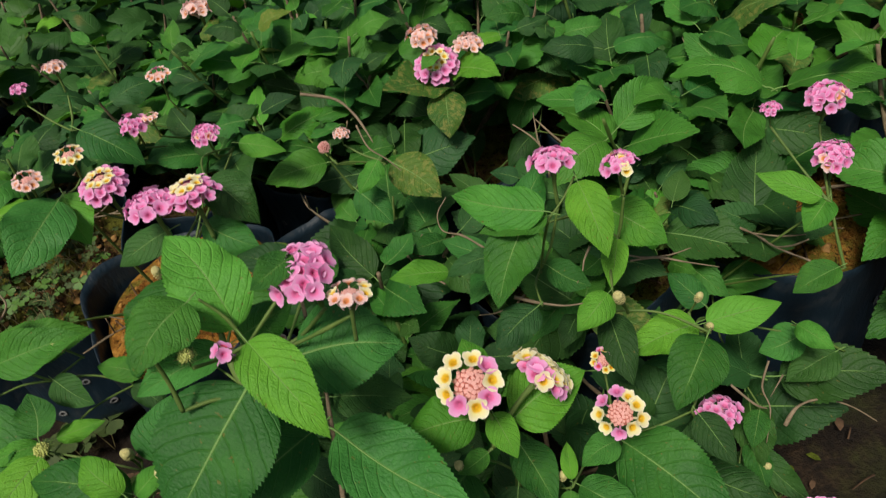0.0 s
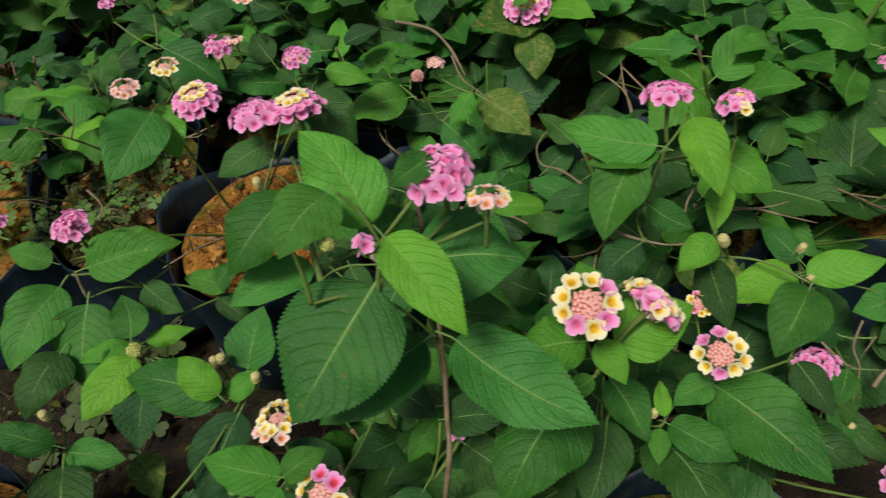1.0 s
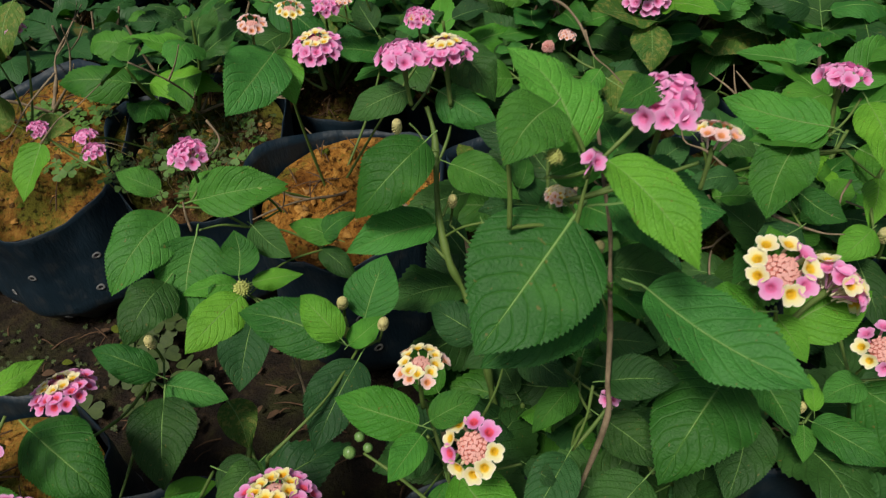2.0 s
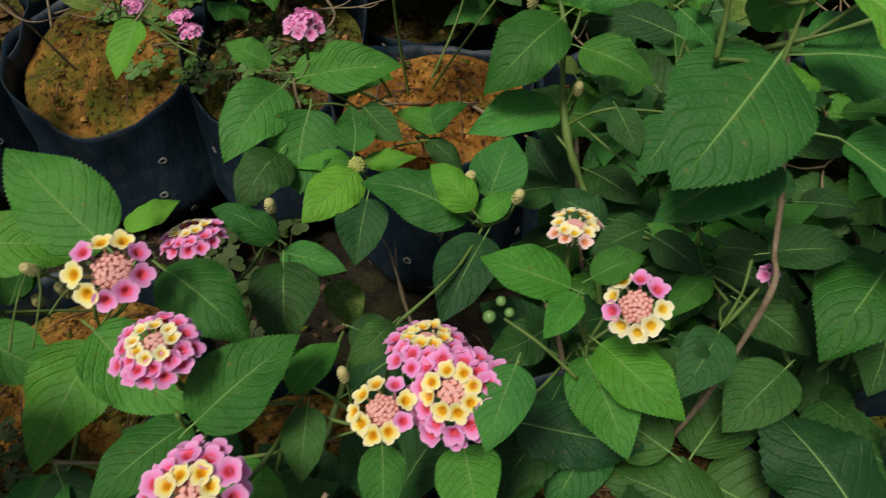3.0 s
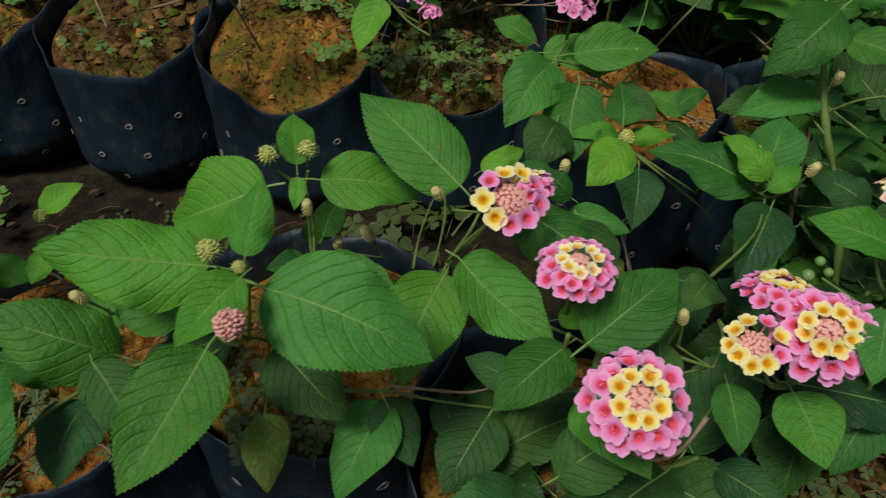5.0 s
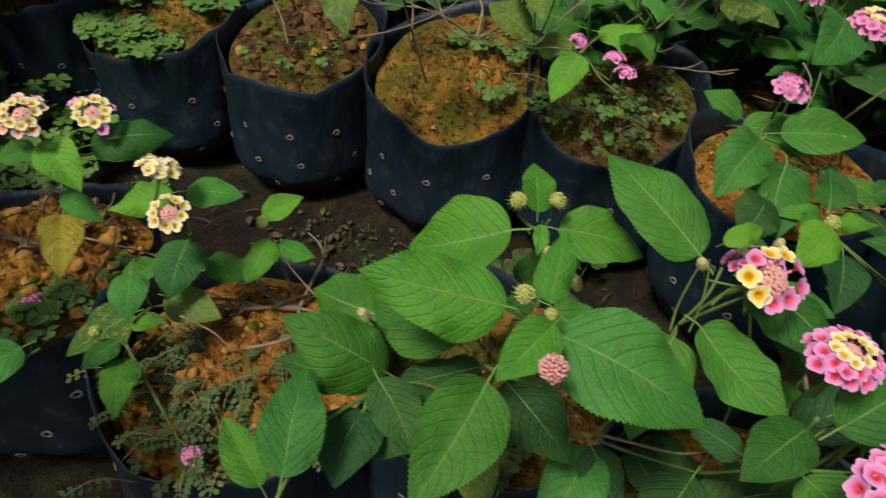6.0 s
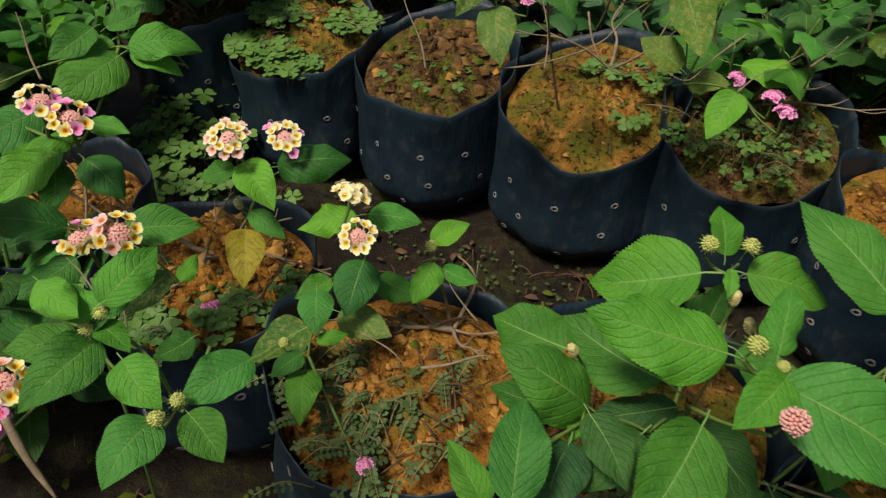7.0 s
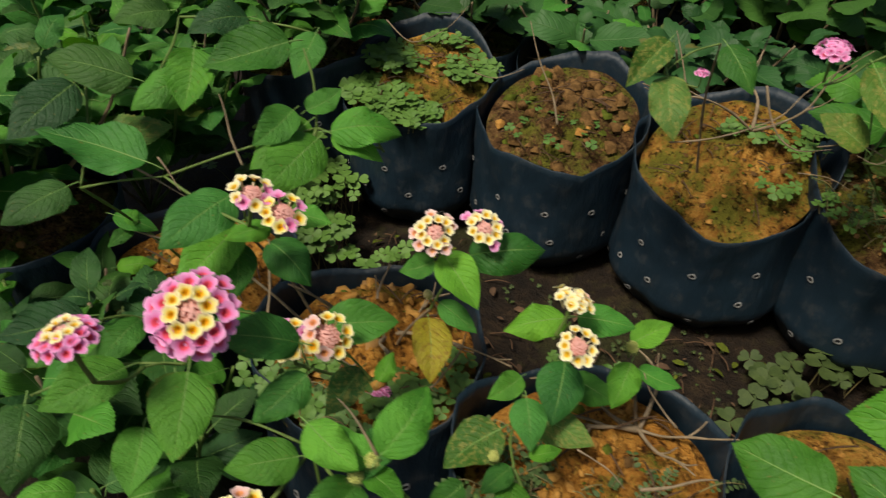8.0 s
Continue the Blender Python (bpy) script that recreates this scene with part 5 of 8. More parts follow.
stem(shrub, [(-0.317, 0.536, 0.171), (-0.288, 0.533, 0.163), (-0.258, 0.536, 0.161), (-0.237, 0.543, 0.164), (-0.227, 0.561, 0.181)], 0.00110, 0.00033, True, "twig")

shrub = thing("lantana_plant", -0.130, 0.460, 0.138, "young lantana with a green bud and crinkled leaves", "flowering shrub", "lantana plants")
stem(shrub, [(-0.130, 0.460, 0.150), (-0.123, 0.409, 0.195), (-0.101, 0.363, 0.226)], 0.0012, 0.0008)
stem(shrub, [(-0.101, 0.363, 0.226), (-0.121, 0.361, 0.241), (-0.140, 0.353, 0.250)], 0.0008, 0.0006)
stem(shrub, [(-0.140, 0.353, 0.250), (-0.159, 0.355, 0.260), (-0.178, 0.351, 0.265)], 0.0008, 0.0006)
stem(shrub, [(-0.140, 0.353, 0.250), (-0.152, 0.347, 0.256), (-0.161, 0.337, 0.260)], 0.0008, 0.0006)
stem(shrub, [(-0.101, 0.363, 0.226), (-0.118, 0.339, 0.235), (-0.127, 0.311, 0.237)], 0.0008, 0.0006)
stem(shrub, [(-0.127, 0.311, 0.237), (-0.147, 0.313, 0.245), (-0.165, 0.308, 0.249)], 0.0008, 0.0006)
leaf(shrub, (-0.166, 0.353, 0.269), (-0.117, 0.371, 0.269), 0.55, "m", 5, (0.21, -0.59, 0.78))
leaf(shrub, (-0.131, 0.314, 0.249), (-0.137, 0.333, 0.265), 0.85, "m", 4, (0.35, -0.52, 0.78))
leaf(shrub, (-0.133, 0.313, 0.243), (-0.160, 0.300, 0.245), 0.42, "y", 1, (0.31, -0.48, 0.82))
leaf(shrub, (-0.128, 0.319, 0.239), (-0.100, 0.327, 0.240), 0.42, "y", 7, (0.13, -0.55, 0.83))
leaf(shrub, (-0.127, 0.304, 0.244), (-0.145, 0.267, 0.238), 0.62, "y", 0, (0.35, -0.31, 0.88))
leaf(shrub, (-0.093, 0.365, 0.233), (-0.124, 0.370, 0.238), 0.5, "m", 1, (0.06, -0.52, 0.85))
leaf(shrub, (-0.103, 0.363, 0.233), (-0.082, 0.381, 0.241), 0.5, "m", 6, (0.04, -0.44, 0.90))
leaf(shrub, (-0.103, 0.362, 0.227), (-0.079, 0.350, 0.213), 0.5, "d", 3, (0.25, -0.51, 0.82))
leaf(shrub, (-0.119, 0.293, 0.236), (-0.118, 0.260, 0.219), 0.7, "d", 5, (0.24, -0.44, 0.87))
leaf(shrub, (-0.136, 0.351, 0.253), (-0.111, 0.339, 0.241), 0.6, "d", 4, (0.14, -0.55, 0.82))
leaf(shrub, (-0.190, 0.356, 0.272), (-0.216, 0.359, 0.282), 0.6, "m", 1, (0.28, -0.48, 0.83))
leaf(shrub, (-0.176, 0.337, 0.270), (-0.194, 0.291, 0.251), 0.62, "m", 1, (0.39, -0.47, 0.79))
leaf(shrub, (-0.159, 0.330, 0.262), (-0.154, 0.289, 0.237), 0.75, "m", 4, (0.28, -0.47, 0.83))
leaf(shrub, (-0.167, 0.302, 0.253), (-0.177, 0.266, 0.241), 0.7, "d", 6, (0.28, -0.36, 0.89))
flower(shrub, (-0.168, 0.364, 0.295), (0.16, -0.17, 0.97), 0.023, "old", "g", "g", 0.3, 144)
stem(shrub, [(-0.178, 0.351, 0.265), (-0.176, 0.361, 0.262), (-0.172, 0.369, 0.268)], 0.0009, 0.0008)
flower(shrub, (-0.128, 0.308, 0.245), (0.16, -0.24, 0.96), 0.010, "green", "b", "b", 0.0, 136)
cone(shrub, (-0.083, 0.307, 0.234), (0.02, -0.09, 1.00), 0.0091)
stem(shrub, [(-0.127, 0.311, 0.237), (-0.106, 0.310, 0.226), (-0.084, 0.308, 0.215)], 0.0007, 0.0006)
cone(shrub, (-0.075, 0.287, 0.233), (0.31, -0.04, 0.95), 0.0077)
stem(shrub, [(-0.127, 0.311, 0.237), (-0.103, 0.299, 0.228), (-0.079, 0.288, 0.218)], 0.0007, 0.0006)
cone(shrub, (-0.130, 0.363, 0.268), (-0.28, -0.26, 0.93), 0.0086)
stem(shrub, [(-0.140, 0.353, 0.250), (-0.132, 0.360, 0.251), (-0.125, 0.367, 0.252)], 0.0007, 0.0006)
stem(shrub, [(-0.165, 0.387, 0.301), (-0.157, 0.380, 0.291), (-0.169, 0.368, 0.282), (-0.187, 0.366, 0.283)], 0.00076, 0.00023, True, "twig")
stem(shrub, [(-0.170, 0.342, 0.254), (-0.174, 0.348, 0.261), (-0.176, 0.353, 0.267)], 0.00102, 0.00031, True, "twig")
bare_twigs(shrub, (-0.130, 0.500, 0.165), 3, 0.12, 0.3, 73)

shrub = thing("lantana_plant", -0.100, 0.210, 0.138, "lantana with several seed cones and open habit", "flowering shrub", "lantana plants")
stem(shrub, [(-0.100, 0.210, 0.150), (-0.126, 0.215, 0.172), (-0.151, 0.211, 0.187)], 0.0012, 0.0008)
stem(shrub, [(-0.100, 0.210, 0.150), (-0.115, 0.245, 0.175), (-0.140, 0.274, 0.190)], 0.0012, 0.0008)
stem(shrub, [(-0.100, 0.210, 0.150), (-0.091, 0.212, 0.197), (-0.083, 0.217, 0.234)], 0.0012, 0.0008)
stem(shrub, [(-0.140, 0.274, 0.190), (-0.147, 0.264, 0.213), (-0.151, 0.251, 0.230)], 0.0008, 0.0006)
stem(shrub, [(-0.083, 0.217, 0.234), (-0.064, 0.245, 0.240), (-0.056, 0.278, 0.239)], 0.0008, 0.0006)
leaf(shrub, (-0.063, 0.277, 0.244), (-0.118, 0.284, 0.253), 0.52, "m", 1, (0.09, -0.47, 0.88))
leaf(shrub, (-0.060, 0.271, 0.255), (-0.083, 0.287, 0.266), 0.6, "y", 6, (0.14, -0.42, 0.89))
leaf(shrub, (-0.056, 0.295, 0.243), (-0.049, 0.325, 0.260), 0.8, "m", 5, (0.03, -0.50, 0.87))
leaf(shrub, (-0.058, 0.274, 0.247), (-0.043, 0.287, 0.255), 0.6, "y", 1, (0.03, -0.53, 0.85))
leaf(shrub, (-0.054, 0.270, 0.240), (-0.068, 0.230, 0.221), 0.6, "d", 5, (0.08, -0.45, 0.89))
leaf(shrub, (-0.146, 0.243, 0.234), (-0.134, 0.205, 0.216), 0.72, "d", 5, (0.20, -0.37, 0.91))
leaf(shrub, (-0.152, 0.253, 0.230), (-0.119, 0.252, 0.224), 0.55, "m", 0, (0.16, -0.30, 0.94))
leaf(shrub, (-0.151, 0.251, 0.241), (-0.182, 0.253, 0.254), 0.5, "m", 6, (0.32, -0.35, 0.88))
leaf(shrub, (-0.136, 0.270, 0.194), (-0.118, 0.248, 0.185), 0.7, "o", 4, (0.12, -0.26, 0.96))
leaf(shrub, (-0.084, 0.213, 0.238), (-0.097, 0.191, 0.232), 0.6, "d", 6, (0.20, -0.36, 0.91))
leaf(shrub, (-0.147, 0.213, 0.192), (-0.123, 0.224, 0.192), 0.55, "y", 3, (0.17, -0.33, 0.93))
flower(shrub, (-0.063, 0.283, 0.245), (0.10, -0.29, 0.95), 0.007, "green", "b", "b", 0.0, 539)
stem(shrub, [(-0.056, 0.278, 0.239), (-0.060, 0.282, 0.236), (-0.064, 0.286, 0.235)], 0.0009, 0.0008)
cone(shrub, (-0.065, 0.293, 0.256), (0.22, -0.34, 0.91), 0.0098)
stem(shrub, [(-0.056, 0.278, 0.239), (-0.063, 0.289, 0.239), (-0.069, 0.300, 0.238)], 0.0007, 0.0006)
cone(shrub, (-0.040, 0.278, 0.260), (0.30, -0.19, 0.94), 0.0088)
stem(shrub, [(-0.056, 0.278, 0.239), (-0.051, 0.279, 0.241), (-0.045, 0.281, 0.244)], 0.0007, 0.0006)
cone(shrub, (-0.157, 0.263, 0.251), (0.10, -0.18, 0.98), 0.0092)
stem(shrub, [(-0.151, 0.251, 0.230), (-0.155, 0.259, 0.231), (-0.158, 0.266, 0.233)], 0.0007, 0.0006)
cone(shrub, (-0.166, 0.250, 0.245), (-0.29, -0.32, 0.90), 0.0077)
stem(shrub, [(-0.151, 0.251, 0.230), (-0.156, 0.253, 0.231), (-0.162, 0.254, 0.231)], 0.0007, 0.0006)
stem(shrub, [(-0.099, 0.289, 0.133), (-0.107, 0.300, 0.147), (-0.115, 0.313, 0.162), (-0.121, 0.321, 0.172), (-0.127, 0.326, 0.178)], 0.00144, 0.00043, True, "twig")
stem(shrub, [(-0.115, 0.315, 0.164), (-0.118, 0.326, 0.177)], 0.00076, 0.00023, True, "twig")

shrub = thing("lantana_plant", 0.000, 0.270, 0.138, "tall upright lantana stem with paired leaves", "flowering shrub", "lantana plants")
stem(shrub, [(-0.023, 0.350, 0.252), (-0.012, 0.345, 0.264), (-0.001, 0.344, 0.269)], 0.0008, 0.0006)
stem(shrub, [(-0.001, 0.344, 0.269), (0.019, 0.343, 0.270), (0.038, 0.348, 0.266)], 0.0008, 0.0006)
leaf(shrub, (0.034, 0.343, 0.269), (0.015, 0.316, 0.249), 0.75, "m", 0, (-0.09, -0.55, 0.83))
leaf(shrub, (0.001, 0.340, 0.272), (0.014, 0.320, 0.258), 0.6, "d", 0, (-0.03, -0.58, 0.82))
leaf(shrub, (-0.031, 0.365, 0.305), (-0.065, 0.332, 0.278), 0.62, "m", 6, (0.02, -0.64, 0.77))
leaf(shrub, (-0.020, 0.371, 0.287), (0.019, 0.355, 0.277), 0.55, "m", 1, (-0.01, -0.53, 0.85))
leaf(shrub, (-0.028, 0.355, 0.258), (-0.073, 0.329, 0.256), 0.5, "m", 5, (0.20, -0.41, 0.89))
leaf(shrub, (-0.030, 0.405, 0.312), (0.004, 0.391, 0.299), 0.6, "m", 7, (0.08, -0.59, 0.80))
leaf(shrub, (0.026, 0.376, 0.295), (-0.008, 0.385, 0.302), 0.6, "d", 0, (0.04, -0.56, 0.82))
leaf(shrub, (-0.047, 0.400, 0.315), (-0.078, 0.385, 0.305), 0.6, "d", 0, (-0.01, -0.54, 0.84))
flower(shrub, (0.040, 0.294, 0.330), (0.11, 0.20, 0.97), 0.013, "side", "c", "b", 0.2, 417)
stem(shrub, [(0.032, 0.376, 0.289), (0.034, 0.333, 0.299), (0.038, 0.290, 0.314)], 0.0009, 0.0008)
cone(shrub, (0.028, 0.325, 0.253), (0.23, -0.19, 0.95), 0.0088)
stem(shrub, [(-0.021, 0.361, 0.252), (0.001, 0.344, 0.244), (0.024, 0.328, 0.236)], 0.0007, 0.0006)
cone(shrub, (-0.046, 0.368, 0.312), (0.13, -0.24, 0.96), 0.0092)
stem(shrub, [(-0.026, 0.374, 0.293), (-0.037, 0.373, 0.294), (-0.048, 0.372, 0.294)], 0.0007, 0.0006)
cone(shrub, (-0.019, 0.364, 0.267), (0.16, -0.24, 0.96), 0.0093)
stem(shrub, [(-0.021, 0.361, 0.252), (-0.021, 0.365, 0.251), (-0.022, 0.369, 0.249)], 0.0007, 0.0006)
stem(shrub, [(0.010, 0.300, 0.150), (0.000, 0.320, 0.200), (-0.010, 0.334, 0.224), (-0.019, 0.341, 0.242), (-0.026, 0.357, 0.262), (-0.029, 0.375, 0.281), (-0.031, 0.388, 0.294), (-0.036, 0.398, 0.306)], 0.0024, 0.0015)
stem(shrub, [(-0.029, 0.375, 0.281), (-0.024, 0.386, 0.291), (-0.022, 0.392, 0.298)], 0.0009, 0.0006)
stem(shrub, [(-0.029, 0.375, 0.281), (-0.038, 0.386, 0.294), (-0.045, 0.390, 0.300)], 0.0009, 0.0006)
stem(shrub, [(-0.024, 0.357, 0.261), (-0.021, 0.364, 0.267), (-0.019, 0.368, 0.271)], 0.0009, 0.0006)
stem(shrub, [(-0.020, 0.341, 0.243), (-0.029, 0.346, 0.250), (-0.034, 0.348, 0.253)], 0.0009, 0.0006)

shrub = thing("lantana_plant", 0.000, 0.200, 0.138, "lantana with two cream and yellow flower heads", "flowering shrub", "lantana plants")
BERRY_SHRUB = shrub
stem(shrub, [(0.000, 0.200, 0.150), (0.000, 0.212, 0.194), (-0.003, 0.224, 0.228)], 0.0012, 0.0008)
stem(shrub, [(-0.003, 0.224, 0.228), (-0.006, 0.222, 0.247), (-0.008, 0.219, 0.262)], 0.0008, 0.0006)
stem(shrub, [(-0.003, 0.224, 0.228), (0.013, 0.263, 0.230), (0.017, 0.304, 0.222)], 0.0008, 0.0006)
leaf(shrub, (-0.013, 0.225, 0.260), (-0.050, 0.231, 0.265), 0.55, "y", 1, (0.03, -0.45, 0.89))
leaf(shrub, (-0.010, 0.218, 0.264), (-0.021, 0.200, 0.257), 0.6, "y", 1, (0.03, -0.38, 0.93))
leaf(shrub, (-0.006, 0.219, 0.273), (0.013, 0.229, 0.278), 0.62, "m", 5, (-0.02, -0.42, 0.91))
leaf(shrub, (0.002, 0.220, 0.234), (0.036, 0.193, 0.228), 0.6, "y", 1, (-0.05, -0.26, 0.96))
leaf(shrub, (0.002, 0.304, 0.225), (-0.027, 0.318, 0.230), 0.7, "d", 6, (-0.07, -0.50, 0.86))
leaf(shrub, (0.023, 0.301, 0.230), (-0.004, 0.283, 0.224), 0.62, "d", 5, (0.09, -0.45, 0.89))
flower(shrub, (-0.014, 0.244, 0.276), (0.04, 0.10, 1.00), 0.023, "double", "c", "b", 0.2, 135)
stem(shrub, [(-0.003, 0.224, 0.228), (-0.009, 0.235, 0.234), (-0.015, 0.245, 0.248)], 0.0009, 0.0008)
flower(shrub, (0.011, 0.212, 0.268), (-0.18, -0.62, 0.77), 0.026, "ring", "c", "p", 0.5, 242)
stem(shrub, [(-0.003, 0.224, 0.228), (0.007, 0.231, 0.233), (0.016, 0.232, 0.244)], 0.0009, 0.0008)

shrub = thing("lantana_plant", 0.108, 0.272, 0.138, "low shaded lantana with dark leaves", "flowering shrub", "lantana plants")
stem(shrub, [(0.108, 0.272, 0.150), (0.096, 0.260, 0.182), (0.088, 0.246, 0.206)], 0.0012, 0.0008)
stem(shrub, [(0.108, 0.272, 0.150), (0.123, 0.277, 0.184), (0.136, 0.287, 0.209)], 0.0012, 0.0008)
stem(shrub, [(0.088, 0.246, 0.206), (0.074, 0.268, 0.216), (0.054, 0.284, 0.219)], 0.0008, 0.0006)
stem(shrub, [(0.054, 0.284, 0.219), (0.054, 0.273, 0.223), (0.059, 0.262, 0.224)], 0.0008, 0.0006)
stem(shrub, [(0.136, 0.287, 0.209), (0.126, 0.281, 0.235), (0.119, 0.273, 0.254)], 0.0008, 0.0006)
stem(shrub, [(0.059, 0.262, 0.224), (0.052, 0.248, 0.233), (0.050, 0.234, 0.238)], 0.0008, 0.0006)
stem(shrub, [(0.054, 0.284, 0.219), (0.038, 0.290, 0.227), (0.020, 0.291, 0.232)], 0.0008, 0.0006)
stem(shrub, [(0.050, 0.234, 0.238), (0.055, 0.241, 0.252), (0.057, 0.250, 0.263)], 0.0008, 0.0006)
leaf(shrub, (0.063, 0.258, 0.229), (0.092, 0.240, 0.220), 0.6, "d", 1, (-0.01, -0.45, 0.89))
leaf(shrub, (0.114, 0.265, 0.258), (0.084, 0.220, 0.241), 0.7, "m", 6, (-0.14, -0.26, 0.95))
leaf(shrub, (0.133, 0.279, 0.214), (0.120, 0.238, 0.201), 0.62, "d", 4, (-0.15, -0.24, 0.96))
leaf(shrub, (0.061, 0.248, 0.269), (0.090, 0.246, 0.276), 0.62, "d", 5, (-0.26, -0.40, 0.88))
leaf(shrub, (0.024, 0.288, 0.236), (0.048, 0.273, 0.229), 0.7, "d", 0, (0.04, -0.37, 0.93))
leaf(shrub, (0.051, 0.280, 0.223), (0.032, 0.256, 0.213), 0.5, "m", 6, (0.01, -0.39, 0.92))
leaf(shrub, (0.048, 0.229, 0.241), (0.033, 0.201, 0.230), 0.62, "d", 5, (-0.00, -0.39, 0.92))
leaf(shrub, (0.084, 0.240, 0.210), (0.059, 0.213, 0.194), 0.7, "d", 5, (-0.16, -0.38, 0.91))
flower(shrub, (0.064, 0.247, 0.259), (-0.03, -0.43, 0.90), 0.009, "few", "p", "g", 0.3, 928)
stem(shrub, [(0.050, 0.234, 0.238), (0.058, 0.243, 0.242), (0.065, 0.251, 0.249)], 0.0009, 0.0008)

shrub = thing("lantana_plant", -0.140, 0.170, 0.138, "full-blooming lantana with pink and yellow flower heads", "flowering shrub", "lantana plants")
stem(shrub, [(-0.140, 0.170, 0.150), (-0.125, 0.167, 0.198), (-0.111, 0.170, 0.235)], 0.0012, 0.0008)
stem(shrub, [(-0.111, 0.170, 0.235), (-0.097, 0.166, 0.234), (-0.082, 0.167, 0.230)], 0.0008, 0.0006)
stem(shrub, [(-0.111, 0.170, 0.235), (-0.105, 0.188, 0.237), (-0.105, 0.208, 0.234)], 0.0008, 0.0006)
stem(shrub, [(-0.111, 0.170, 0.235), (-0.127, 0.160, 0.243), (-0.138, 0.145, 0.247)], 0.0008, 0.0006)
stem(shrub, [(-0.082, 0.167, 0.230), (-0.077, 0.184, 0.229), (-0.077, 0.202, 0.223)], 0.0008, 0.0006)
stem(shrub, [(-0.077, 0.202, 0.223), (-0.065, 0.188, 0.221), (-0.048, 0.178, 0.214)], 0.0008, 0.0006)
stem(shrub, [(-0.048, 0.178, 0.214), (-0.038, 0.180, 0.241), (-0.028, 0.185, 0.262)], 0.0008, 0.0006)
stem(shrub, [(-0.048, 0.178, 0.214), (-0.023, 0.200, 0.219), (-0.007, 0.229, 0.217)], 0.0008, 0.0006)
stem(shrub, [(-0.007, 0.229, 0.217), (0.003, 0.224, 0.198), (0.013, 0.223, 0.173)], 0.0008, 0.0006)
stem(shrub, [(-0.007, 0.229, 0.217), (0.011, 0.224, 0.229), (0.029, 0.226, 0.236)], 0.0008, 0.0006)
leaf(shrub, (-0.134, 0.142, 0.258), (-0.105, 0.175, 0.272), 0.6, "m", 5, (0.13, -0.46, 0.88))
leaf(shrub, (-0.141, 0.147, 0.249), (-0.163, 0.114, 0.244), 0.6, "m", 0, (0.10, -0.19, 0.98))
leaf(shrub, (-0.114, 0.171, 0.240), (-0.100, 0.193, 0.246), 0.55, "y", 5, (0.11, -0.31, 0.94))
leaf(shrub, (-0.105, 0.166, 0.240), (-0.101, 0.141, 0.228), 0.62, "d", 0, (-0.02, -0.41, 0.91))
leaf(shrub, (-0.076, 0.162, 0.228), (-0.070, 0.136, 0.218), 0.62, "m", 2, (0.04, -0.34, 0.94))
leaf(shrub, (-0.047, 0.173, 0.218), (-0.036, 0.143, 0.212), 0.8, "m", 2, (-0.15, -0.25, 0.96))
leaf(shrub, (-0.029, 0.180, 0.266), (-0.035, 0.151, 0.255), 0.62, "m", 0, (-0.08, -0.33, 0.94))
leaf(shrub, (-0.003, 0.222, 0.222), (0.017, 0.182, 0.212), 0.65, "m", 2, (-0.06, -0.27, 0.96))
leaf(shrub, (0.009, 0.216, 0.176), (-0.010, 0.180, 0.156), 0.62, "m", 0, (-0.20, -0.40, 0.89))
leaf(shrub, (-0.101, 0.207, 0.239), (-0.076, 0.202, 0.235), 0.7, "d", 0, (0.06, -0.38, 0.92))
leaf(shrub, (0.031, 0.224, 0.240), (0.045, 0.216, 0.239), 0.6, "d", 6, (-0.17, -0.39, 0.91))
flower(shrub, (-0.063, 0.189, 0.261), (-0.03, 0.34, 0.94), 0.029, "full", "y", "p", 0.3, 979)
stem(shrub, [(-0.048, 0.178, 0.214), (-0.055, 0.176, 0.216), (-0.062, 0.177, 0.229)], 0.0009, 0.0008)
flower(shrub, (-0.049, 0.168, 0.261), (-0.13, -0.53, 0.83), 0.033, "full", "y", "p", 0.3, 995)
stem(shrub, [(-0.048, 0.178, 0.214), (-0.045, 0.187, 0.216), (-0.044, 0.190, 0.228)], 0.0009, 0.0008)
flower(shrub, (-0.073, 0.161, 0.254), (-0.06, -0.41, 0.91), 0.025, "ring", "y", "p", 0.5, 630)
stem(shrub, [(-0.048, 0.178, 0.214), (-0.060, 0.178, 0.216), (-0.072, 0.173, 0.227)], 0.0009, 0.0008)
flower(shrub, (-0.116, 0.112, 0.271), (0.07, -0.44, 0.90), 0.032, "full", "y", "p", 0.3, 832)
stem(shrub, [(-0.111, 0.170, 0.235), (-0.115, 0.152, 0.231), (-0.119, 0.128, 0.236)], 0.0009, 0.0008)
cone(shrub, (-0.096, 0.182, 0.241), (-0.09, 0.07, 0.99), 0.0078)
stem(shrub, [(-0.082, 0.167, 0.230), (-0.089, 0.174, 0.227), (-0.095, 0.180, 0.225)], 0.0007, 0.0006)
stem(shrub, [(-0.214, 0.142, 0.205), (-0.197, 0.146, 0.203), (-0.179, 0.150, 0.202), (-0.165, 0.157, 0.204)], 0.00110, 0.00033, True, "twig")
stem(shrub, [(-0.087, 0.135, 0.239), (-0.095, 0.124, 0.230), (-0.106, 0.119, 0.228), (-0.120, 0.120, 0.233)], 0.00110, 0.00033, True, "twig")

shrub = thing("lantana_plant", -0.270, 0.170, 0.138, "vigorous lantana with green buds and large bright leaves", "flowering shrub", "lantana plants")
stem(shrub, [(-0.270, 0.170, 0.150), (-0.274, 0.150, 0.171), (-0.271, 0.130, 0.185)], 0.0012, 0.0008)
stem(shrub, [(-0.270, 0.170, 0.150), (-0.245, 0.155, 0.174), (-0.217, 0.149, 0.191)], 0.0012, 0.0008)
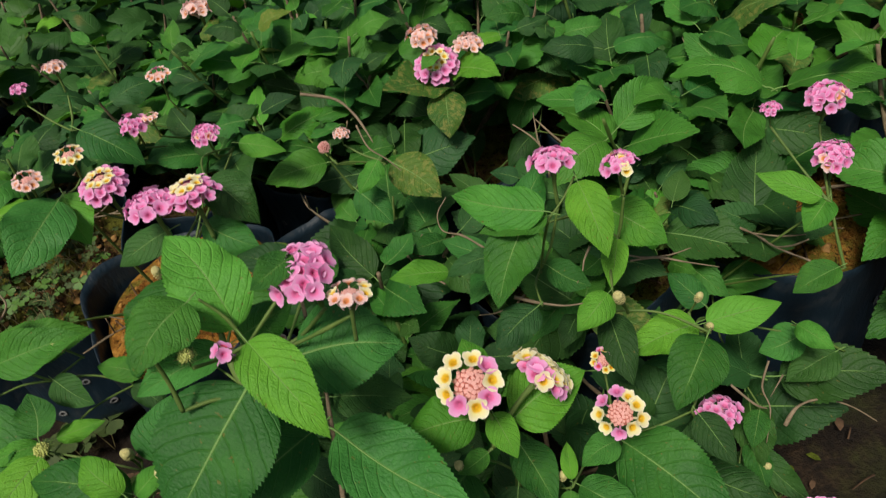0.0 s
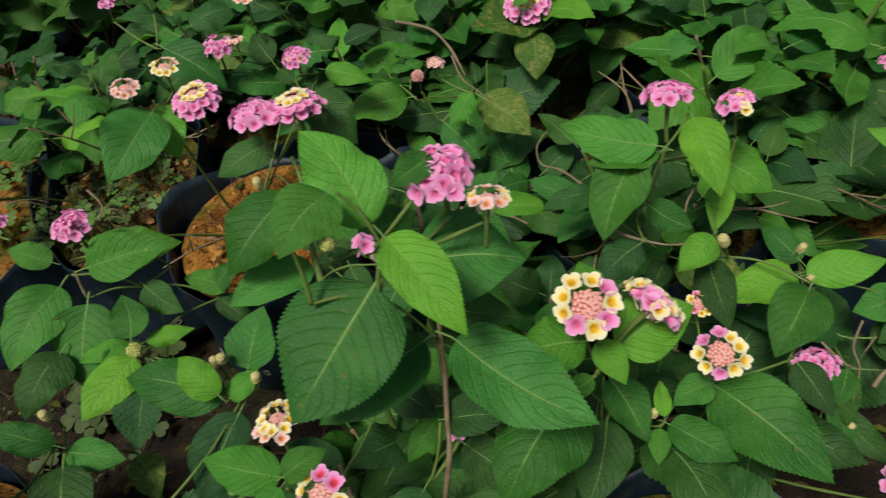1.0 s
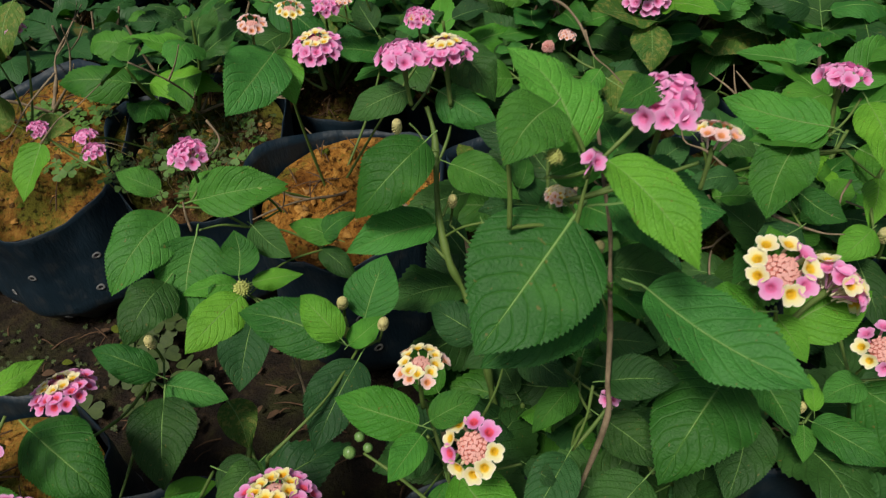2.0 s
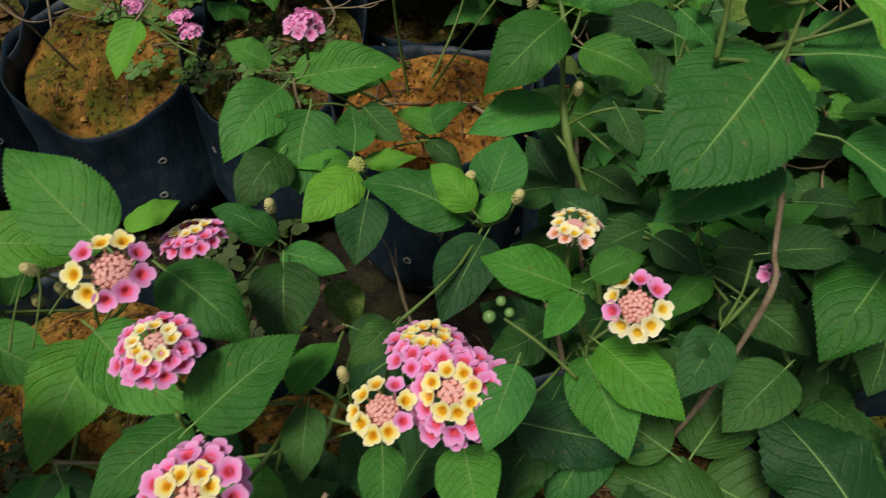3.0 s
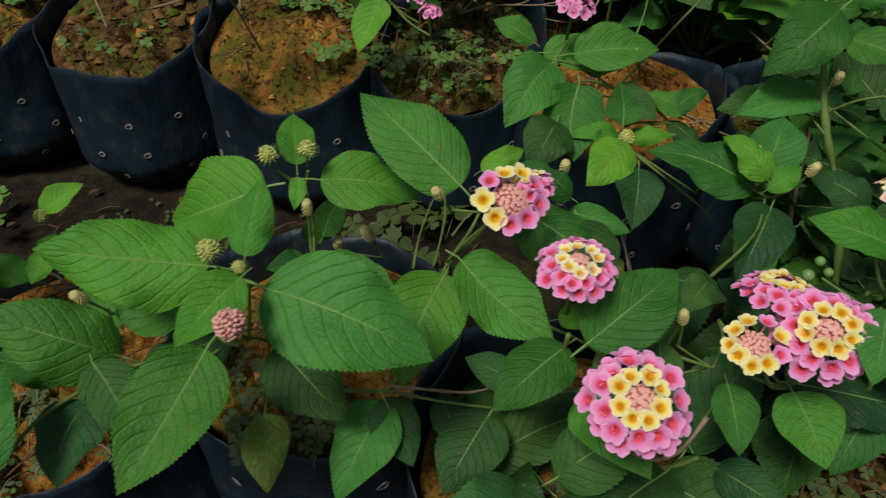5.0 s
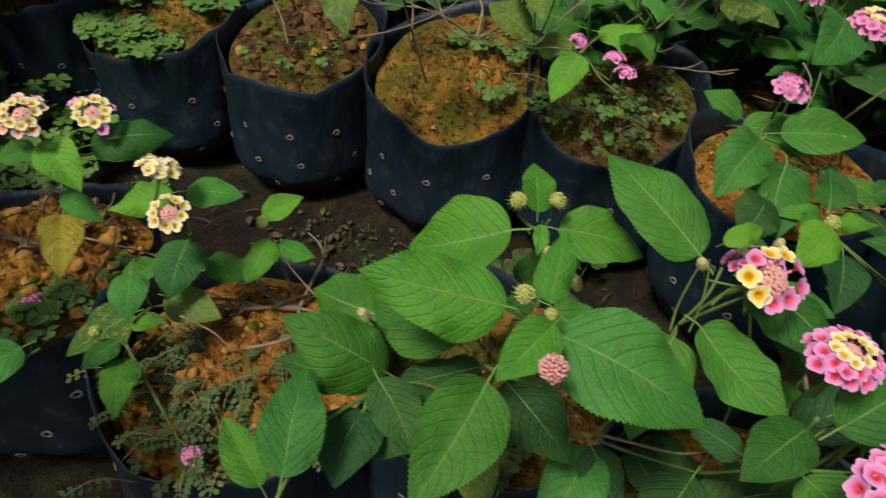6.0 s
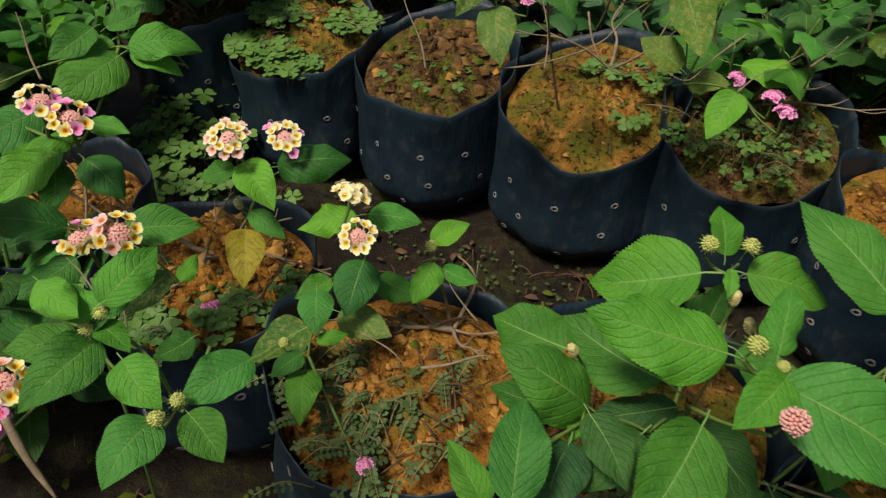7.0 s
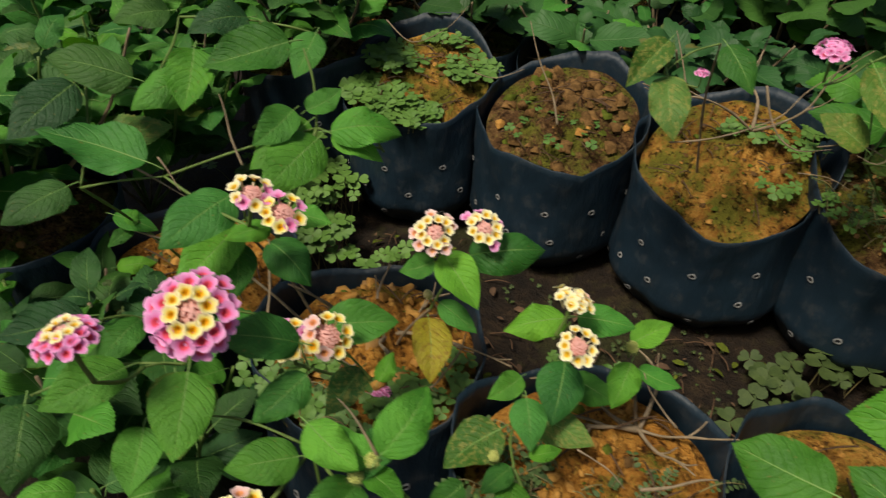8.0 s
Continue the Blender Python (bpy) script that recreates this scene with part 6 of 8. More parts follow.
stem(shrub, [(-0.270, 0.170, 0.150), (-0.270, 0.187, 0.189), (-0.276, 0.202, 0.219)], 0.0012, 0.0008)
stem(shrub, [(-0.271, 0.130, 0.185), (-0.268, 0.134, 0.205), (-0.268, 0.140, 0.221)], 0.0008, 0.0006)
stem(shrub, [(-0.276, 0.202, 0.219), (-0.270, 0.188, 0.229), (-0.260, 0.177, 0.236)], 0.0008, 0.0006)
stem(shrub, [(-0.268, 0.140, 0.221), (-0.267, 0.131, 0.234), (-0.264, 0.123, 0.243)], 0.0008, 0.0006)
stem(shrub, [(-0.217, 0.149, 0.191), (-0.191, 0.149, 0.192), (-0.166, 0.156, 0.186)], 0.0008, 0.0006)
stem(shrub, [(-0.264, 0.123, 0.243), (-0.271, 0.115, 0.245), (-0.276, 0.104, 0.244)], 0.0008, 0.0006)
stem(shrub, [(-0.260, 0.177, 0.236), (-0.263, 0.188, 0.253), (-0.269, 0.197, 0.266)], 0.0008, 0.0006)
stem(shrub, [(-0.217, 0.149, 0.191), (-0.204, 0.163, 0.225), (-0.197, 0.180, 0.250)], 0.0008, 0.0006)
stem(shrub, [(-0.264, 0.123, 0.243), (-0.262, 0.126, 0.259), (-0.261, 0.129, 0.271)], 0.0008, 0.0006)
stem(shrub, [(-0.264, 0.123, 0.243), (-0.266, 0.116, 0.255), (-0.265, 0.108, 0.264)], 0.0008, 0.0006)
stem(shrub, [(-0.276, 0.104, 0.244), (-0.289, 0.099, 0.250), (-0.301, 0.089, 0.251)], 0.0008, 0.0006)
stem(shrub, [(-0.301, 0.089, 0.251), (-0.305, 0.101, 0.258), (-0.313, 0.110, 0.261)], 0.0008, 0.0006)
stem(shrub, [(-0.166, 0.156, 0.186), (-0.156, 0.150, 0.203), (-0.145, 0.148, 0.216)], 0.0008, 0.0006)
stem(shrub, [(-0.197, 0.180, 0.250), (-0.189, 0.191, 0.262), (-0.186, 0.204, 0.270)], 0.0008, 0.0006)
stem(shrub, [(-0.166, 0.156, 0.186), (-0.157, 0.208, 0.213), (-0.164, 0.260, 0.227)], 0.0008, 0.0006)
stem(shrub, [(-0.261, 0.129, 0.271), (-0.255, 0.116, 0.286), (-0.244, 0.105, 0.296)], 0.0008, 0.0006)
stem(shrub, [(-0.197, 0.180, 0.250), (-0.186, 0.174, 0.271), (-0.174, 0.173, 0.287)], 0.0008, 0.0006)
stem(shrub, [(-0.301, 0.089, 0.251), (-0.311, 0.061, 0.254), (-0.311, 0.031, 0.249)], 0.0008, 0.0006)
stem(shrub, [(-0.145, 0.148, 0.216), (-0.112, 0.155, 0.225), (-0.083, 0.171, 0.225)], 0.0008, 0.0006)
leaf(shrub, (-0.197, 0.202, 0.275), (-0.251, 0.229, 0.298), 0.55, "m", 0, (0.27, -0.49, 0.83))
leaf(shrub, (-0.261, 0.197, 0.270), (-0.220, 0.217, 0.253), 0.6, "m", 1, (0.25, -0.36, 0.90))
leaf(shrub, (-0.273, 0.200, 0.274), (-0.284, 0.224, 0.285), 0.6, "y", 1, (0.40, -0.42, 0.81))
leaf(shrub, (-0.268, 0.190, 0.275), (-0.265, 0.177, 0.267), 0.5, "y", 4, (0.29, -0.44, 0.85))
leaf(shrub, (-0.189, 0.207, 0.281), (-0.174, 0.225, 0.283), 0.45, "y", 1, (0.34, -0.35, 0.87))
leaf(shrub, (-0.173, 0.200, 0.268), (-0.131, 0.181, 0.253), 0.6, "m", 3, (0.17, -0.34, 0.92))
leaf(shrub, (-0.189, 0.171, 0.261), (-0.146, 0.154, 0.243), 0.6, "m", 4, (0.25, -0.36, 0.90))
leaf(shrub, (-0.253, 0.173, 0.243), (-0.214, 0.168, 0.232), 0.62, "m", 4, (0.23, -0.30, 0.93))
leaf(shrub, (-0.197, 0.176, 0.246), (-0.203, 0.128, 0.226), 0.65, "m", 4, (0.19, -0.40, 0.90))
leaf(shrub, (-0.279, 0.205, 0.223), (-0.265, 0.227, 0.227), 0.6, "m", 3, (0.27, -0.31, 0.91))
leaf(shrub, (-0.263, 0.176, 0.239), (-0.276, 0.162, 0.243), 0.65, "m", 2, (0.46, -0.19, 0.87))
leaf(shrub, (-0.217, 0.142, 0.195), (-0.197, 0.120, 0.181), 0.7, "d", 0, (0.36, -0.23, 0.91))
leaf(shrub, (-0.280, 0.182, 0.273), (-0.329, 0.175, 0.249), 0.72, "y", 2, (0.17, -0.48, 0.86))
leaf(shrub, (-0.260, 0.109, 0.297), (-0.311, 0.093, 0.307), 0.56, "y", 7, (0.29, -0.45, 0.85))
leaf(shrub, (-0.245, 0.109, 0.305), (-0.248, 0.133, 0.319), 0.5, "y", 7, (0.28, -0.45, 0.85))
leaf(shrub, (-0.278, 0.118, 0.262), (-0.328, 0.132, 0.262), 0.62, "m", 4, (0.24, -0.42, 0.88))
leaf(shrub, (-0.301, 0.096, 0.253), (-0.339, 0.083, 0.280), 0.6, "m", 3, (0.22, -0.41, 0.89))
leaf(shrub, (-0.241, 0.099, 0.306), (-0.252, 0.075, 0.297), 0.6, "y", 5, (0.23, -0.45, 0.86))
leaf(shrub, (-0.240, 0.108, 0.293), (-0.183, 0.109, 0.272), 0.62, "m", 1, (-0.01, -0.42, 0.91))
leaf(shrub, (-0.259, 0.094, 0.272), (-0.268, 0.047, 0.254), 0.6, "m", 2, (0.29, -0.39, 0.88))
leaf(shrub, (-0.261, 0.135, 0.226), (-0.223, 0.114, 0.214), 0.7, "d", 0, (0.12, -0.29, 0.95))
leaf(shrub, (-0.216, 0.142, 0.192), (-0.225, 0.099, 0.174), 0.62, "m", 5, (-0.03, -0.39, 0.92))
leaf(shrub, (-0.169, 0.150, 0.190), (-0.182, 0.115, 0.173), 0.75, "d", 0, (-0.06, -0.41, 0.91))
leaf(shrub, (-0.268, 0.124, 0.189), (-0.254, 0.093, 0.179), 0.6, "o", 0, (0.17, -0.23, 0.96))
leaf(shrub, (-0.305, 0.096, 0.251), (-0.303, 0.080, 0.246), 0.6, "y", 2, (0.37, -0.22, 0.90))
leaf(shrub, (-0.309, 0.035, 0.261), (-0.322, 0.072, 0.271), 0.55, "m", 1, (0.24, -0.20, 0.95))
leaf(shrub, (-0.318, 0.034, 0.251), (-0.341, 0.046, 0.262), 0.5, "m", 5, (0.27, -0.29, 0.92))
leaf(shrub, (-0.269, 0.206, 0.227), (-0.265, 0.229, 0.238), 0.6, "m", 2, (0.21, -0.47, 0.86))
leaf(shrub, (-0.132, 0.146, 0.221), (-0.102, 0.118, 0.217), 0.65, "m", 2, (-0.18, -0.31, 0.93))
leaf(shrub, (-0.157, 0.146, 0.221), (-0.182, 0.152, 0.223), 0.6, "d", 0, (-0.04, -0.41, 0.91))
leaf(shrub, (-0.311, 0.085, 0.256), (-0.339, 0.078, 0.261), 0.6, "m", 2, (0.26, -0.38, 0.89))
leaf(shrub, (-0.325, 0.136, 0.238), (-0.369, 0.148, 0.227), 0.75, "m", 7, (0.28, -0.48, 0.83))
leaf(shrub, (-0.269, 0.120, 0.248), (-0.302, 0.100, 0.239), 0.45, "d", 7, (0.01, -0.41, 0.91))
leaf(shrub, (-0.298, 0.083, 0.265), (-0.275, 0.065, 0.255), 0.62, "d", 4, (0.12, -0.35, 0.93))
leaf(shrub, (-0.302, 0.078, 0.250), (-0.299, 0.050, 0.238), 0.8, "d", 1, (0.11, -0.41, 0.91))
leaf(shrub, (-0.278, 0.099, 0.248), (-0.292, 0.068, 0.235), 0.7, "d", 3, (0.03, -0.40, 0.92))
flower(shrub, (-0.171, 0.175, 0.293), (0.32, -0.50, 0.80), 0.029, "ring", "y", "p", 0.5, 14)
stem(shrub, [(-0.197, 0.180, 0.250), (-0.191, 0.189, 0.253), (-0.182, 0.193, 0.265)], 0.0009, 0.0008)
flower(shrub, (-0.172, 0.222, 0.269), (-0.17, 0.22, 0.96), 0.026, "full", "c", "p", 0.35, 852)
stem(shrub, [(-0.164, 0.260, 0.227), (-0.165, 0.237, 0.228), (-0.167, 0.215, 0.239)], 0.0009, 0.0008)
flower(shrub, (-0.142, 0.150, 0.290), (0.05, -0.12, 0.99), 0.026, "full", "c", "p", 0.35, 968)
stem(shrub, [(-0.145, 0.148, 0.216), (-0.143, 0.146, 0.233), (-0.141, 0.144, 0.259)], 0.0009, 0.0008)
flower(shrub, (-0.236, 0.082, 0.304), (0.23, -0.24, 0.94), 0.010, "bud", "b", "b", 0.0, 823)
stem(shrub, [(-0.265, 0.108, 0.264), (-0.253, 0.097, 0.275), (-0.239, 0.086, 0.290)], 0.0009, 0.0008)
flower(shrub, (-0.253, 0.103, 0.311), (0.15, -0.28, 0.95), 0.008, "green", "b", "b", 0.0, 358)
stem(shrub, [(-0.244, 0.105, 0.296), (-0.250, 0.106, 0.296), (-0.255, 0.106, 0.300)], 0.0009, 0.0008)
flower(shrub, (-0.264, 0.195, 0.287), (0.19, -0.17, 0.97), 0.009, "green", "b", "b", 0.0, 579)
stem(shrub, [(-0.269, 0.197, 0.266), (-0.268, 0.198, 0.268), (-0.266, 0.197, 0.274)], 0.0009, 0.0008)
flower(shrub, (-0.281, 0.191, 0.284), (-0.01, -0.37, 0.93), 0.009, "green", "b", "b", 0.0, 241)
stem(shrub, [(-0.269, 0.197, 0.266), (-0.275, 0.197, 0.267), (-0.281, 0.196, 0.272)], 0.0009, 0.0008)
flower(shrub, (-0.243, 0.102, 0.307), (0.04, -0.26, 0.96), 0.005, "green", "b", "b", 0.0, 896)
cone(shrub, (-0.314, 0.102, 0.275), (-0.30, -0.38, 0.87), 0.0074)
cone(shrub, (-0.262, 0.183, 0.265), (0.06, 0.02, 1.00), 0.0085)
stem(shrub, [(-0.260, 0.177, 0.236), (-0.262, 0.180, 0.242), (-0.263, 0.183, 0.248)], 0.0007, 0.0006)
cone(shrub, (-0.249, 0.216, 0.225), (-0.27, -0.24, 0.93), 0.0109)
stem(shrub, [(-0.276, 0.202, 0.219), (-0.260, 0.212, 0.212), (-0.243, 0.221, 0.205)], 0.0007, 0.0006)
cone(shrub, (-0.310, 0.077, 0.239), (-0.32, -0.23, 0.92), 0.0088)
stem(shrub, [(-0.301, 0.089, 0.251), (-0.303, 0.085, 0.237), (-0.304, 0.081, 0.223)], 0.0007, 0.0006)
cone(shrub, (-0.198, 0.169, 0.295), (-0.25, -0.43, 0.87), 0.0074)
stem(shrub, [(-0.174, 0.173, 0.287), (-0.184, 0.174, 0.285), (-0.195, 0.175, 0.283)], 0.0007, 0.0006)
cone(shrub, (-0.264, 0.212, 0.219), (0.32, -0.23, 0.92), 0.0094)
stem(shrub, [(-0.276, 0.202, 0.219), (-0.273, 0.209, 0.210), (-0.270, 0.217, 0.202)], 0.0007, 0.0006)
stem(shrub, [(-0.202, 0.148, 0.274), (-0.202, 0.156, 0.282), (-0.200, 0.164, 0.291), (-0.198, 0.170, 0.296)], 0.00045, 0.00014, False, "twig")
stem(shrub, [(-0.195, 0.151, 0.274), (-0.194, 0.157, 0.281), (-0.194, 0.165, 0.289), (-0.196, 0.171, 0.297)], 0.00052, 0.00016, False, "twig")
stem(shrub, [(-0.190, 0.160, 0.283), (-0.186, 0.166, 0.288), (-0.182, 0.170, 0.290)], 0.00045, 0.00014, False, "twig")

shrub = thing("lantana_plant", -0.415, 0.195, 0.128, "small lantana with cream flower heads in a half-bare grow bag", "flowering shrub", "lantana plants")
stem(shrub, [(-0.415, 0.195, 0.140), (-0.424, 0.198, 0.173), (-0.434, 0.198, 0.199)], 0.0012, 0.0008, True)
stem(shrub, [(-0.415, 0.195, 0.140), (-0.446, 0.185, 0.169), (-0.473, 0.166, 0.189)], 0.0012, 0.0008, True)
stem(shrub, [(-0.473, 0.166, 0.189), (-0.469, 0.166, 0.202), (-0.464, 0.168, 0.211)], 0.0008, 0.0006)
stem(shrub, [(-0.415, 0.195, 0.140), (-0.450, 0.171, 0.164), (-0.476, 0.137, 0.176)], 0.0012, 0.0008, True)
stem(shrub, [(-0.476, 0.137, 0.176), (-0.471, 0.119, 0.183), (-0.460, 0.102, 0.186)], 0.0008, 0.0006)
stem(shrub, [(-0.464, 0.168, 0.211), (-0.465, 0.168, 0.226), (-0.466, 0.169, 0.238)], 0.0008, 0.0006)
stem(shrub, [(-0.476, 0.137, 0.176), (-0.474, 0.132, 0.197), (-0.471, 0.128, 0.213)], 0.0008, 0.0006)
leaf(shrub, (-0.468, 0.165, 0.243), (-0.494, 0.142, 0.237), 0.58, "y", 7, (0.15, -0.43, 0.89))
leaf(shrub, (-0.463, 0.170, 0.243), (-0.433, 0.181, 0.242), 0.6, "y", 0, (0.15, -0.35, 0.92))
leaf(shrub, (-0.435, 0.197, 0.215), (-0.419, 0.217, 0.224), 0.6, "y", 2, (0.11, -0.49, 0.87))
leaf(shrub, (-0.427, 0.198, 0.197), (-0.401, 0.198, 0.197), 0.5, "y", 4, (0.02, -0.42, 0.91))
leaf(shrub, (-0.432, 0.196, 0.201), (-0.431, 0.168, 0.188), 0.62, "y", 7, (0.12, -0.41, 0.91))
leaf(shrub, (-0.484, 0.156, 0.193), (-0.494, 0.132, 0.190), 0.6, "m", 2, (0.34, -0.25, 0.91))
leaf(shrub, (-0.462, 0.162, 0.214), (-0.453, 0.129, 0.198), 0.72, "m", 0, (0.32, -0.34, 0.88))
leaf(shrub, (-0.459, 0.171, 0.194), (-0.431, 0.173, 0.187), 0.7, "m", 3, (0.26, -0.29, 0.92))
leaf(shrub, (-0.468, 0.124, 0.217), (-0.453, 0.102, 0.207), 0.7, "m", 0, (0.28, -0.24, 0.93))
leaf(shrub, (-0.467, 0.141, 0.185), (-0.430, 0.143, 0.182), 0.6, "o", 0, (0.10, -0.42, 0.90))
leaf(shrub, (-0.460, 0.098, 0.179), (-0.443, 0.071, 0.169), 0.6, "m", 6, (0.16, -0.25, 0.96))
leaf(shrub, (-0.454, 0.104, 0.200), (-0.441, 0.116, 0.202), 0.5, "y", 1, (0.21, -0.30, 0.93))
leaf(shrub, (-0.461, 0.099, 0.191), (-0.468, 0.079, 0.186), 0.6, "m", 0, (0.22, -0.32, 0.92))
leaf(shrub, (-0.481, 0.127, 0.177), (-0.497, 0.091, 0.169), 0.7, "o", 4, (0.07, -0.26, 0.96))
flower(shrub, (-0.453, 0.145, 0.247), (0.29, -0.43, 0.86), 0.022, "ring", "c", "b", 0.1, 300)
stem(shrub, [(-0.464, 0.168, 0.211), (-0.464, 0.164, 0.215), (-0.461, 0.156, 0.225)], 0.0009, 0.0008)
flower(shrub, (-0.463, 0.157, 0.267), (0.15, 0.36, 0.92), 0.022, "old", "b", "c", 0.5, 123)
stem(shrub, [(-0.466, 0.169, 0.238), (-0.467, 0.157, 0.237), (-0.467, 0.147, 0.243)], 0.0009, 0.0008)
flower(shrub, (-0.434, 0.195, 0.214), (0.07, -0.19, 0.98), 0.009, "green", "b", "b", 0.0, 792)
flower(shrub, (-0.470, 0.095, 0.198), (0.20, -0.09, 0.98), 0.007, "green", "b", "b", 0.0, 812)
stem(shrub, [(-0.460, 0.102, 0.186), (-0.466, 0.099, 0.186), (-0.472, 0.096, 0.189)], 0.0009, 0.0008)
flower(shrub, (-0.406, 0.079, 0.151), (0.09, 0.02, 1.00), 0.011, "old", "g", "g", 0.3, 595)
stem(shrub, [(-0.460, 0.102, 0.186), (-0.434, 0.091, 0.160), (-0.408, 0.079, 0.138)], 0.0009, 0.0008)
stem(shrub, [(-0.399, 0.125, 0.190), (-0.387, 0.133, 0.192), (-0.375, 0.143, 0.196), (-0.367, 0.148, 0.197)], 0.00114, 0.00034, True, "twig")
stem(shrub, [(-0.395, 0.188, 0.175), (-0.404, 0.189, 0.181), (-0.416, 0.191, 0.191), (-0.423, 0.195, 0.199)], 0.00078, 0.00023, True, "twig")
stem(shrub, [(-0.434, 0.119, 0.204), (-0.417, 0.122, 0.197), (-0.406, 0.121, 0.190)], 0.00060, 0.00018, True, "twig")
bare_twigs(shrub, (-0.415, 0.195, 0.15), 5, 0.09, 0.2, 75)

shrub = thing("lantana_plant", -0.585, 0.160, 0.128, "slender lantana with two cream and pink flower heads", "flowering shrub", "lantana plants")
stem(shrub, [(-0.585, 0.160, 0.140), (-0.568, 0.155, 0.182), (-0.549, 0.155, 0.214)], 0.0012, 0.0008, True)
stem(shrub, [(-0.549, 0.155, 0.214), (-0.545, 0.163, 0.229), (-0.543, 0.173, 0.240)], 0.0008, 0.0006)
stem(shrub, [(-0.543, 0.173, 0.240), (-0.545, 0.164, 0.249), (-0.544, 0.154, 0.256)], 0.0008, 0.0006)
leaf(shrub, (-0.542, 0.155, 0.260), (-0.511, 0.143, 0.243), 0.62, "y", 5, (0.31, -0.41, 0.86))
leaf(shrub, (-0.537, 0.177, 0.247), (-0.501, 0.207, 0.248), 0.62, "m", 3, (0.29, -0.38, 0.88))
leaf(shrub, (-0.543, 0.148, 0.259), (-0.557, 0.133, 0.255), 0.7, "m", 2, (0.25, -0.47, 0.84))
leaf(shrub, (-0.541, 0.152, 0.226), (-0.515, 0.153, 0.214), 0.5, "m", 0, (0.41, -0.38, 0.83))
leaf(shrub, (-0.549, 0.153, 0.208), (-0.528, 0.124, 0.188), 0.6, "w", 5, (0.39, -0.31, 0.87))
flower(shrub, (-0.530, 0.179, 0.269), (0.36, -0.31, 0.88), 0.026, "double", "c", "g", 0.5, 7)
stem(shrub, [(-0.543, 0.173, 0.240), (-0.543, 0.182, 0.237), (-0.540, 0.189, 0.242)], 0.0009, 0.0008)
flower(shrub, (-0.544, 0.148, 0.279), (0.32, -0.45, 0.83), 0.025, "double", "c", "b", 0.2, 880)
stem(shrub, [(-0.543, 0.173, 0.240), (-0.549, 0.169, 0.244), (-0.553, 0.161, 0.256)], 0.0009, 0.0008)
flower(shrub, (-0.565, 0.125, 0.156), (-0.02, 0.06, 1.00), 0.012, "old", "g", "g", 0.3, 699)
stem(shrub, [(-0.585, 0.160, 0.140), (-0.575, 0.142, 0.139), (-0.564, 0.125, 0.141)], 0.0009, 0.0008)
cone(shrub, (-0.548, 0.150, 0.230), (0.10, -0.43, 0.90), 0.0089)
stem(shrub, [(-0.560, 0.108, 0.135), (-0.555, 0.122, 0.147), (-0.545, 0.134, 0.155), (-0.536, 0.146, 0.163), (-0.536, 0.157, 0.175)], 0.00143, 0.00043, True, "twig")
stem(shrub, [(-0.536, 0.146, 0.163), (-0.531, 0.163, 0.178), (-0.532, 0.173, 0.190)], 0.00097, 0.00029, True, "twig")
stem(shrub, [(-0.582, 0.114, 0.155), (-0.568, 0.121, 0.154), (-0.553, 0.126, 0.150), (-0.545, 0.134, 0.155)], 0.00075, 0.00022, True, "twig")
bare_twigs(shrub, (-0.585, 0.160, 0.165), 7, 0.09, 0.25, 74)

shrub = thing("lantana_plant", -0.500, 0.000, -0.002, "lantana seedling with fresh light green leaves and buds", "flowering shrub", "lantana plants")
stem(shrub, [(-0.500, 0.000, 0.010), (-0.517, 0.021, 0.128), (-0.539, 0.035, 0.221)], 0.0012, 0.0008)
stem(shrub, [(-0.539, 0.035, 0.221), (-0.497, 0.016, 0.239), (-0.450, 0.012, 0.246)], 0.0008, 0.0006)
stem(shrub, [(-0.539, 0.035, 0.221), (-0.579, 0.024, 0.227), (-0.613, 0.001, 0.224)], 0.0008, 0.0006)
stem(shrub, [(-0.450, 0.012, 0.246), (-0.439, 0.028, 0.250), (-0.434, 0.048, 0.250)], 0.0008, 0.0006)
stem(shrub, [(-0.450, 0.012, 0.246), (-0.448, 0.023, 0.255), (-0.451, 0.035, 0.261)], 0.0008, 0.0006)
stem(shrub, [(-0.450, 0.012, 0.246), (-0.467, 0.017, 0.261), (-0.485, 0.016, 0.271)], 0.0008, 0.0006)
stem(shrub, [(-0.485, 0.016, 0.271), (-0.501, 0.015, 0.281), (-0.515, 0.008, 0.287)], 0.0008, 0.0006)
leaf(shrub, (-0.481, 0.013, 0.289), (-0.481, 0.044, 0.297), 0.6, "y", 1, (0.43, -0.23, 0.87))
leaf(shrub, (-0.486, 0.014, 0.280), (-0.509, 0.009, 0.290), 0.6, "y", 4, (0.44, -0.12, 0.89))
leaf(shrub, (-0.540, 0.027, 0.223), (-0.562, 0.001, 0.226), 0.65, "m", 0, (0.42, -0.25, 0.87))
leaf(shrub, (-0.487, 0.012, 0.275), (-0.469, 0.011, 0.269), 0.6, "y", 2, (0.28, -0.11, 0.95))
leaf(shrub, (-0.492, 0.012, 0.263), (-0.493, -0.027, 0.256), 0.62, "m", 5, (0.43, -0.18, 0.88))
leaf(shrub, (-0.456, 0.032, 0.267), (-0.463, 0.016, 0.265), 0.7, "m", 4, (0.39, -0.29, 0.88))
leaf(shrub, (-0.435, 0.042, 0.256), (-0.445, 0.009, 0.254), 0.6, "m", 1, (0.35, -0.16, 0.93))
leaf(shrub, (-0.471, 0.008, 0.267), (-0.446, 0.003, 0.257), 0.7, "y", 1, (0.32, -0.28, 0.90))
leaf(shrub, (-0.609, -0.004, 0.228), (-0.592, -0.029, 0.218), 0.7, "m", 2, (0.30, -0.15, 0.94))
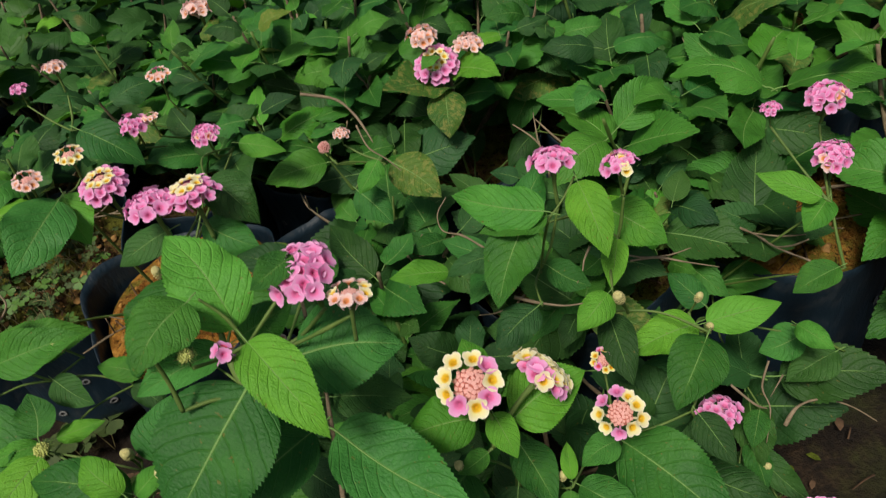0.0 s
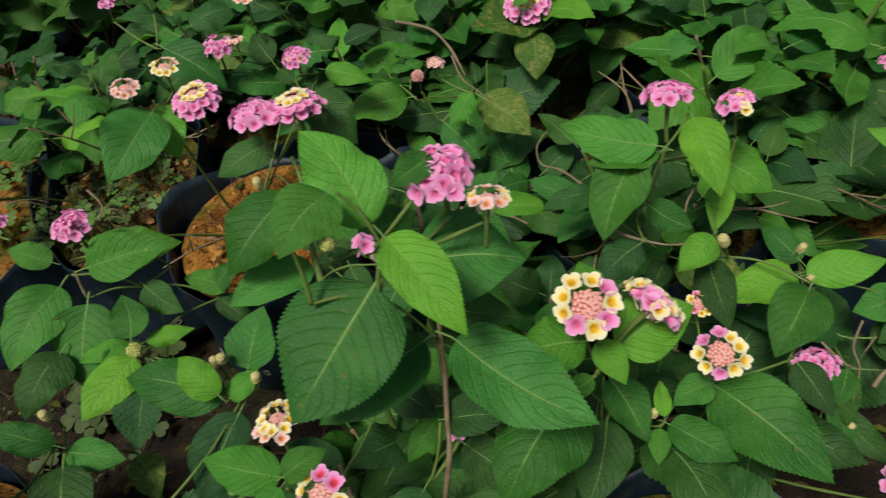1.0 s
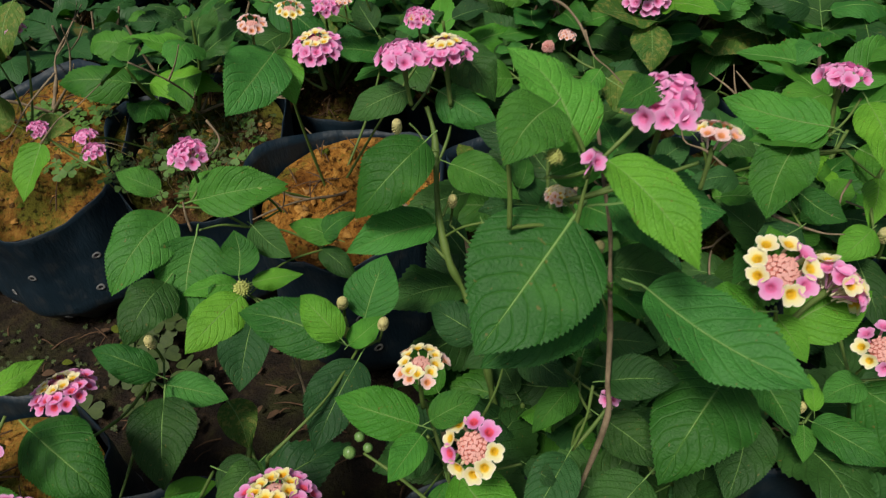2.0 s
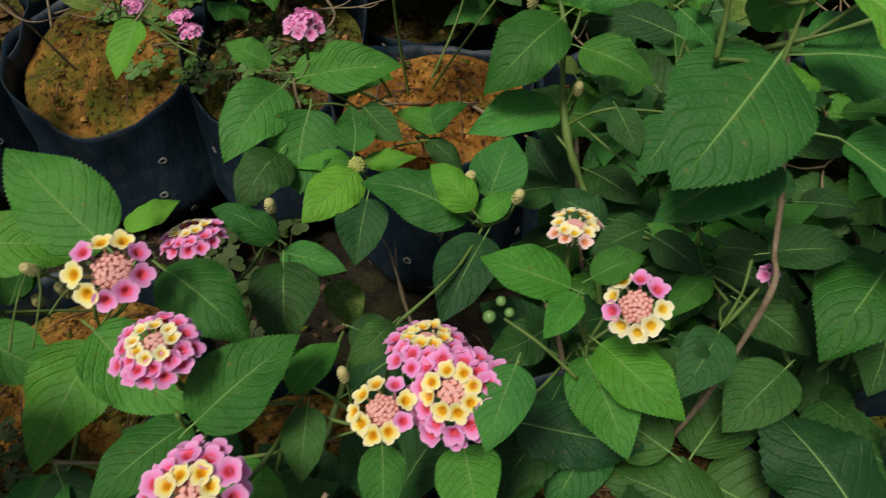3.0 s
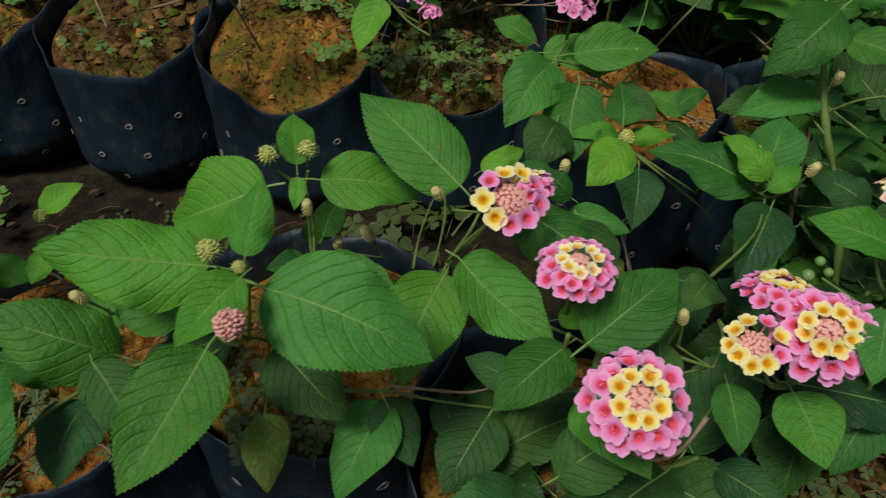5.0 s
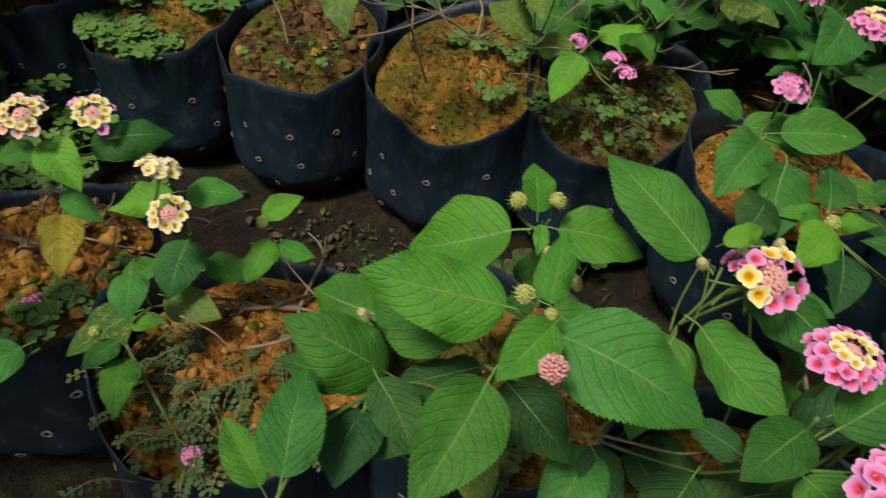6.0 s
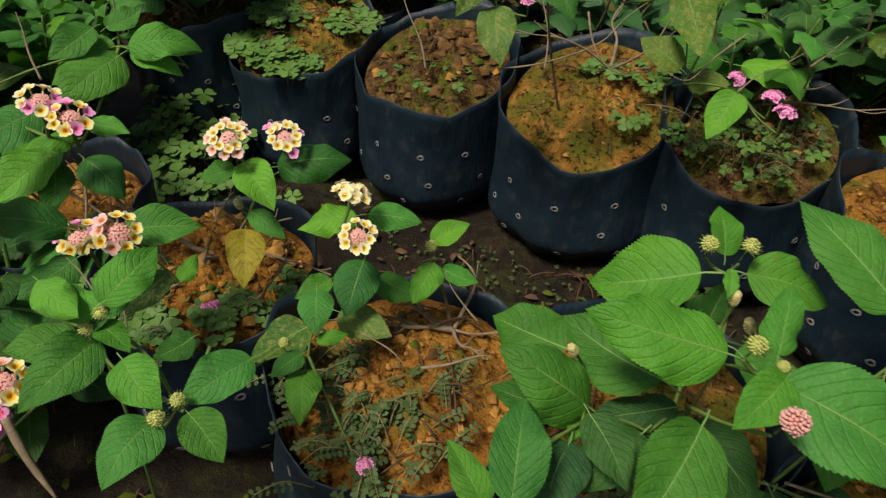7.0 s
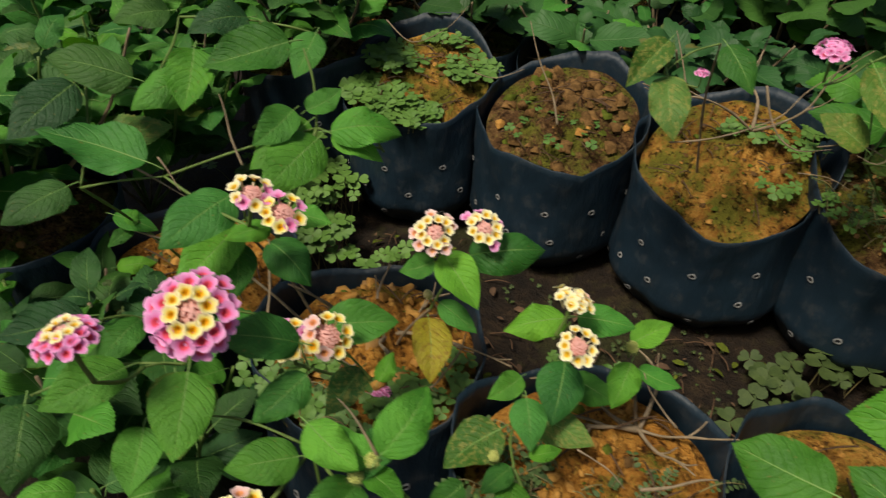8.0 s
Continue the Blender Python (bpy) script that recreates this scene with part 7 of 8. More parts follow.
leaf(shrub, (-0.511, 0.008, 0.291), (-0.485, 0.005, 0.286), 0.6, "y", 7, (0.18, -0.24, 0.95))
leaf(shrub, (-0.488, 0.029, 0.281), (-0.486, 0.007, 0.273), 0.6, "m", 1, (0.18, -0.30, 0.94))
leaf(shrub, (-0.454, 0.003, 0.245), (-0.451, -0.028, 0.238), 0.72, "m", 1, (0.29, -0.19, 0.94))
leaf(shrub, (-0.438, 0.008, 0.255), (-0.417, 0.003, 0.243), 0.72, "m", 2, (0.45, -0.23, 0.86))
flower(shrub, (-0.447, 0.000, 0.254), (0.23, -0.03, 0.97), 0.008, "green", "b", "b", 0.0, 56)
stem(shrub, [(-0.450, 0.012, 0.246), (-0.450, 0.006, 0.243), (-0.450, 0.001, 0.243)], 0.0009, 0.0008)
flower(shrub, (-0.442, 0.008, 0.260), (0.19, -0.19, 0.96), 0.007, "green", "b", "b", 0.0, 64)
stem(shrub, [(-0.450, 0.012, 0.246), (-0.447, 0.011, 0.246), (-0.444, 0.010, 0.250)], 0.0009, 0.0008)
flower(shrub, (-0.486, 0.014, 0.280), (0.12, -0.09, 0.99), 0.007, "green", "b", "b", 0.0, 175)
flower(shrub, (-0.489, 0.008, 0.275), (0.25, -0.17, 0.95), 0.007, "green", "b", "b", 0.0, 344)
stem(shrub, [(-0.485, 0.016, 0.271), (-0.489, 0.013, 0.267), (-0.492, 0.009, 0.266)], 0.0009, 0.0008)
flower(shrub, (-0.532, -0.015, 0.237), (0.32, -0.00, 0.95), 0.026, "ring", "y", "b", 0.2, 161)
stem(shrub, [(-0.539, 0.035, 0.221), (-0.542, 0.010, 0.209), (-0.542, -0.015, 0.207)], 0.0009, 0.0008)
flower(shrub, (-0.540, -0.030, 0.226), (0.25, 0.02, 0.97), 0.031, "full", "y", "p", 0.3, 309)
stem(shrub, [(-0.539, 0.035, 0.221), (-0.546, 0.002, 0.200), (-0.550, -0.031, 0.190)], 0.0009, 0.0008)
stem(shrub, [(-0.505, -0.028, 0.246), (-0.493, -0.032, 0.233), (-0.476, -0.035, 0.221)], 0.00215, 0.00064, True)

shrub = thing("lantana_plant", -0.620, 0.140, 0.138, "lantana with yellow and blush flower heads on woody stem", "flowering shrub", "lantana plants")
stem(shrub, [(-0.620, 0.140, 0.150), (-0.588, 0.112, 0.184), (-0.549, 0.095, 0.206)], 0.0012, 0.0008, True)
stem(shrub, [(-0.620, 0.140, 0.150), (-0.641, 0.133, 0.203), (-0.659, 0.119, 0.244)], 0.0012, 0.0008, True)
stem(shrub, [(-0.549, 0.095, 0.206), (-0.566, 0.093, 0.221), (-0.582, 0.087, 0.231)], 0.0008, 0.0006)
stem(shrub, [(-0.659, 0.119, 0.244), (-0.641, 0.112, 0.262), (-0.622, 0.111, 0.273)], 0.0008, 0.0006)
stem(shrub, [(-0.659, 0.119, 0.244), (-0.658, 0.117, 0.262), (-0.656, 0.116, 0.276)], 0.0008, 0.0006)
stem(shrub, [(-0.582, 0.087, 0.231), (-0.612, 0.062, 0.251), (-0.633, 0.028, 0.260)], 0.0008, 0.0006)
stem(shrub, [(-0.633, 0.028, 0.260), (-0.618, 0.022, 0.258), (-0.603, 0.021, 0.253)], 0.0008, 0.0006)
stem(shrub, [(-0.620, 0.140, 0.150), (-0.692, 0.130, 0.195), (-0.757, 0.098, 0.220)], 0.0012, 0.0008, True)
stem(shrub, [(-0.582, 0.087, 0.231), (-0.568, 0.064, 0.250), (-0.547, 0.047, 0.262)], 0.0008, 0.0006)
stem(shrub, [(-0.603, 0.021, 0.253), (-0.610, 0.015, 0.255), (-0.614, 0.008, 0.256)], 0.0008, 0.0006)
stem(shrub, [(-0.633, 0.028, 0.260), (-0.636, 0.018, 0.269), (-0.636, 0.007, 0.275)], 0.0008, 0.0006)
stem(shrub, [(-0.603, 0.021, 0.253), (-0.632, 0.001, 0.252), (-0.653, -0.027, 0.244)], 0.0008, 0.0006)
leaf(shrub, (-0.576, 0.090, 0.237), (-0.547, 0.119, 0.233), 0.6, "m", 2, (0.43, -0.33, 0.84))
leaf(shrub, (-0.551, 0.047, 0.276), (-0.579, 0.022, 0.286), 0.55, "m", 6, (0.48, -0.17, 0.86))
leaf(shrub, (-0.640, 0.117, 0.249), (-0.608, 0.115, 0.231), 0.7, "m", 3, (0.46, -0.30, 0.83))
leaf(shrub, (-0.660, 0.109, 0.244), (-0.641, 0.085, 0.226), 0.6, "m", 4, (0.40, -0.32, 0.86))
leaf(shrub, (-0.656, 0.108, 0.281), (-0.661, 0.059, 0.271), 0.6, "m", 0, (0.45, -0.22, 0.87))
leaf(shrub, (-0.615, 0.112, 0.283), (-0.594, 0.122, 0.279), 0.6, "y", 4, (0.36, -0.39, 0.85))
leaf(shrub, (-0.626, 0.107, 0.273), (-0.637, 0.083, 0.273), 0.5, "y", 3, (0.49, -0.22, 0.84))
leaf(shrub, (-0.544, 0.042, 0.264), (-0.549, 0.012, 0.258), 0.6, "m", 7, (0.38, -0.26, 0.89))
leaf(shrub, (-0.541, 0.091, 0.214), (-0.543, 0.108, 0.221), 0.6, "y", 7, (0.39, -0.33, 0.86))
leaf(shrub, (-0.591, 0.015, 0.261), (-0.572, -0.015, 0.243), 0.7, "m", 0, (0.47, -0.22, 0.86))
leaf(shrub, (-0.616, 0.001, 0.261), (-0.628, -0.035, 0.259), 0.6, "m", 1, (0.42, -0.19, 0.89))
leaf(shrub, (-0.605, 0.017, 0.250), (-0.579, -0.008, 0.231), 0.75, "o", 4, (0.41, -0.24, 0.88))
leaf(shrub, (-0.557, 0.096, 0.209), (-0.557, 0.064, 0.201), 0.6, "o", 1, (0.30, -0.24, 0.92))
leaf(shrub, (-0.648, -0.032, 0.247), (-0.625, -0.060, 0.230), 0.7, "d", 3, (0.51, -0.10, 0.86))
leaf(shrub, (-0.638, 0.002, 0.280), (-0.656, -0.028, 0.281), 0.6, "d", 2, (0.43, -0.25, 0.87))
leaf(shrub, (-0.632, 0.023, 0.265), (-0.630, -0.006, 0.259), 0.6, "m", 6, (0.42, -0.14, 0.90))
leaf(shrub, (-0.667, 0.118, 0.249), (-0.669, 0.067, 0.233), 0.6, "y", 2, (0.36, -0.30, 0.89))
leaf(shrub, (-0.762, 0.096, 0.230), (-0.739, 0.110, 0.218), 0.5, "y", 0, (0.53, -0.15, 0.84))
leaf(shrub, (-0.755, 0.102, 0.218), (-0.757, 0.082, 0.213), 0.5, "m", 6, (0.50, -0.27, 0.82))
leaf(shrub, (-0.750, 0.098, 0.224), (-0.757, 0.109, 0.229), 0.6, "y", 6, (0.42, -0.16, 0.89))
flower(shrub, (-0.561, 0.076, 0.250), (0.49, -0.33, 0.81), 0.027, "ring", "y", "b", 0.3, 244)
stem(shrub, [(-0.549, 0.095, 0.206), (-0.565, 0.092, 0.211), (-0.576, 0.087, 0.224)], 0.0009, 0.0008)
flower(shrub, (-0.578, 0.064, 0.247), (0.17, -0.28, 0.95), 0.025, "ring", "y", "g", 0.4, 557)
stem(shrub, [(-0.549, 0.095, 0.206), (-0.567, 0.085, 0.208), (-0.583, 0.072, 0.219)], 0.0009, 0.0008)
flower(shrub, (-0.570, 0.010, 0.314), (0.43, -0.40, 0.81), 0.033, "full", "y", "p", 0.3, 589)
stem(shrub, [(-0.603, 0.021, 0.253), (-0.597, 0.026, 0.263), (-0.587, 0.026, 0.282)], 0.0009, 0.0008)
flower(shrub, (-0.609, -0.020, 0.306), (-0.19, -0.05, 0.98), 0.024, "full", "c", "p", 0.3, 751)
stem(shrub, [(-0.614, 0.008, 0.256), (-0.608, -0.005, 0.263), (-0.604, -0.019, 0.278)], 0.0009, 0.0008)
stem(shrub, [(-0.624, 0.092, 0.213), (-0.629, 0.102, 0.227), (-0.635, 0.110, 0.240), (-0.640, 0.117, 0.251)], 0.00121, 0.00036, True, "twig")
stem(shrub, [(-0.485, 0.016, 0.282), (-0.493, 0.018, 0.289), (-0.499, 0.019, 0.294), (-0.505, 0.019, 0.298)], 0.00072, 0.00021, True, "twig")

shrub = thing("lantana_plant", -0.760, 0.145, 0.138, "leafy lantana with pale green shoot tips", "flowering shrub", "lantana plants")
stem(shrub, [(-0.760, 0.145, 0.150), (-0.752, 0.103, 0.224), (-0.730, 0.065, 0.280)], 0.0012, 0.0008)
stem(shrub, [(-0.730, 0.065, 0.280), (-0.709, 0.076, 0.287), (-0.691, 0.093, 0.288)], 0.0008, 0.0006)
stem(shrub, [(-0.730, 0.065, 0.280), (-0.739, 0.084, 0.306), (-0.752, 0.098, 0.324)], 0.0008, 0.0006)
stem(shrub, [(-0.752, 0.098, 0.324), (-0.734, 0.103, 0.327), (-0.718, 0.114, 0.325)], 0.0008, 0.0006)
stem(shrub, [(-0.718, 0.114, 0.325), (-0.734, 0.148, 0.337), (-0.760, 0.176, 0.340)], 0.0008, 0.0006)
stem(shrub, [(-0.718, 0.114, 0.325), (-0.706, 0.124, 0.333), (-0.698, 0.137, 0.337)], 0.0008, 0.0006)
stem(shrub, [(-0.760, 0.176, 0.340), (-0.737, 0.187, 0.342), (-0.718, 0.204, 0.339)], 0.0008, 0.0006)
stem(shrub, [(-0.691, 0.093, 0.288), (-0.656, 0.119, 0.305), (-0.631, 0.156, 0.311)], 0.0008, 0.0006)
stem(shrub, [(-0.718, 0.204, 0.339), (-0.700, 0.213, 0.337), (-0.686, 0.226, 0.331)], 0.0008, 0.0006)
stem(shrub, [(-0.631, 0.156, 0.311), (-0.640, 0.166, 0.333), (-0.651, 0.172, 0.348)], 0.0008, 0.0006)
leaf(shrub, (-0.626, 0.151, 0.308), (-0.627, 0.104, 0.295), 0.62, "m", 0, (0.58, -0.23, 0.78))
leaf(shrub, (-0.616, 0.151, 0.316), (-0.590, 0.182, 0.308), 0.55, "y", 6, (0.57, -0.30, 0.76))
leaf(shrub, (-0.641, 0.149, 0.322), (-0.643, 0.117, 0.313), 0.6, "m", 2, (0.53, -0.28, 0.80))
leaf(shrub, (-0.635, 0.153, 0.322), (-0.626, 0.174, 0.330), 0.6, "m", 4, (0.43, -0.51, 0.74))
leaf(shrub, (-0.618, 0.154, 0.312), (-0.591, 0.165, 0.298), 0.5, "y", 1, (0.56, -0.35, 0.75))
leaf(shrub, (-0.697, 0.088, 0.298), (-0.745, 0.059, 0.315), 0.55, "m", 4, (0.44, -0.18, 0.88))
leaf(shrub, (-0.697, 0.134, 0.348), (-0.684, 0.109, 0.324), 0.7, "y", 2, (0.47, -0.47, 0.75))
leaf(shrub, (-0.655, 0.165, 0.353), (-0.683, 0.126, 0.344), 0.6, "m", 2, (0.41, -0.48, 0.78))
leaf(shrub, (-0.722, 0.109, 0.333), (-0.756, 0.083, 0.345), 0.6, "d", 0, (0.54, -0.35, 0.77))
leaf(shrub, (-0.637, 0.156, 0.313), (-0.648, 0.117, 0.296), 0.55, "m", 0, (0.46, -0.47, 0.76))
leaf(shrub, (-0.696, 0.129, 0.332), (-0.705, 0.092, 0.325), 0.6, "m", 3, (0.62, -0.30, 0.72))
leaf(shrub, (-0.751, 0.091, 0.328), (-0.751, 0.046, 0.312), 0.6, "d", 0, (0.57, -0.28, 0.77))
leaf(shrub, (-0.731, 0.059, 0.284), (-0.740, 0.022, 0.275), 0.6, "d", 0, (0.42, -0.31, 0.85))
leaf(shrub, (-0.720, 0.197, 0.343), (-0.736, 0.161, 0.339), 0.6, "d", 1, (0.58, -0.34, 0.74))
leaf(shrub, (-0.685, 0.221, 0.334), (-0.679, 0.191, 0.315), 0.6, "m", 0, (0.47, -0.40, 0.78))
leaf(shrub, (-0.762, 0.171, 0.345), (-0.778, 0.141, 0.342), 0.7, "d", 5, (0.50, -0.35, 0.79))
flower(shrub, (-0.604, 0.096, 0.297), (0.45, -0.25, 0.85), 0.025, "ring", "y", "g", 0.5, 419)
stem(shrub, [(-0.631, 0.156, 0.311), (-0.626, 0.131, 0.287), (-0.617, 0.103, 0.271)], 0.0009, 0.0008)
flower(shrub, (-0.621, 0.093, 0.304), (0.35, -0.11, 0.93), 0.024, "ring", "c", "g", 0.5, 900)
stem(shrub, [(-0.691, 0.093, 0.288), (-0.662, 0.095, 0.279), (-0.631, 0.096, 0.277)], 0.0009, 0.0008)
cone(shrub, (-0.602, 0.168, 0.313), (-0.23, -0.41, 0.88), 0.0079)
stem(shrub, [(-0.631, 0.156, 0.311), (-0.615, 0.165, 0.305), (-0.598, 0.174, 0.300)], 0.0007, 0.0006)
stem(shrub, [(-0.736, 0.093, 0.284), (-0.718, 0.098, 0.278), (-0.700, 0.102, 0.271), (-0.686, 0.105, 0.266)], 0.00095, 0.00028, True, "twig")
stem(shrub, [(-0.647, 0.112, 0.302), (-0.657, 0.116, 0.313), (-0.666, 0.122, 0.325), (-0.672, 0.125, 0.332)], 0.00080, 0.00024, True, "twig")
stem(shrub, [(-0.688, 0.090, 0.303), (-0.680, 0.089, 0.297), (-0.671, 0.087, 0.289)], 0.00060, 0.00018, True, "twig")

shrub = thing("lantana_plant", -0.470, 0.520, 0.138, "straggly lantana with ageing spotted leaves on bare twigs", "flowering shrub", "lantana plants")
stem(shrub, [(-0.470, 0.520, 0.150), (-0.478, 0.482, 0.241), (-0.474, 0.443, 0.310)], 0.0012, 0.0008, True)
stem(shrub, [(-0.474, 0.443, 0.310), (-0.491, 0.429, 0.303), (-0.503, 0.410, 0.290)], 0.0008, 0.0006)
stem(shrub, [(-0.503, 0.410, 0.290), (-0.502, 0.415, 0.303), (-0.504, 0.420, 0.313)], 0.0008, 0.0006)
leaf(shrub, (-0.498, 0.403, 0.291), (-0.475, 0.371, 0.257), 0.6, "o", 1, (0.23, -0.62, 0.75))
leaf(shrub, (-0.506, 0.413, 0.314), (-0.521, 0.377, 0.285), 0.5, "o", 5, (0.24, -0.67, 0.70))
leaf(shrub, (-0.468, 0.438, 0.312), (-0.437, 0.416, 0.288), 0.6, "m", 0, (0.19, -0.56, 0.81))
flower(shrub, (-0.476, 0.413, 0.297), (-0.03, -0.09, 1.00), 0.011, "old", "g", "g", 0.3, 43)
stem(shrub, [(-0.503, 0.410, 0.290), (-0.489, 0.412, 0.285), (-0.476, 0.414, 0.284)], 0.0009, 0.0008)
stem(shrub, [(-0.609, 0.483, 0.180), (-0.623, 0.495, 0.203), (-0.647, 0.506, 0.230), (-0.669, 0.521, 0.261)], 0.00132, 0.00040, True, "twig")
stem(shrub, [(-0.698, 0.466, 0.217), (-0.678, 0.474, 0.214), (-0.657, 0.494, 0.222)], 0.00084, 0.00025, True, "twig")
stem(shrub, [(-0.501, 0.543, 0.184), (-0.509, 0.563, 0.211), (-0.525, 0.579, 0.238), (-0.540, 0.590, 0.261)], 0.00114, 0.00034, True, "twig")
stem(shrub, [(-0.478, 0.374, 0.254), (-0.456, 0.389, 0.257), (-0.433, 0.408, 0.264), (-0.414, 0.427, 0.274), (-0.404, 0.446, 0.289), (-0.386, 0.470, 0.305), (-0.372, 0.488, 0.316)], 0.00084, 0.00025, True, "twig")
stem(shrub, [(-0.431, 0.431, 0.292), (-0.421, 0.421, 0.275), (-0.408, 0.417, 0.261), (-0.393, 0.419, 0.255), (-0.373, 0.432, 0.257)], 0.00096, 0.00029, True, "twig")
stem(shrub, [(-0.383, 0.427, 0.258), (-0.353, 0.446, 0.260), (-0.320, 0.452, 0.246), (-0.302, 0.457, 0.240)], 0.00060, 0.00018, True, "twig")
stem(shrub, [(-0.792, 0.445, 0.255), (-0.762, 0.447, 0.239), (-0.738, 0.473, 0.251), (-0.727, 0.496, 0.270)], 0.00072, 0.00022, True, "twig")
bare_twigs(shrub, (-0.440, 0.570, 0.19), 3, 0.15, 0.6, 76)

shrub = thing("lantana_plant", -0.300, 0.550, 0.138, "sparse lantana with yellow-green leaves and faded pink flowers", "flowering shrub", "lantana plants")
stem(shrub, [(-0.300, 0.550, 0.150), (-0.332, 0.502, 0.208), (-0.348, 0.446, 0.247)], 0.0012, 0.0008)
stem(shrub, [(-0.348, 0.446, 0.247), (-0.328, 0.426, 0.260), (-0.303, 0.414, 0.266)], 0.0008, 0.0006)
stem(shrub, [(-0.348, 0.446, 0.247), (-0.358, 0.462, 0.282), (-0.374, 0.474, 0.309)], 0.0008, 0.0006)
stem(shrub, [(-0.374, 0.474, 0.309), (-0.356, 0.478, 0.324), (-0.339, 0.487, 0.334)], 0.0008, 0.0006)
leaf(shrub, (-0.305, 0.408, 0.267), (-0.313, 0.378, 0.240), 0.62, "y", 2, (-0.03, -0.67, 0.74))
leaf(shrub, (-0.352, 0.440, 0.261), (-0.390, 0.447, 0.275), 0.65, "o", 1, (0.17, -0.61, 0.77))
leaf(shrub, (-0.368, 0.465, 0.311), (-0.335, 0.417, 0.281), 0.5, "o", 2, (-0.07, -0.57, 0.82))
leaf(shrub, (-0.345, 0.450, 0.247), (-0.314, 0.452, 0.253), 0.7, "o", 1, (-0.10, -0.66, 0.75))
leaf(shrub, (-0.340, 0.481, 0.334), (-0.345, 0.451, 0.303), 0.6, "o", 0, (-0.09, -0.72, 0.69))
flower(shrub, (-0.308, 0.414, 0.275), (0.33, -0.27, 0.90), 0.013, "old", "g", "g", 0.3, 299)
stem(shrub, [(-0.303, 0.414, 0.266), (-0.309, 0.417, 0.261), (-0.313, 0.418, 0.261)], 0.0009, 0.0008)
flower(shrub, (-0.270, 0.409, 0.262), (-0.00, -0.07, 1.00), 0.016, "old", "g", "g", 0.3, 938)
stem(shrub, [(-0.303, 0.414, 0.266), (-0.287, 0.412, 0.251), (-0.270, 0.410, 0.243)], 0.0009, 0.0008)
flower(shrub, (-0.397, 0.379, 0.346), (-0.05, -0.21, 0.98), 0.022, "old", "p", "g", 0.3, 265)
stem(shrub, [(-0.374, 0.474, 0.309), (-0.384, 0.430, 0.311), (-0.395, 0.384, 0.320)], 0.0009, 0.0008)
flower(shrub, (-0.339, 0.469, 0.320), (-0.03, -0.11, 0.99), 0.015, "old", "g", "g", 0.3, 269)
stem(shrub, [(-0.348, 0.446, 0.247), (-0.343, 0.458, 0.272), (-0.339, 0.471, 0.302)], 0.0009, 0.0008)
flower(shrub, (-0.281, 0.420, 0.266), (-0.03, -0.02, 1.00), 0.016, "old", "g", "g", 0.3, 116)
stem(shrub, [(-0.303, 0.414, 0.266), (-0.292, 0.417, 0.254), (-0.281, 0.420, 0.247)], 0.0009, 0.0008)
stem(shrub, [(-0.305, 0.407, 0.267), (-0.296, 0.421, 0.277), (-0.285, 0.432, 0.282), (-0.272, 0.447, 0.291)], 0.00078, 0.00023, True, "twig")
stem(shrub, [(-0.314, 0.458, 0.292), (-0.329, 0.437, 0.278), (-0.341, 0.418, 0.263), (-0.357, 0.412, 0.267)], 0.00078, 0.00023, True, "twig")
stem(shrub, [(-0.387, 0.521, 0.186), (-0.363, 0.527, 0.187), (-0.343, 0.527, 0.182)], 0.00072, 0.00022, True, "twig")
bare_twigs(shrub, (-0.290, 0.575, 0.19), 3, 0.14, 0.6, 77)


# ---- berries ----
def berry(plant, at, r):
    v, f = [], []
    for i in range(7):
        th = math.pi * (i + 0.01) / 6.02
        for k in range(10):
            w = 2 * math.pi * k / 10
            v.append((r * math.sin(th) * math.cos(w), r * math.sin(th) * math.sin(w), r * math.cos(th)))
    for i in range(6):
        for k in range(10):
            k2 = (k + 1) % 10
            f.append((i * 10 + k, (i + 1) * 10 + k, (i + 1) * 10 + k2, i * 10 + k2))
    child("berry", mesh_from("berry", v, f, [BERRY]), plant, Matrix.Translation(at))


for at, r in (((-0.044, 0.219, 0.243), 0.0029), ((-0.040, 0.224, 0.248), 0.0023), ((-0.036, 0.221, 0.245), 0.0022)):
    berry(BERRY_SHRUB, at, r)
stem(BERRY_SHRUB, [(-0.006, 0.208, 0.225), (-0.022, 0.214, 0.236), (-0.038, 0.220, 0.242)], 0.0008, 0.0007)


# ---- bags ----
FAR_ROW = [(-0.95, 0.50), (-0.795, 0.515), (-0.622, 0.53), (-0.447, 0.54), (-0.29, 0.56), (-0.13, 0.497), (0.024, 0.495), (0.186, 0.495), (0.348, 0.52)]
NEAR_ROW = [(-0.935, 0.115), (-0.768, 0.148), (-0.597, 0.158), (-0.425, 0.147), (-0.283, 0.207), (-0.13, 0.16), (0.02, 0.18), (0.17, 0.2)]
for k, (x, y) in enumerate(FAR_ROW):
    grow_bag(x, y, (0.083, 0.085, 0.085, 0.088, 0.083, 0.08, 0.074, 0.082, 0.083)[k], 0.163, (0.1, 0.3, 0.06, 0.16, 0.25, 0.05, 0.12, 0.1, 0.1)[k], 3 + k, clods=(120, 100, 260, 130, 160, 110, 110, 110, 110)[k], lumps=(0.003, 0.004, 0.0085, 0.003, 0.0045, 0.0035, 0.003, 0.003, 0.003)[k], fill=0.945, slope=(0.1, 0.42, 0.36, 0.42, 0.32, 0.12, 0.12, 0.12, 0.1)[k], earth=("dark", "ochre", "dark", "ochre", "dark", "orange", "dark", "dark", "ochre")[k])
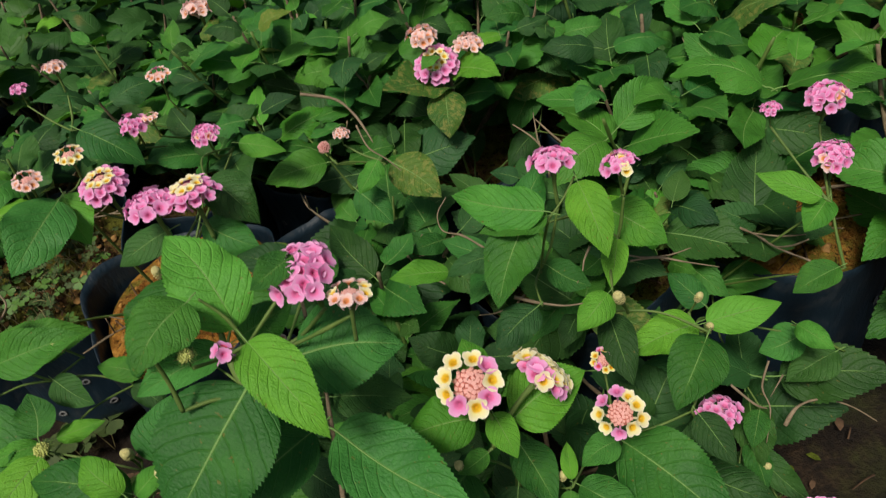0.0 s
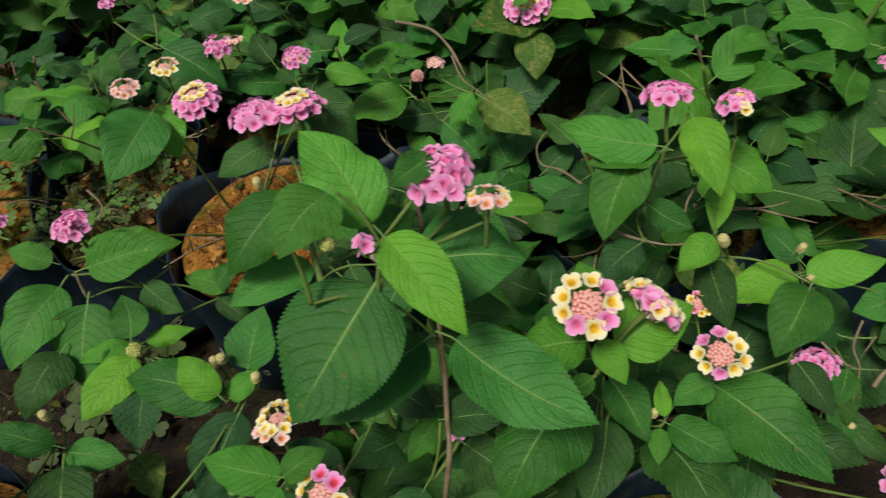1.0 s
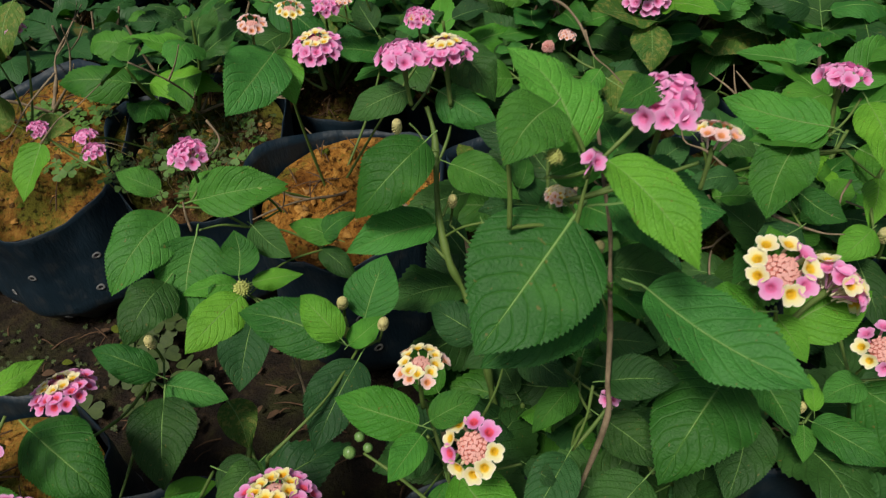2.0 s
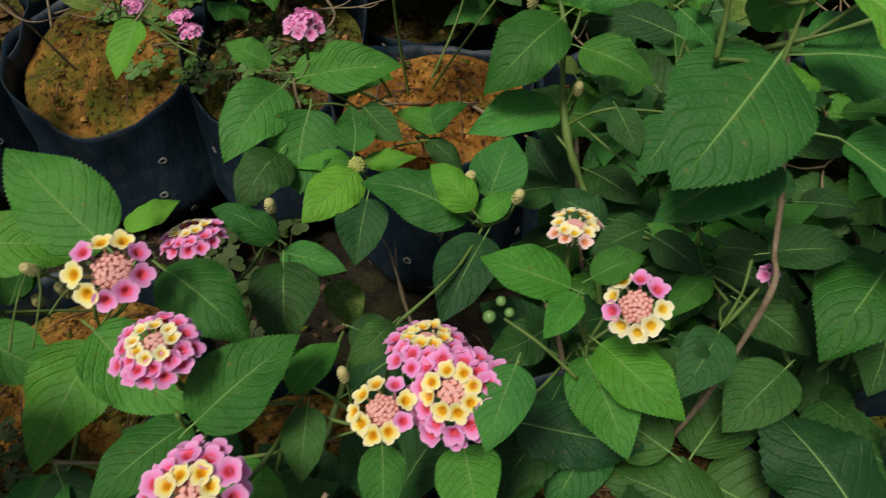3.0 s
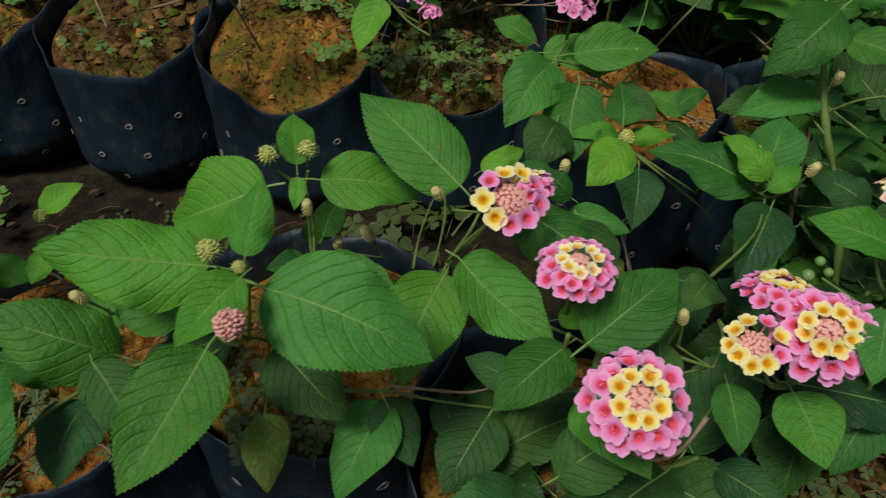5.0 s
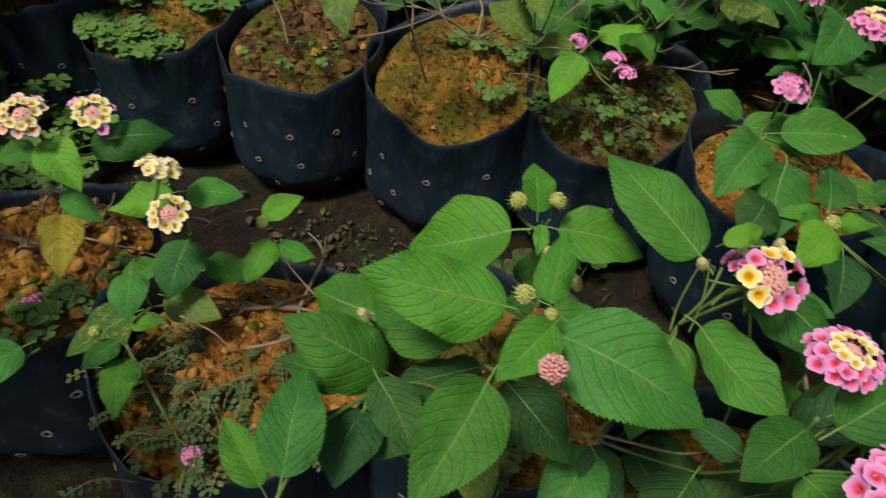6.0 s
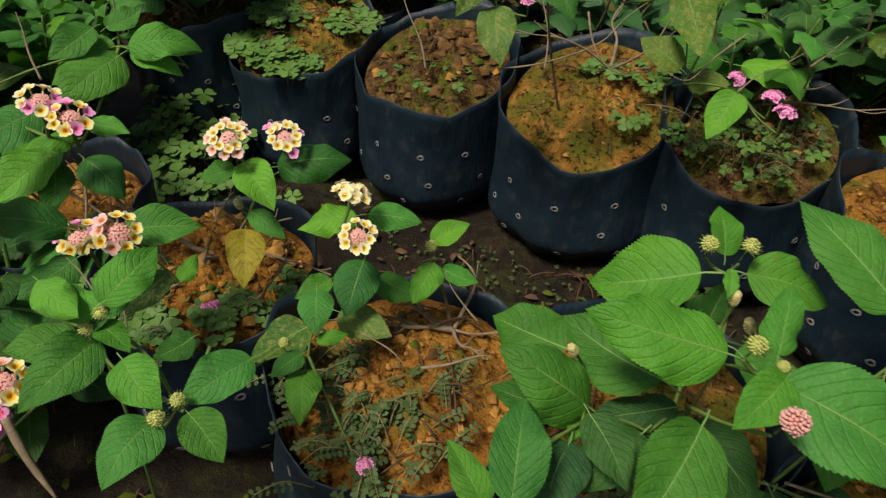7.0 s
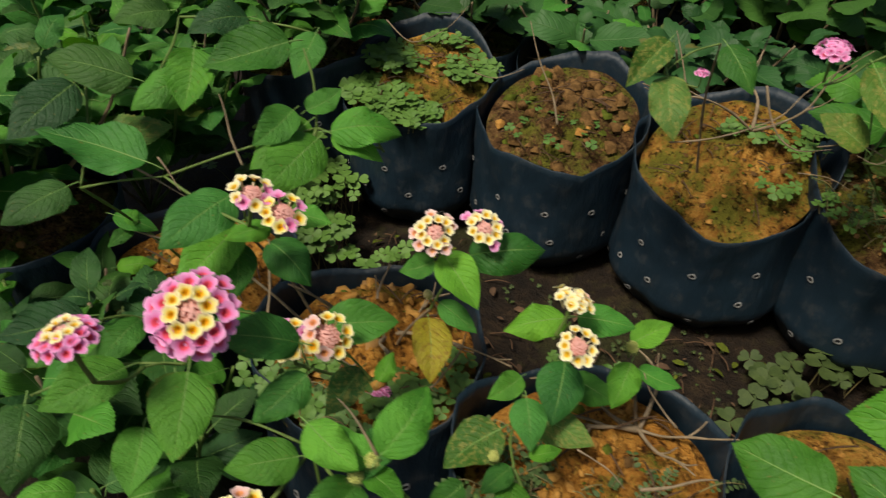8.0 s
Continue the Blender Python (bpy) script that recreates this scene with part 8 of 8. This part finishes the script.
for k, (x, y) in enumerate(NEAR_ROW):
    grow_bag(x, y, 0.082 if k == 3 else 0.078, 0.145, 0.1 if k == 4 else 0.02, 23 + k, clods=(90, 90, 160, 120, 90, 90, 90, 90)[k], lumps=(0.003, 0.004, 0.0055, 0.0035, 0.003, 0.003, 0.003, 0.003)[k], fill=0.86 if k == 4 else 0.88, height=(0.012, 0.02, 0.036, 0.02, 0.012, 0.012, 0.012, 0.012)[k], earth=("dark", "orange", "orange", "orange", "ochre", "ochre", "dark", "dark")[k])
# dark earth here stands in for the shade behind the far row
for row in range(3):
    for k in range(14):
        grow_bag(-1.15 + 0.157 * k + 0.05 * row, 0.715 + 0.165 * row + 0.012 * math.sin(k * 2.1), 0.078, 0.14, 0.05, 50 + row * 20 + k, holes=3, clods=40, earth="dark")


# ---- clover ----
def clover_patch(spots, label, seed, leaves=CLOVER):
    """Low three-leaved clover; spots are (x, y, z, reach, count, leaf size, height)."""
    rnd = random.Random(seed)
    b = Bits()
    for x, y, z, reach, count, size, tall in spots:
        for i in range(count):
            q, w = math.sqrt(rnd.random()) * reach, rnd.random() * 6.283
            foot = Vector((x + q * math.cos(w), y + q * math.sin(w), z))
            top = foot + Vector((rnd.uniform(-0.4, 0.4) * tall, rnd.uniform(-0.5, 0.3) * tall, tall * rnd.uniform(0.6, 1.15)))
            tv, tf = tube_data([foot, (foot + top) / 2 + Vector((0, 0, tall * 0.1)), top], [0.0005, 0.0005, 0.0004], 4)
            b.add(tv, tf, 1)
            up = Vector((rnd.uniform(-0.35, 0.35), rnd.uniform(-0.55, 0.15), 1)).normalized()
            m = axes(top, None, up) @ Matrix.Rotation(rnd.random() * 6, 4, "Z")
            s = size * rnd.uniform(0.6, 1.15)
            for k in range(3):
                a = 2 * math.pi * k / 3
                lv = [Vector((0, 0, 0))]
                for ang, rr in ((-0.88, 0.55), (-0.72, 0.86), (-0.42, 1.0), (-0.16, 0.97), (0, 0.82), (0.16, 0.97), (0.42, 1.0), (0.72, 0.86), (0.88, 0.55)):
                    lv.append(Vector((rr * math.cos(a + ang), rr * math.sin(a + ang), 0.16 * rr * abs(ang) - 0.08 * rr * rr)) * s)
                b.add([m @ p for p in lv], [(0, j, j + 1) for j in range(1, 9)], 0)
    ob = new("clover_patch", b.mesh("clover_patch", [leaves, PETIOLE]))
    tagged(ob, label, "clover", "clover patches", "stuff")


clover_patch([(-0.835, 0.525, 0.168, 0.034, 60, 0.0115, 0.014), (-0.82, 0.475, 0.148, 0.04, 85, 0.0115, 0.014), (-0.775, 0.465, 0.142, 0.036, 75, 0.0115, 0.014), (-0.742, 0.545, 0.172, 0.03, 40, 0.011, 0.014), (-0.80, 0.585, 0.185, 0.03, 26, 0.010, 0.012)], "low clover covering most of the ochre soil of a grow bag", 1)
clover_patch([(-0.88, 0.40, 0.01, 0.07, 60, 0.0135, 0.06), (-0.82, 0.335, 0.01, 0.05, 40, 0.0135, 0.05), (-0.92, 0.47, 0.01, 0.06, 40, 0.0135, 0.08), (-0.72, 0.33, 0.01, 0.05, 16, 0.012, 0.03)], "dark green clover on damp ground between grow bags", 2)
clover_patch([(-0.345, 0.445, 0.008, 0.03, 5, 0.0155, 0.02), (-0.29, 0.435, 0.008, 0.04, 8, 0.0155, 0.03), (-0.33, 0.385, 0.008, 0.045, 5, 0.015, 0.014), (-0.27, 0.385, 0.008, 0.03, 3, 0.013, 0.014)], "scattered round clover leaves on dark ground", 3, WEED)
clover_patch([(-0.405, 0.575, 0.183, 0.035, 34, 0.0075, 0.010), (-0.452, 0.575, 0.179, 0.014, 10, 0.0075, 0.012), (-0.40, 0.52, 0.165, 0.02, 12, 0.007, 0.008)], "small clover growing on mossy ochre soil", 4)
clover_patch([(-0.29, 0.545, 0.167, 0.062, 26, 0.0075, 0.014), (-0.335, 0.515, 0.160, 0.025, 12, 0.0075, 0.011), (-0.27, 0.495, 0.152, 0.03, 10, 0.0065, 0.010)], "sparse clover on the dark soil of a grow bag", 5)
clover_patch([(-0.30, 0.53, 0.162, 0.06, 90, 0.0036, 0.016), (-0.27, 0.56, 0.168, 0.05, 60, 0.0036, 0.02)], "fine dark weeds and litter on the soil of a grow bag", 14, WEED)
clover_patch([(-0.62, 0.515, 0.163, 0.06, 26, 0.006, 0.008)], "tiny clover seedlings on crumbly soil", 6)


def sprig_patch(spots, label, seed):
    """Low weeds with arched stems and pairs of small oval leaflets; spots are (x, y, z, reach, count, length)."""
    rnd = random.Random(seed)
    b = Bits()
    for x, y, z, reach, count, length in spots:
        for i in range(count):
            q, w, turn = math.sqrt(rnd.random()) * reach, rnd.random() * 6.283, rnd.random() * 6.283
            foot = Vector((x + q * math.cos(w), y + q * math.sin(w), z))
            run = Vector((math.cos(turn), math.sin(turn), 0)) * length * rnd.uniform(0.6, 1.2)
            mid, tip = foot + run * 0.5 + Vector((0, 0, length * 0.55)), foot + run + Vector((0, 0, length * rnd.uniform(0.25, 0.7)))
            tv, tf = tube_data([foot, mid, tip], [0.0005, 0.0004, 0.0003], 4)
            b.add(tv, tf, 1)
            n = rnd.randrange(5, 9)
            for k in range(n):
                e = 0.25 + 0.75 * (k + 1) / n
                at = (1 - e) ** 2 * foot + 2 * e * (1 - e) * mid + e * e * tip
                way = (2 * (1 - e) * (mid - foot) + 2 * e * (tip - mid)).normalized()
                for side in (1, -1):
                    out = way.cross(Vector((0, 0, 1))).normalized() * side + way * 0.45 + Vector((0, 0, rnd.uniform(-0.25, 0.25)))
                    size = length * 0.17 * (1 - 0.45 * abs(e - 0.6)) * rnd.uniform(0.8, 1.2)
                    m = axes(at, out, (rnd.uniform(-0.3, 0.3), rnd.uniform(-0.4, 0.1), 1), (size, size, size))
                    b.add([m @ Vector(p) for p in ((0, 0, 0), (0.3, 0.26, 0.05), (0.75, 0.27, 0.05), (1, 0, 0), (0.75, -0.27, 0.05), (0.3, -0.26, 0.05))], [(0, 5, 4, 3, 2, 1)], 0)
    ob = new("weed_patch", b.mesh("weed_patch", [SPRIG, PETIOLE]))
    tagged(ob, label, "weeds", "weed patches", "stuff")


sprig_patch([(-0.458, 0.13, 0.139, 0.036, 23, 0.03), (-0.43, 0.098, 0.136, 0.038, 27, 0.03), (-0.40, 0.112, 0.139, 0.035, 18, 0.028), (-0.415, 0.15, 0.145, 0.05, 8, 0.026)], "fine feathery weeds over the soil of a grow bag", 7)
clover_patch([(-0.455, 0.12, 0.137, 0.036, 30, 0.0045, 0.010), (-0.42, 0.095, 0.135, 0.036, 30, 0.0045, 0.010)], "small dark clover among the weeds of a grow bag", 15, WEED)
sprig_patch([(-0.30, 0.53, 0.166, 0.06, 18, 0.026), (-0.59, 0.115, 0.15, 0.05, 10, 0.024)], "feathery weeds on dark soil", 8)
clover_patch([(-0.575, 0.115, 0.143, 0.04, 60, 0.0078, 0.014), (-0.548, 0.155, 0.143, 0.028, 34, 0.0078, 0.014), (-0.625, 0.115, 0.143, 0.036, 40, 0.0075, 0.014)], "clover among bare twigs on ochre soil", 8)
clover_patch([(-0.80, 0.17, 0.03, 0.05, 16, 0.010, 0.10), (-0.95, 0.42, 0.01, 0.06, 30, 0.011, 0.05)], "tall clover in the gap between grow bags", 9)
clover_patch([(-0.30, 0.155, 0.138, 0.03, 50, 0.0045, 0.012), (-0.275, 0.15, 0.138, 0.03, 40, 0.005, 0.012), (-0.15, 0.13, 0.138, 0.035, 40, 0.0045, 0.012), (0.0, 0.16, 0.138, 0.04, 40, 0.005, 0.014), (-0.76, 0.13, 0.138, 0.05, 40, 0.005, 0.012)], "fine weeds on damp soil in the shade", 11, WEED)
clover_patch([(-0.56, 0.415, 0.004, 0.05, 26, 0.0028, 0.005), (-0.49, 0.43, 0.004, 0.045, 30, 0.0028, 0.005), (-0.41, 0.425, 0.004, 0.05, 26, 0.0028, 0.005), (-0.34, 0.36, 0.004, 0.05, 16, 0.0028, 0.005)], "tiny moss-like weeds on wet ground between bags", 12, WEED)
clover_patch([(-0.515, 0.345, 0.006, 0.012, 5, 0.008, 0.016), (-0.47, 0.36, 0.006, 0.012, 4, 0.007, 0.012)], "bright clover sprouts on wet ground", 13)


# ---- litter ----
def litter(seed, count, x0, x1, y0, y1):
    """Fallen bits of leaf and twig on the ground."""
    rnd = random.Random(seed)
    b = Bits()
    for i in range(count):
        x, y = rnd.uniform(x0, x1), rnd.uniform(y0, y1)
        c = Vector((x, y, 0.010 + 0.012 * noise.noise(Vector((x * 9, y * 9, 0)))))
        w = rnd.random() * 6.283
        if any((x - bx) ** 2 + (y - by) ** 2 < 0.0098 for bx, by in FAR_ROW + NEAR_ROW):
            continue
        if rnd.random() < 0.5:
            d = Vector((math.cos(w), math.sin(w), rnd.uniform(-0.1, 0.25))) * rnd.uniform(0.004, 0.016)
            tv, tf = tube_data([c - d, c + Vector((0, 0, 0.003)), c + d], [0.0009, 0.0008, 0.0004], 4)
            b.add(tv, tf, 0)
        else:
            s = rnd.uniform(0.002, 0.008)
            m = axes(c, (math.cos(w), math.sin(w), 0.1), (rnd.uniform(-0.4, 0.4), rnd.uniform(-0.4, 0.4), 1))
            b.add([m @ (Vector(p) * s) for p in ((-1, 0, 0), (-0.3, 0.5, 0.25), (0.5, 0.4, 0.2), (1, 0, -0.1), (0.4, -0.45, 0.25), (-0.4, -0.4, 0.2))], [(0, 1, 5), (1, 2, 4, 5), (2, 3, 4)], 1 if rnd.random() < 0.3 else 0)
    ob = new("ground_litter", b.mesh("ground_litter", [DRY, MOSS]))
    tagged(ob, "brown fallen leaf bits and twigs on damp ground", "litter", "", "stuff")


litter(4, 1300, -1.0, 0.4, 0.0, 0.5)


# ---- shrubs that fill the rows ----
LOW_LEAF = [leaf_data(*LEAF_SHAPES[k], 30 + k, 15, 2, False) for k in range(8)]


def shoots(rnd, root, tall, spread, count, step=0.026):
    """Stems of a shrub with leaf pairs at their nodes: a list of stem lines and of (base, tip, face, size order)."""
    lines, leaves = [], []
    for i in range(count):
        w = 2 * math.pi * (i + rnd.uniform(-0.3, 0.3)) / count
        reach, top = spread * rnd.uniform(0.35, 1.0), tall * rnd.uniform(0.65, 1.0)
        p0 = Vector(root)
        p2 = p0 + Vector((reach * math.cos(w), reach * math.sin(w), top))
        p1 = (p0 + p2) / 2 + Vector((reach * 0.2 * math.cos(w), reach * 0.2 * math.sin(w), top * 0.05))
        lines.append([p0, p1, p2])
        turn = rnd.random() * 3
        n = max(3, int(top / step))
        for k in range(n):
            s = 0.3 + 0.7 * (k + 1) / n
            at = (1 - s) ** 2 * p0 + 2 * s * (1 - s) * p1 + s * s * p2
            turn += 1.571 + rnd.uniform(-0.25, 0.25)
            size = (0.058 - 0.028 * max(0, s - 0.75) / 0.25) * rnd.uniform(0.75, 1.2)
            for side in (0, math.pi):
                a = turn + side
                d = Vector((math.cos(a), math.sin(a), rnd.uniform(-0.45, 0.35) + 0.35 * s))
                d.normalize()
                base = at + d * 0.008
                leaves.append((base, base + d * size, Vector((0.2 * math.cos(a) + rnd.uniform(-0.5, 0.5), 0.2 * math.sin(a) - 0.3 + rnd.uniform(-0.5, 0.4), 1)), s))
    return lines, leaves


# leaves low on a stem more often draw the shade-dark tone
def tone_of(rnd, s):
    q = rnd.random()
    return "y" if q < 0.06 + 0.22 * max(0, s - 0.7) else "o" if q > 0.95 else "d" if q > 0.62 + 0.2 * s else "m"


def leafy_shrub(x, y, z, tall, spread, count, seed, limit=9.0, flowers=0, tones="pgb", shade=0.0):
    """A shrub whose leaves are parts of their own; shade is the share of leaves whose colour is darkened for shade."""
    rnd = random.Random(seed)
    plant = thing("lantana_plant", x, y, z - 0.012, "dense green lantana shrub with toothed leaves", "flowering shrub", "lantana plants")
    lines, leaves = shoots(rnd, (x, y, z), tall, spread, count)
    for line in lines:
        if line[2].z < limit:
            stem(plant, line, 0.0020, 0.0012, rnd.random() < 0.5)
    for base, tip, face, s in leaves:
        if max(base.z, tip.z) < limit:
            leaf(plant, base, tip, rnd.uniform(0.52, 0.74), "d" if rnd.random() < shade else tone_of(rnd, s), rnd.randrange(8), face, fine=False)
    for k in range(flowers):
        top = lines[k % len(lines)][2]
        flower(plant, top + Vector((0, -0.01, 0.03)), (rnd.uniform(-0.3, 0.3), rnd.uniform(-0.6, 0), 1), rnd.uniform(0.018, 0.027), rnd.choice(("old", "ring", "old")), "c", rnd.choice(tones), 0.5, seed + k)
    return plant


def far_shrub(x, y, z, tall, spread, count, seed, shade=0.0):
    """A shrub farther off: its stems in one part and its crown of single leaves in another; shade is the share of
    leaves darkened for shade.
    """
    rnd = random.Random(seed)
    plant = thing("lantana_plant", x, y, z - 0.012, "dense green lantana shrub with toothed leaves", "flowering shrub", "lantana plants")
    lines, leaves = shoots(rnd, (0, 0, 0.012), tall, spread, count, 0.034)
    b = Bits()
    for line in lines:
        tv, tf = tube_data(line, [0.002, 0.0018, 0.0012], 5)
        b.add(tv, tf)
    child("branchwork", b.mesh("branchwork", [STEM_WOOD]), plant)
    b = Bits()
    for base, tip, face, s in leaves:
        size = (tip - base).length * 1.08
        m = axes(base, tip - base, face, (size, size * rnd.uniform(0.9, 1.25), size))
        v, f, fm, uv = rnd.choice(LOW_LEAF)
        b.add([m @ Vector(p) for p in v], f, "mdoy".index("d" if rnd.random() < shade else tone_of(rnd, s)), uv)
    crown = child("crown", b.mesh("crown", [LEAF, LEAF_SHADED, LEAF_OLD, LEAF_YOUNG]), plant)
    return plant


# undergrowth below the nearest shrubs; its shade is put in as all-dark leaves
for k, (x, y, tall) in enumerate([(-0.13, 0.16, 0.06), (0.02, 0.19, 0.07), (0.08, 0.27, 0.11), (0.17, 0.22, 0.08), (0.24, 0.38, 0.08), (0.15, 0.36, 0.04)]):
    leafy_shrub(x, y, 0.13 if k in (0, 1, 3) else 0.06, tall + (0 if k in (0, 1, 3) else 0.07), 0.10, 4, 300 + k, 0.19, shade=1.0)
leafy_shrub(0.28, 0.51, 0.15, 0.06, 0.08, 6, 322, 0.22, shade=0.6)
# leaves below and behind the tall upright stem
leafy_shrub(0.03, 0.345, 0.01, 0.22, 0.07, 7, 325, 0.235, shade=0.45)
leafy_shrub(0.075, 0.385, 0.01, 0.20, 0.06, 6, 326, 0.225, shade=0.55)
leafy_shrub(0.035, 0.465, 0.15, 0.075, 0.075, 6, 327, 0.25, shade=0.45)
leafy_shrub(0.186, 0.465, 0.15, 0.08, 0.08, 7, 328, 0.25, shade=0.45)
# low leaves over the nearest bag, all in the shade-dark tone
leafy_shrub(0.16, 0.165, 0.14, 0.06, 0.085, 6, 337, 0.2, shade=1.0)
# shrubs behind the far row; the shade there is put into darker leaves
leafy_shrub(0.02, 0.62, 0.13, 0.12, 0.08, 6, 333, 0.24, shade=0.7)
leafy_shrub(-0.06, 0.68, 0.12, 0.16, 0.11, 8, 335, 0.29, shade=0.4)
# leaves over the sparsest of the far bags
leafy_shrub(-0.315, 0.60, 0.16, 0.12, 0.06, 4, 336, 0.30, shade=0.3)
# the dense corner beyond the bags
leafy_shrub(-0.93, 0.10, 0.14, 0.17, 0.13, 9, 340)
leafy_shrub(-1.02, 0.28, 0.02, 0.30, 0.14, 10, 341)
leafy_shrub(-0.94, 0.50, 0.15, 0.17, 0.12, 9, 342)
leafy_shrub(-1.10, 0.50, 0.05, 0.28, 0.14, 10, 343)
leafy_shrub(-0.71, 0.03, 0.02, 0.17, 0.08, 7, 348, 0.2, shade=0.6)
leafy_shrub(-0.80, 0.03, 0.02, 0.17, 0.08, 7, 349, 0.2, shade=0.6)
far_shrub(-1.2, 0.3, 0.05, 0.28, 0.15, 12, 345)
far_shrub(-1.1, 0.1, 0.05, 0.28, 0.15, 12, 346)
far_shrub(-1.05, -0.05, 0.05, 0.26, 0.15, 12, 347)
leafy_shrub(0.45, 0.45, 0.12, 0.16, 0.13, 9, 331, flowers=1)
leafy_shrub(0.28, 0.60, 0.14, 0.15, 0.11, 8, 332, 0.27)
# left rows just behind the bags get mostly dark leaves in place of shade
for row in range(11):
    for k in range(15 if row < 3 else 18):
        x = -1.15 + 0.157 * k + 0.05 * (row % 3) - (0.2 if row > 2 else 0)
        y = 0.715 + 0.165 * row + 0.012 * math.sin(k * 2.1)
        seed = 500 + row * 40 + k
        bare = x < -0.3 and row == 0
        tall = 0.10 if bare else 0.17 + 0.03 * math.sin(seed * 1.7)
        if row == 0 and -0.3 < x < 0.75:
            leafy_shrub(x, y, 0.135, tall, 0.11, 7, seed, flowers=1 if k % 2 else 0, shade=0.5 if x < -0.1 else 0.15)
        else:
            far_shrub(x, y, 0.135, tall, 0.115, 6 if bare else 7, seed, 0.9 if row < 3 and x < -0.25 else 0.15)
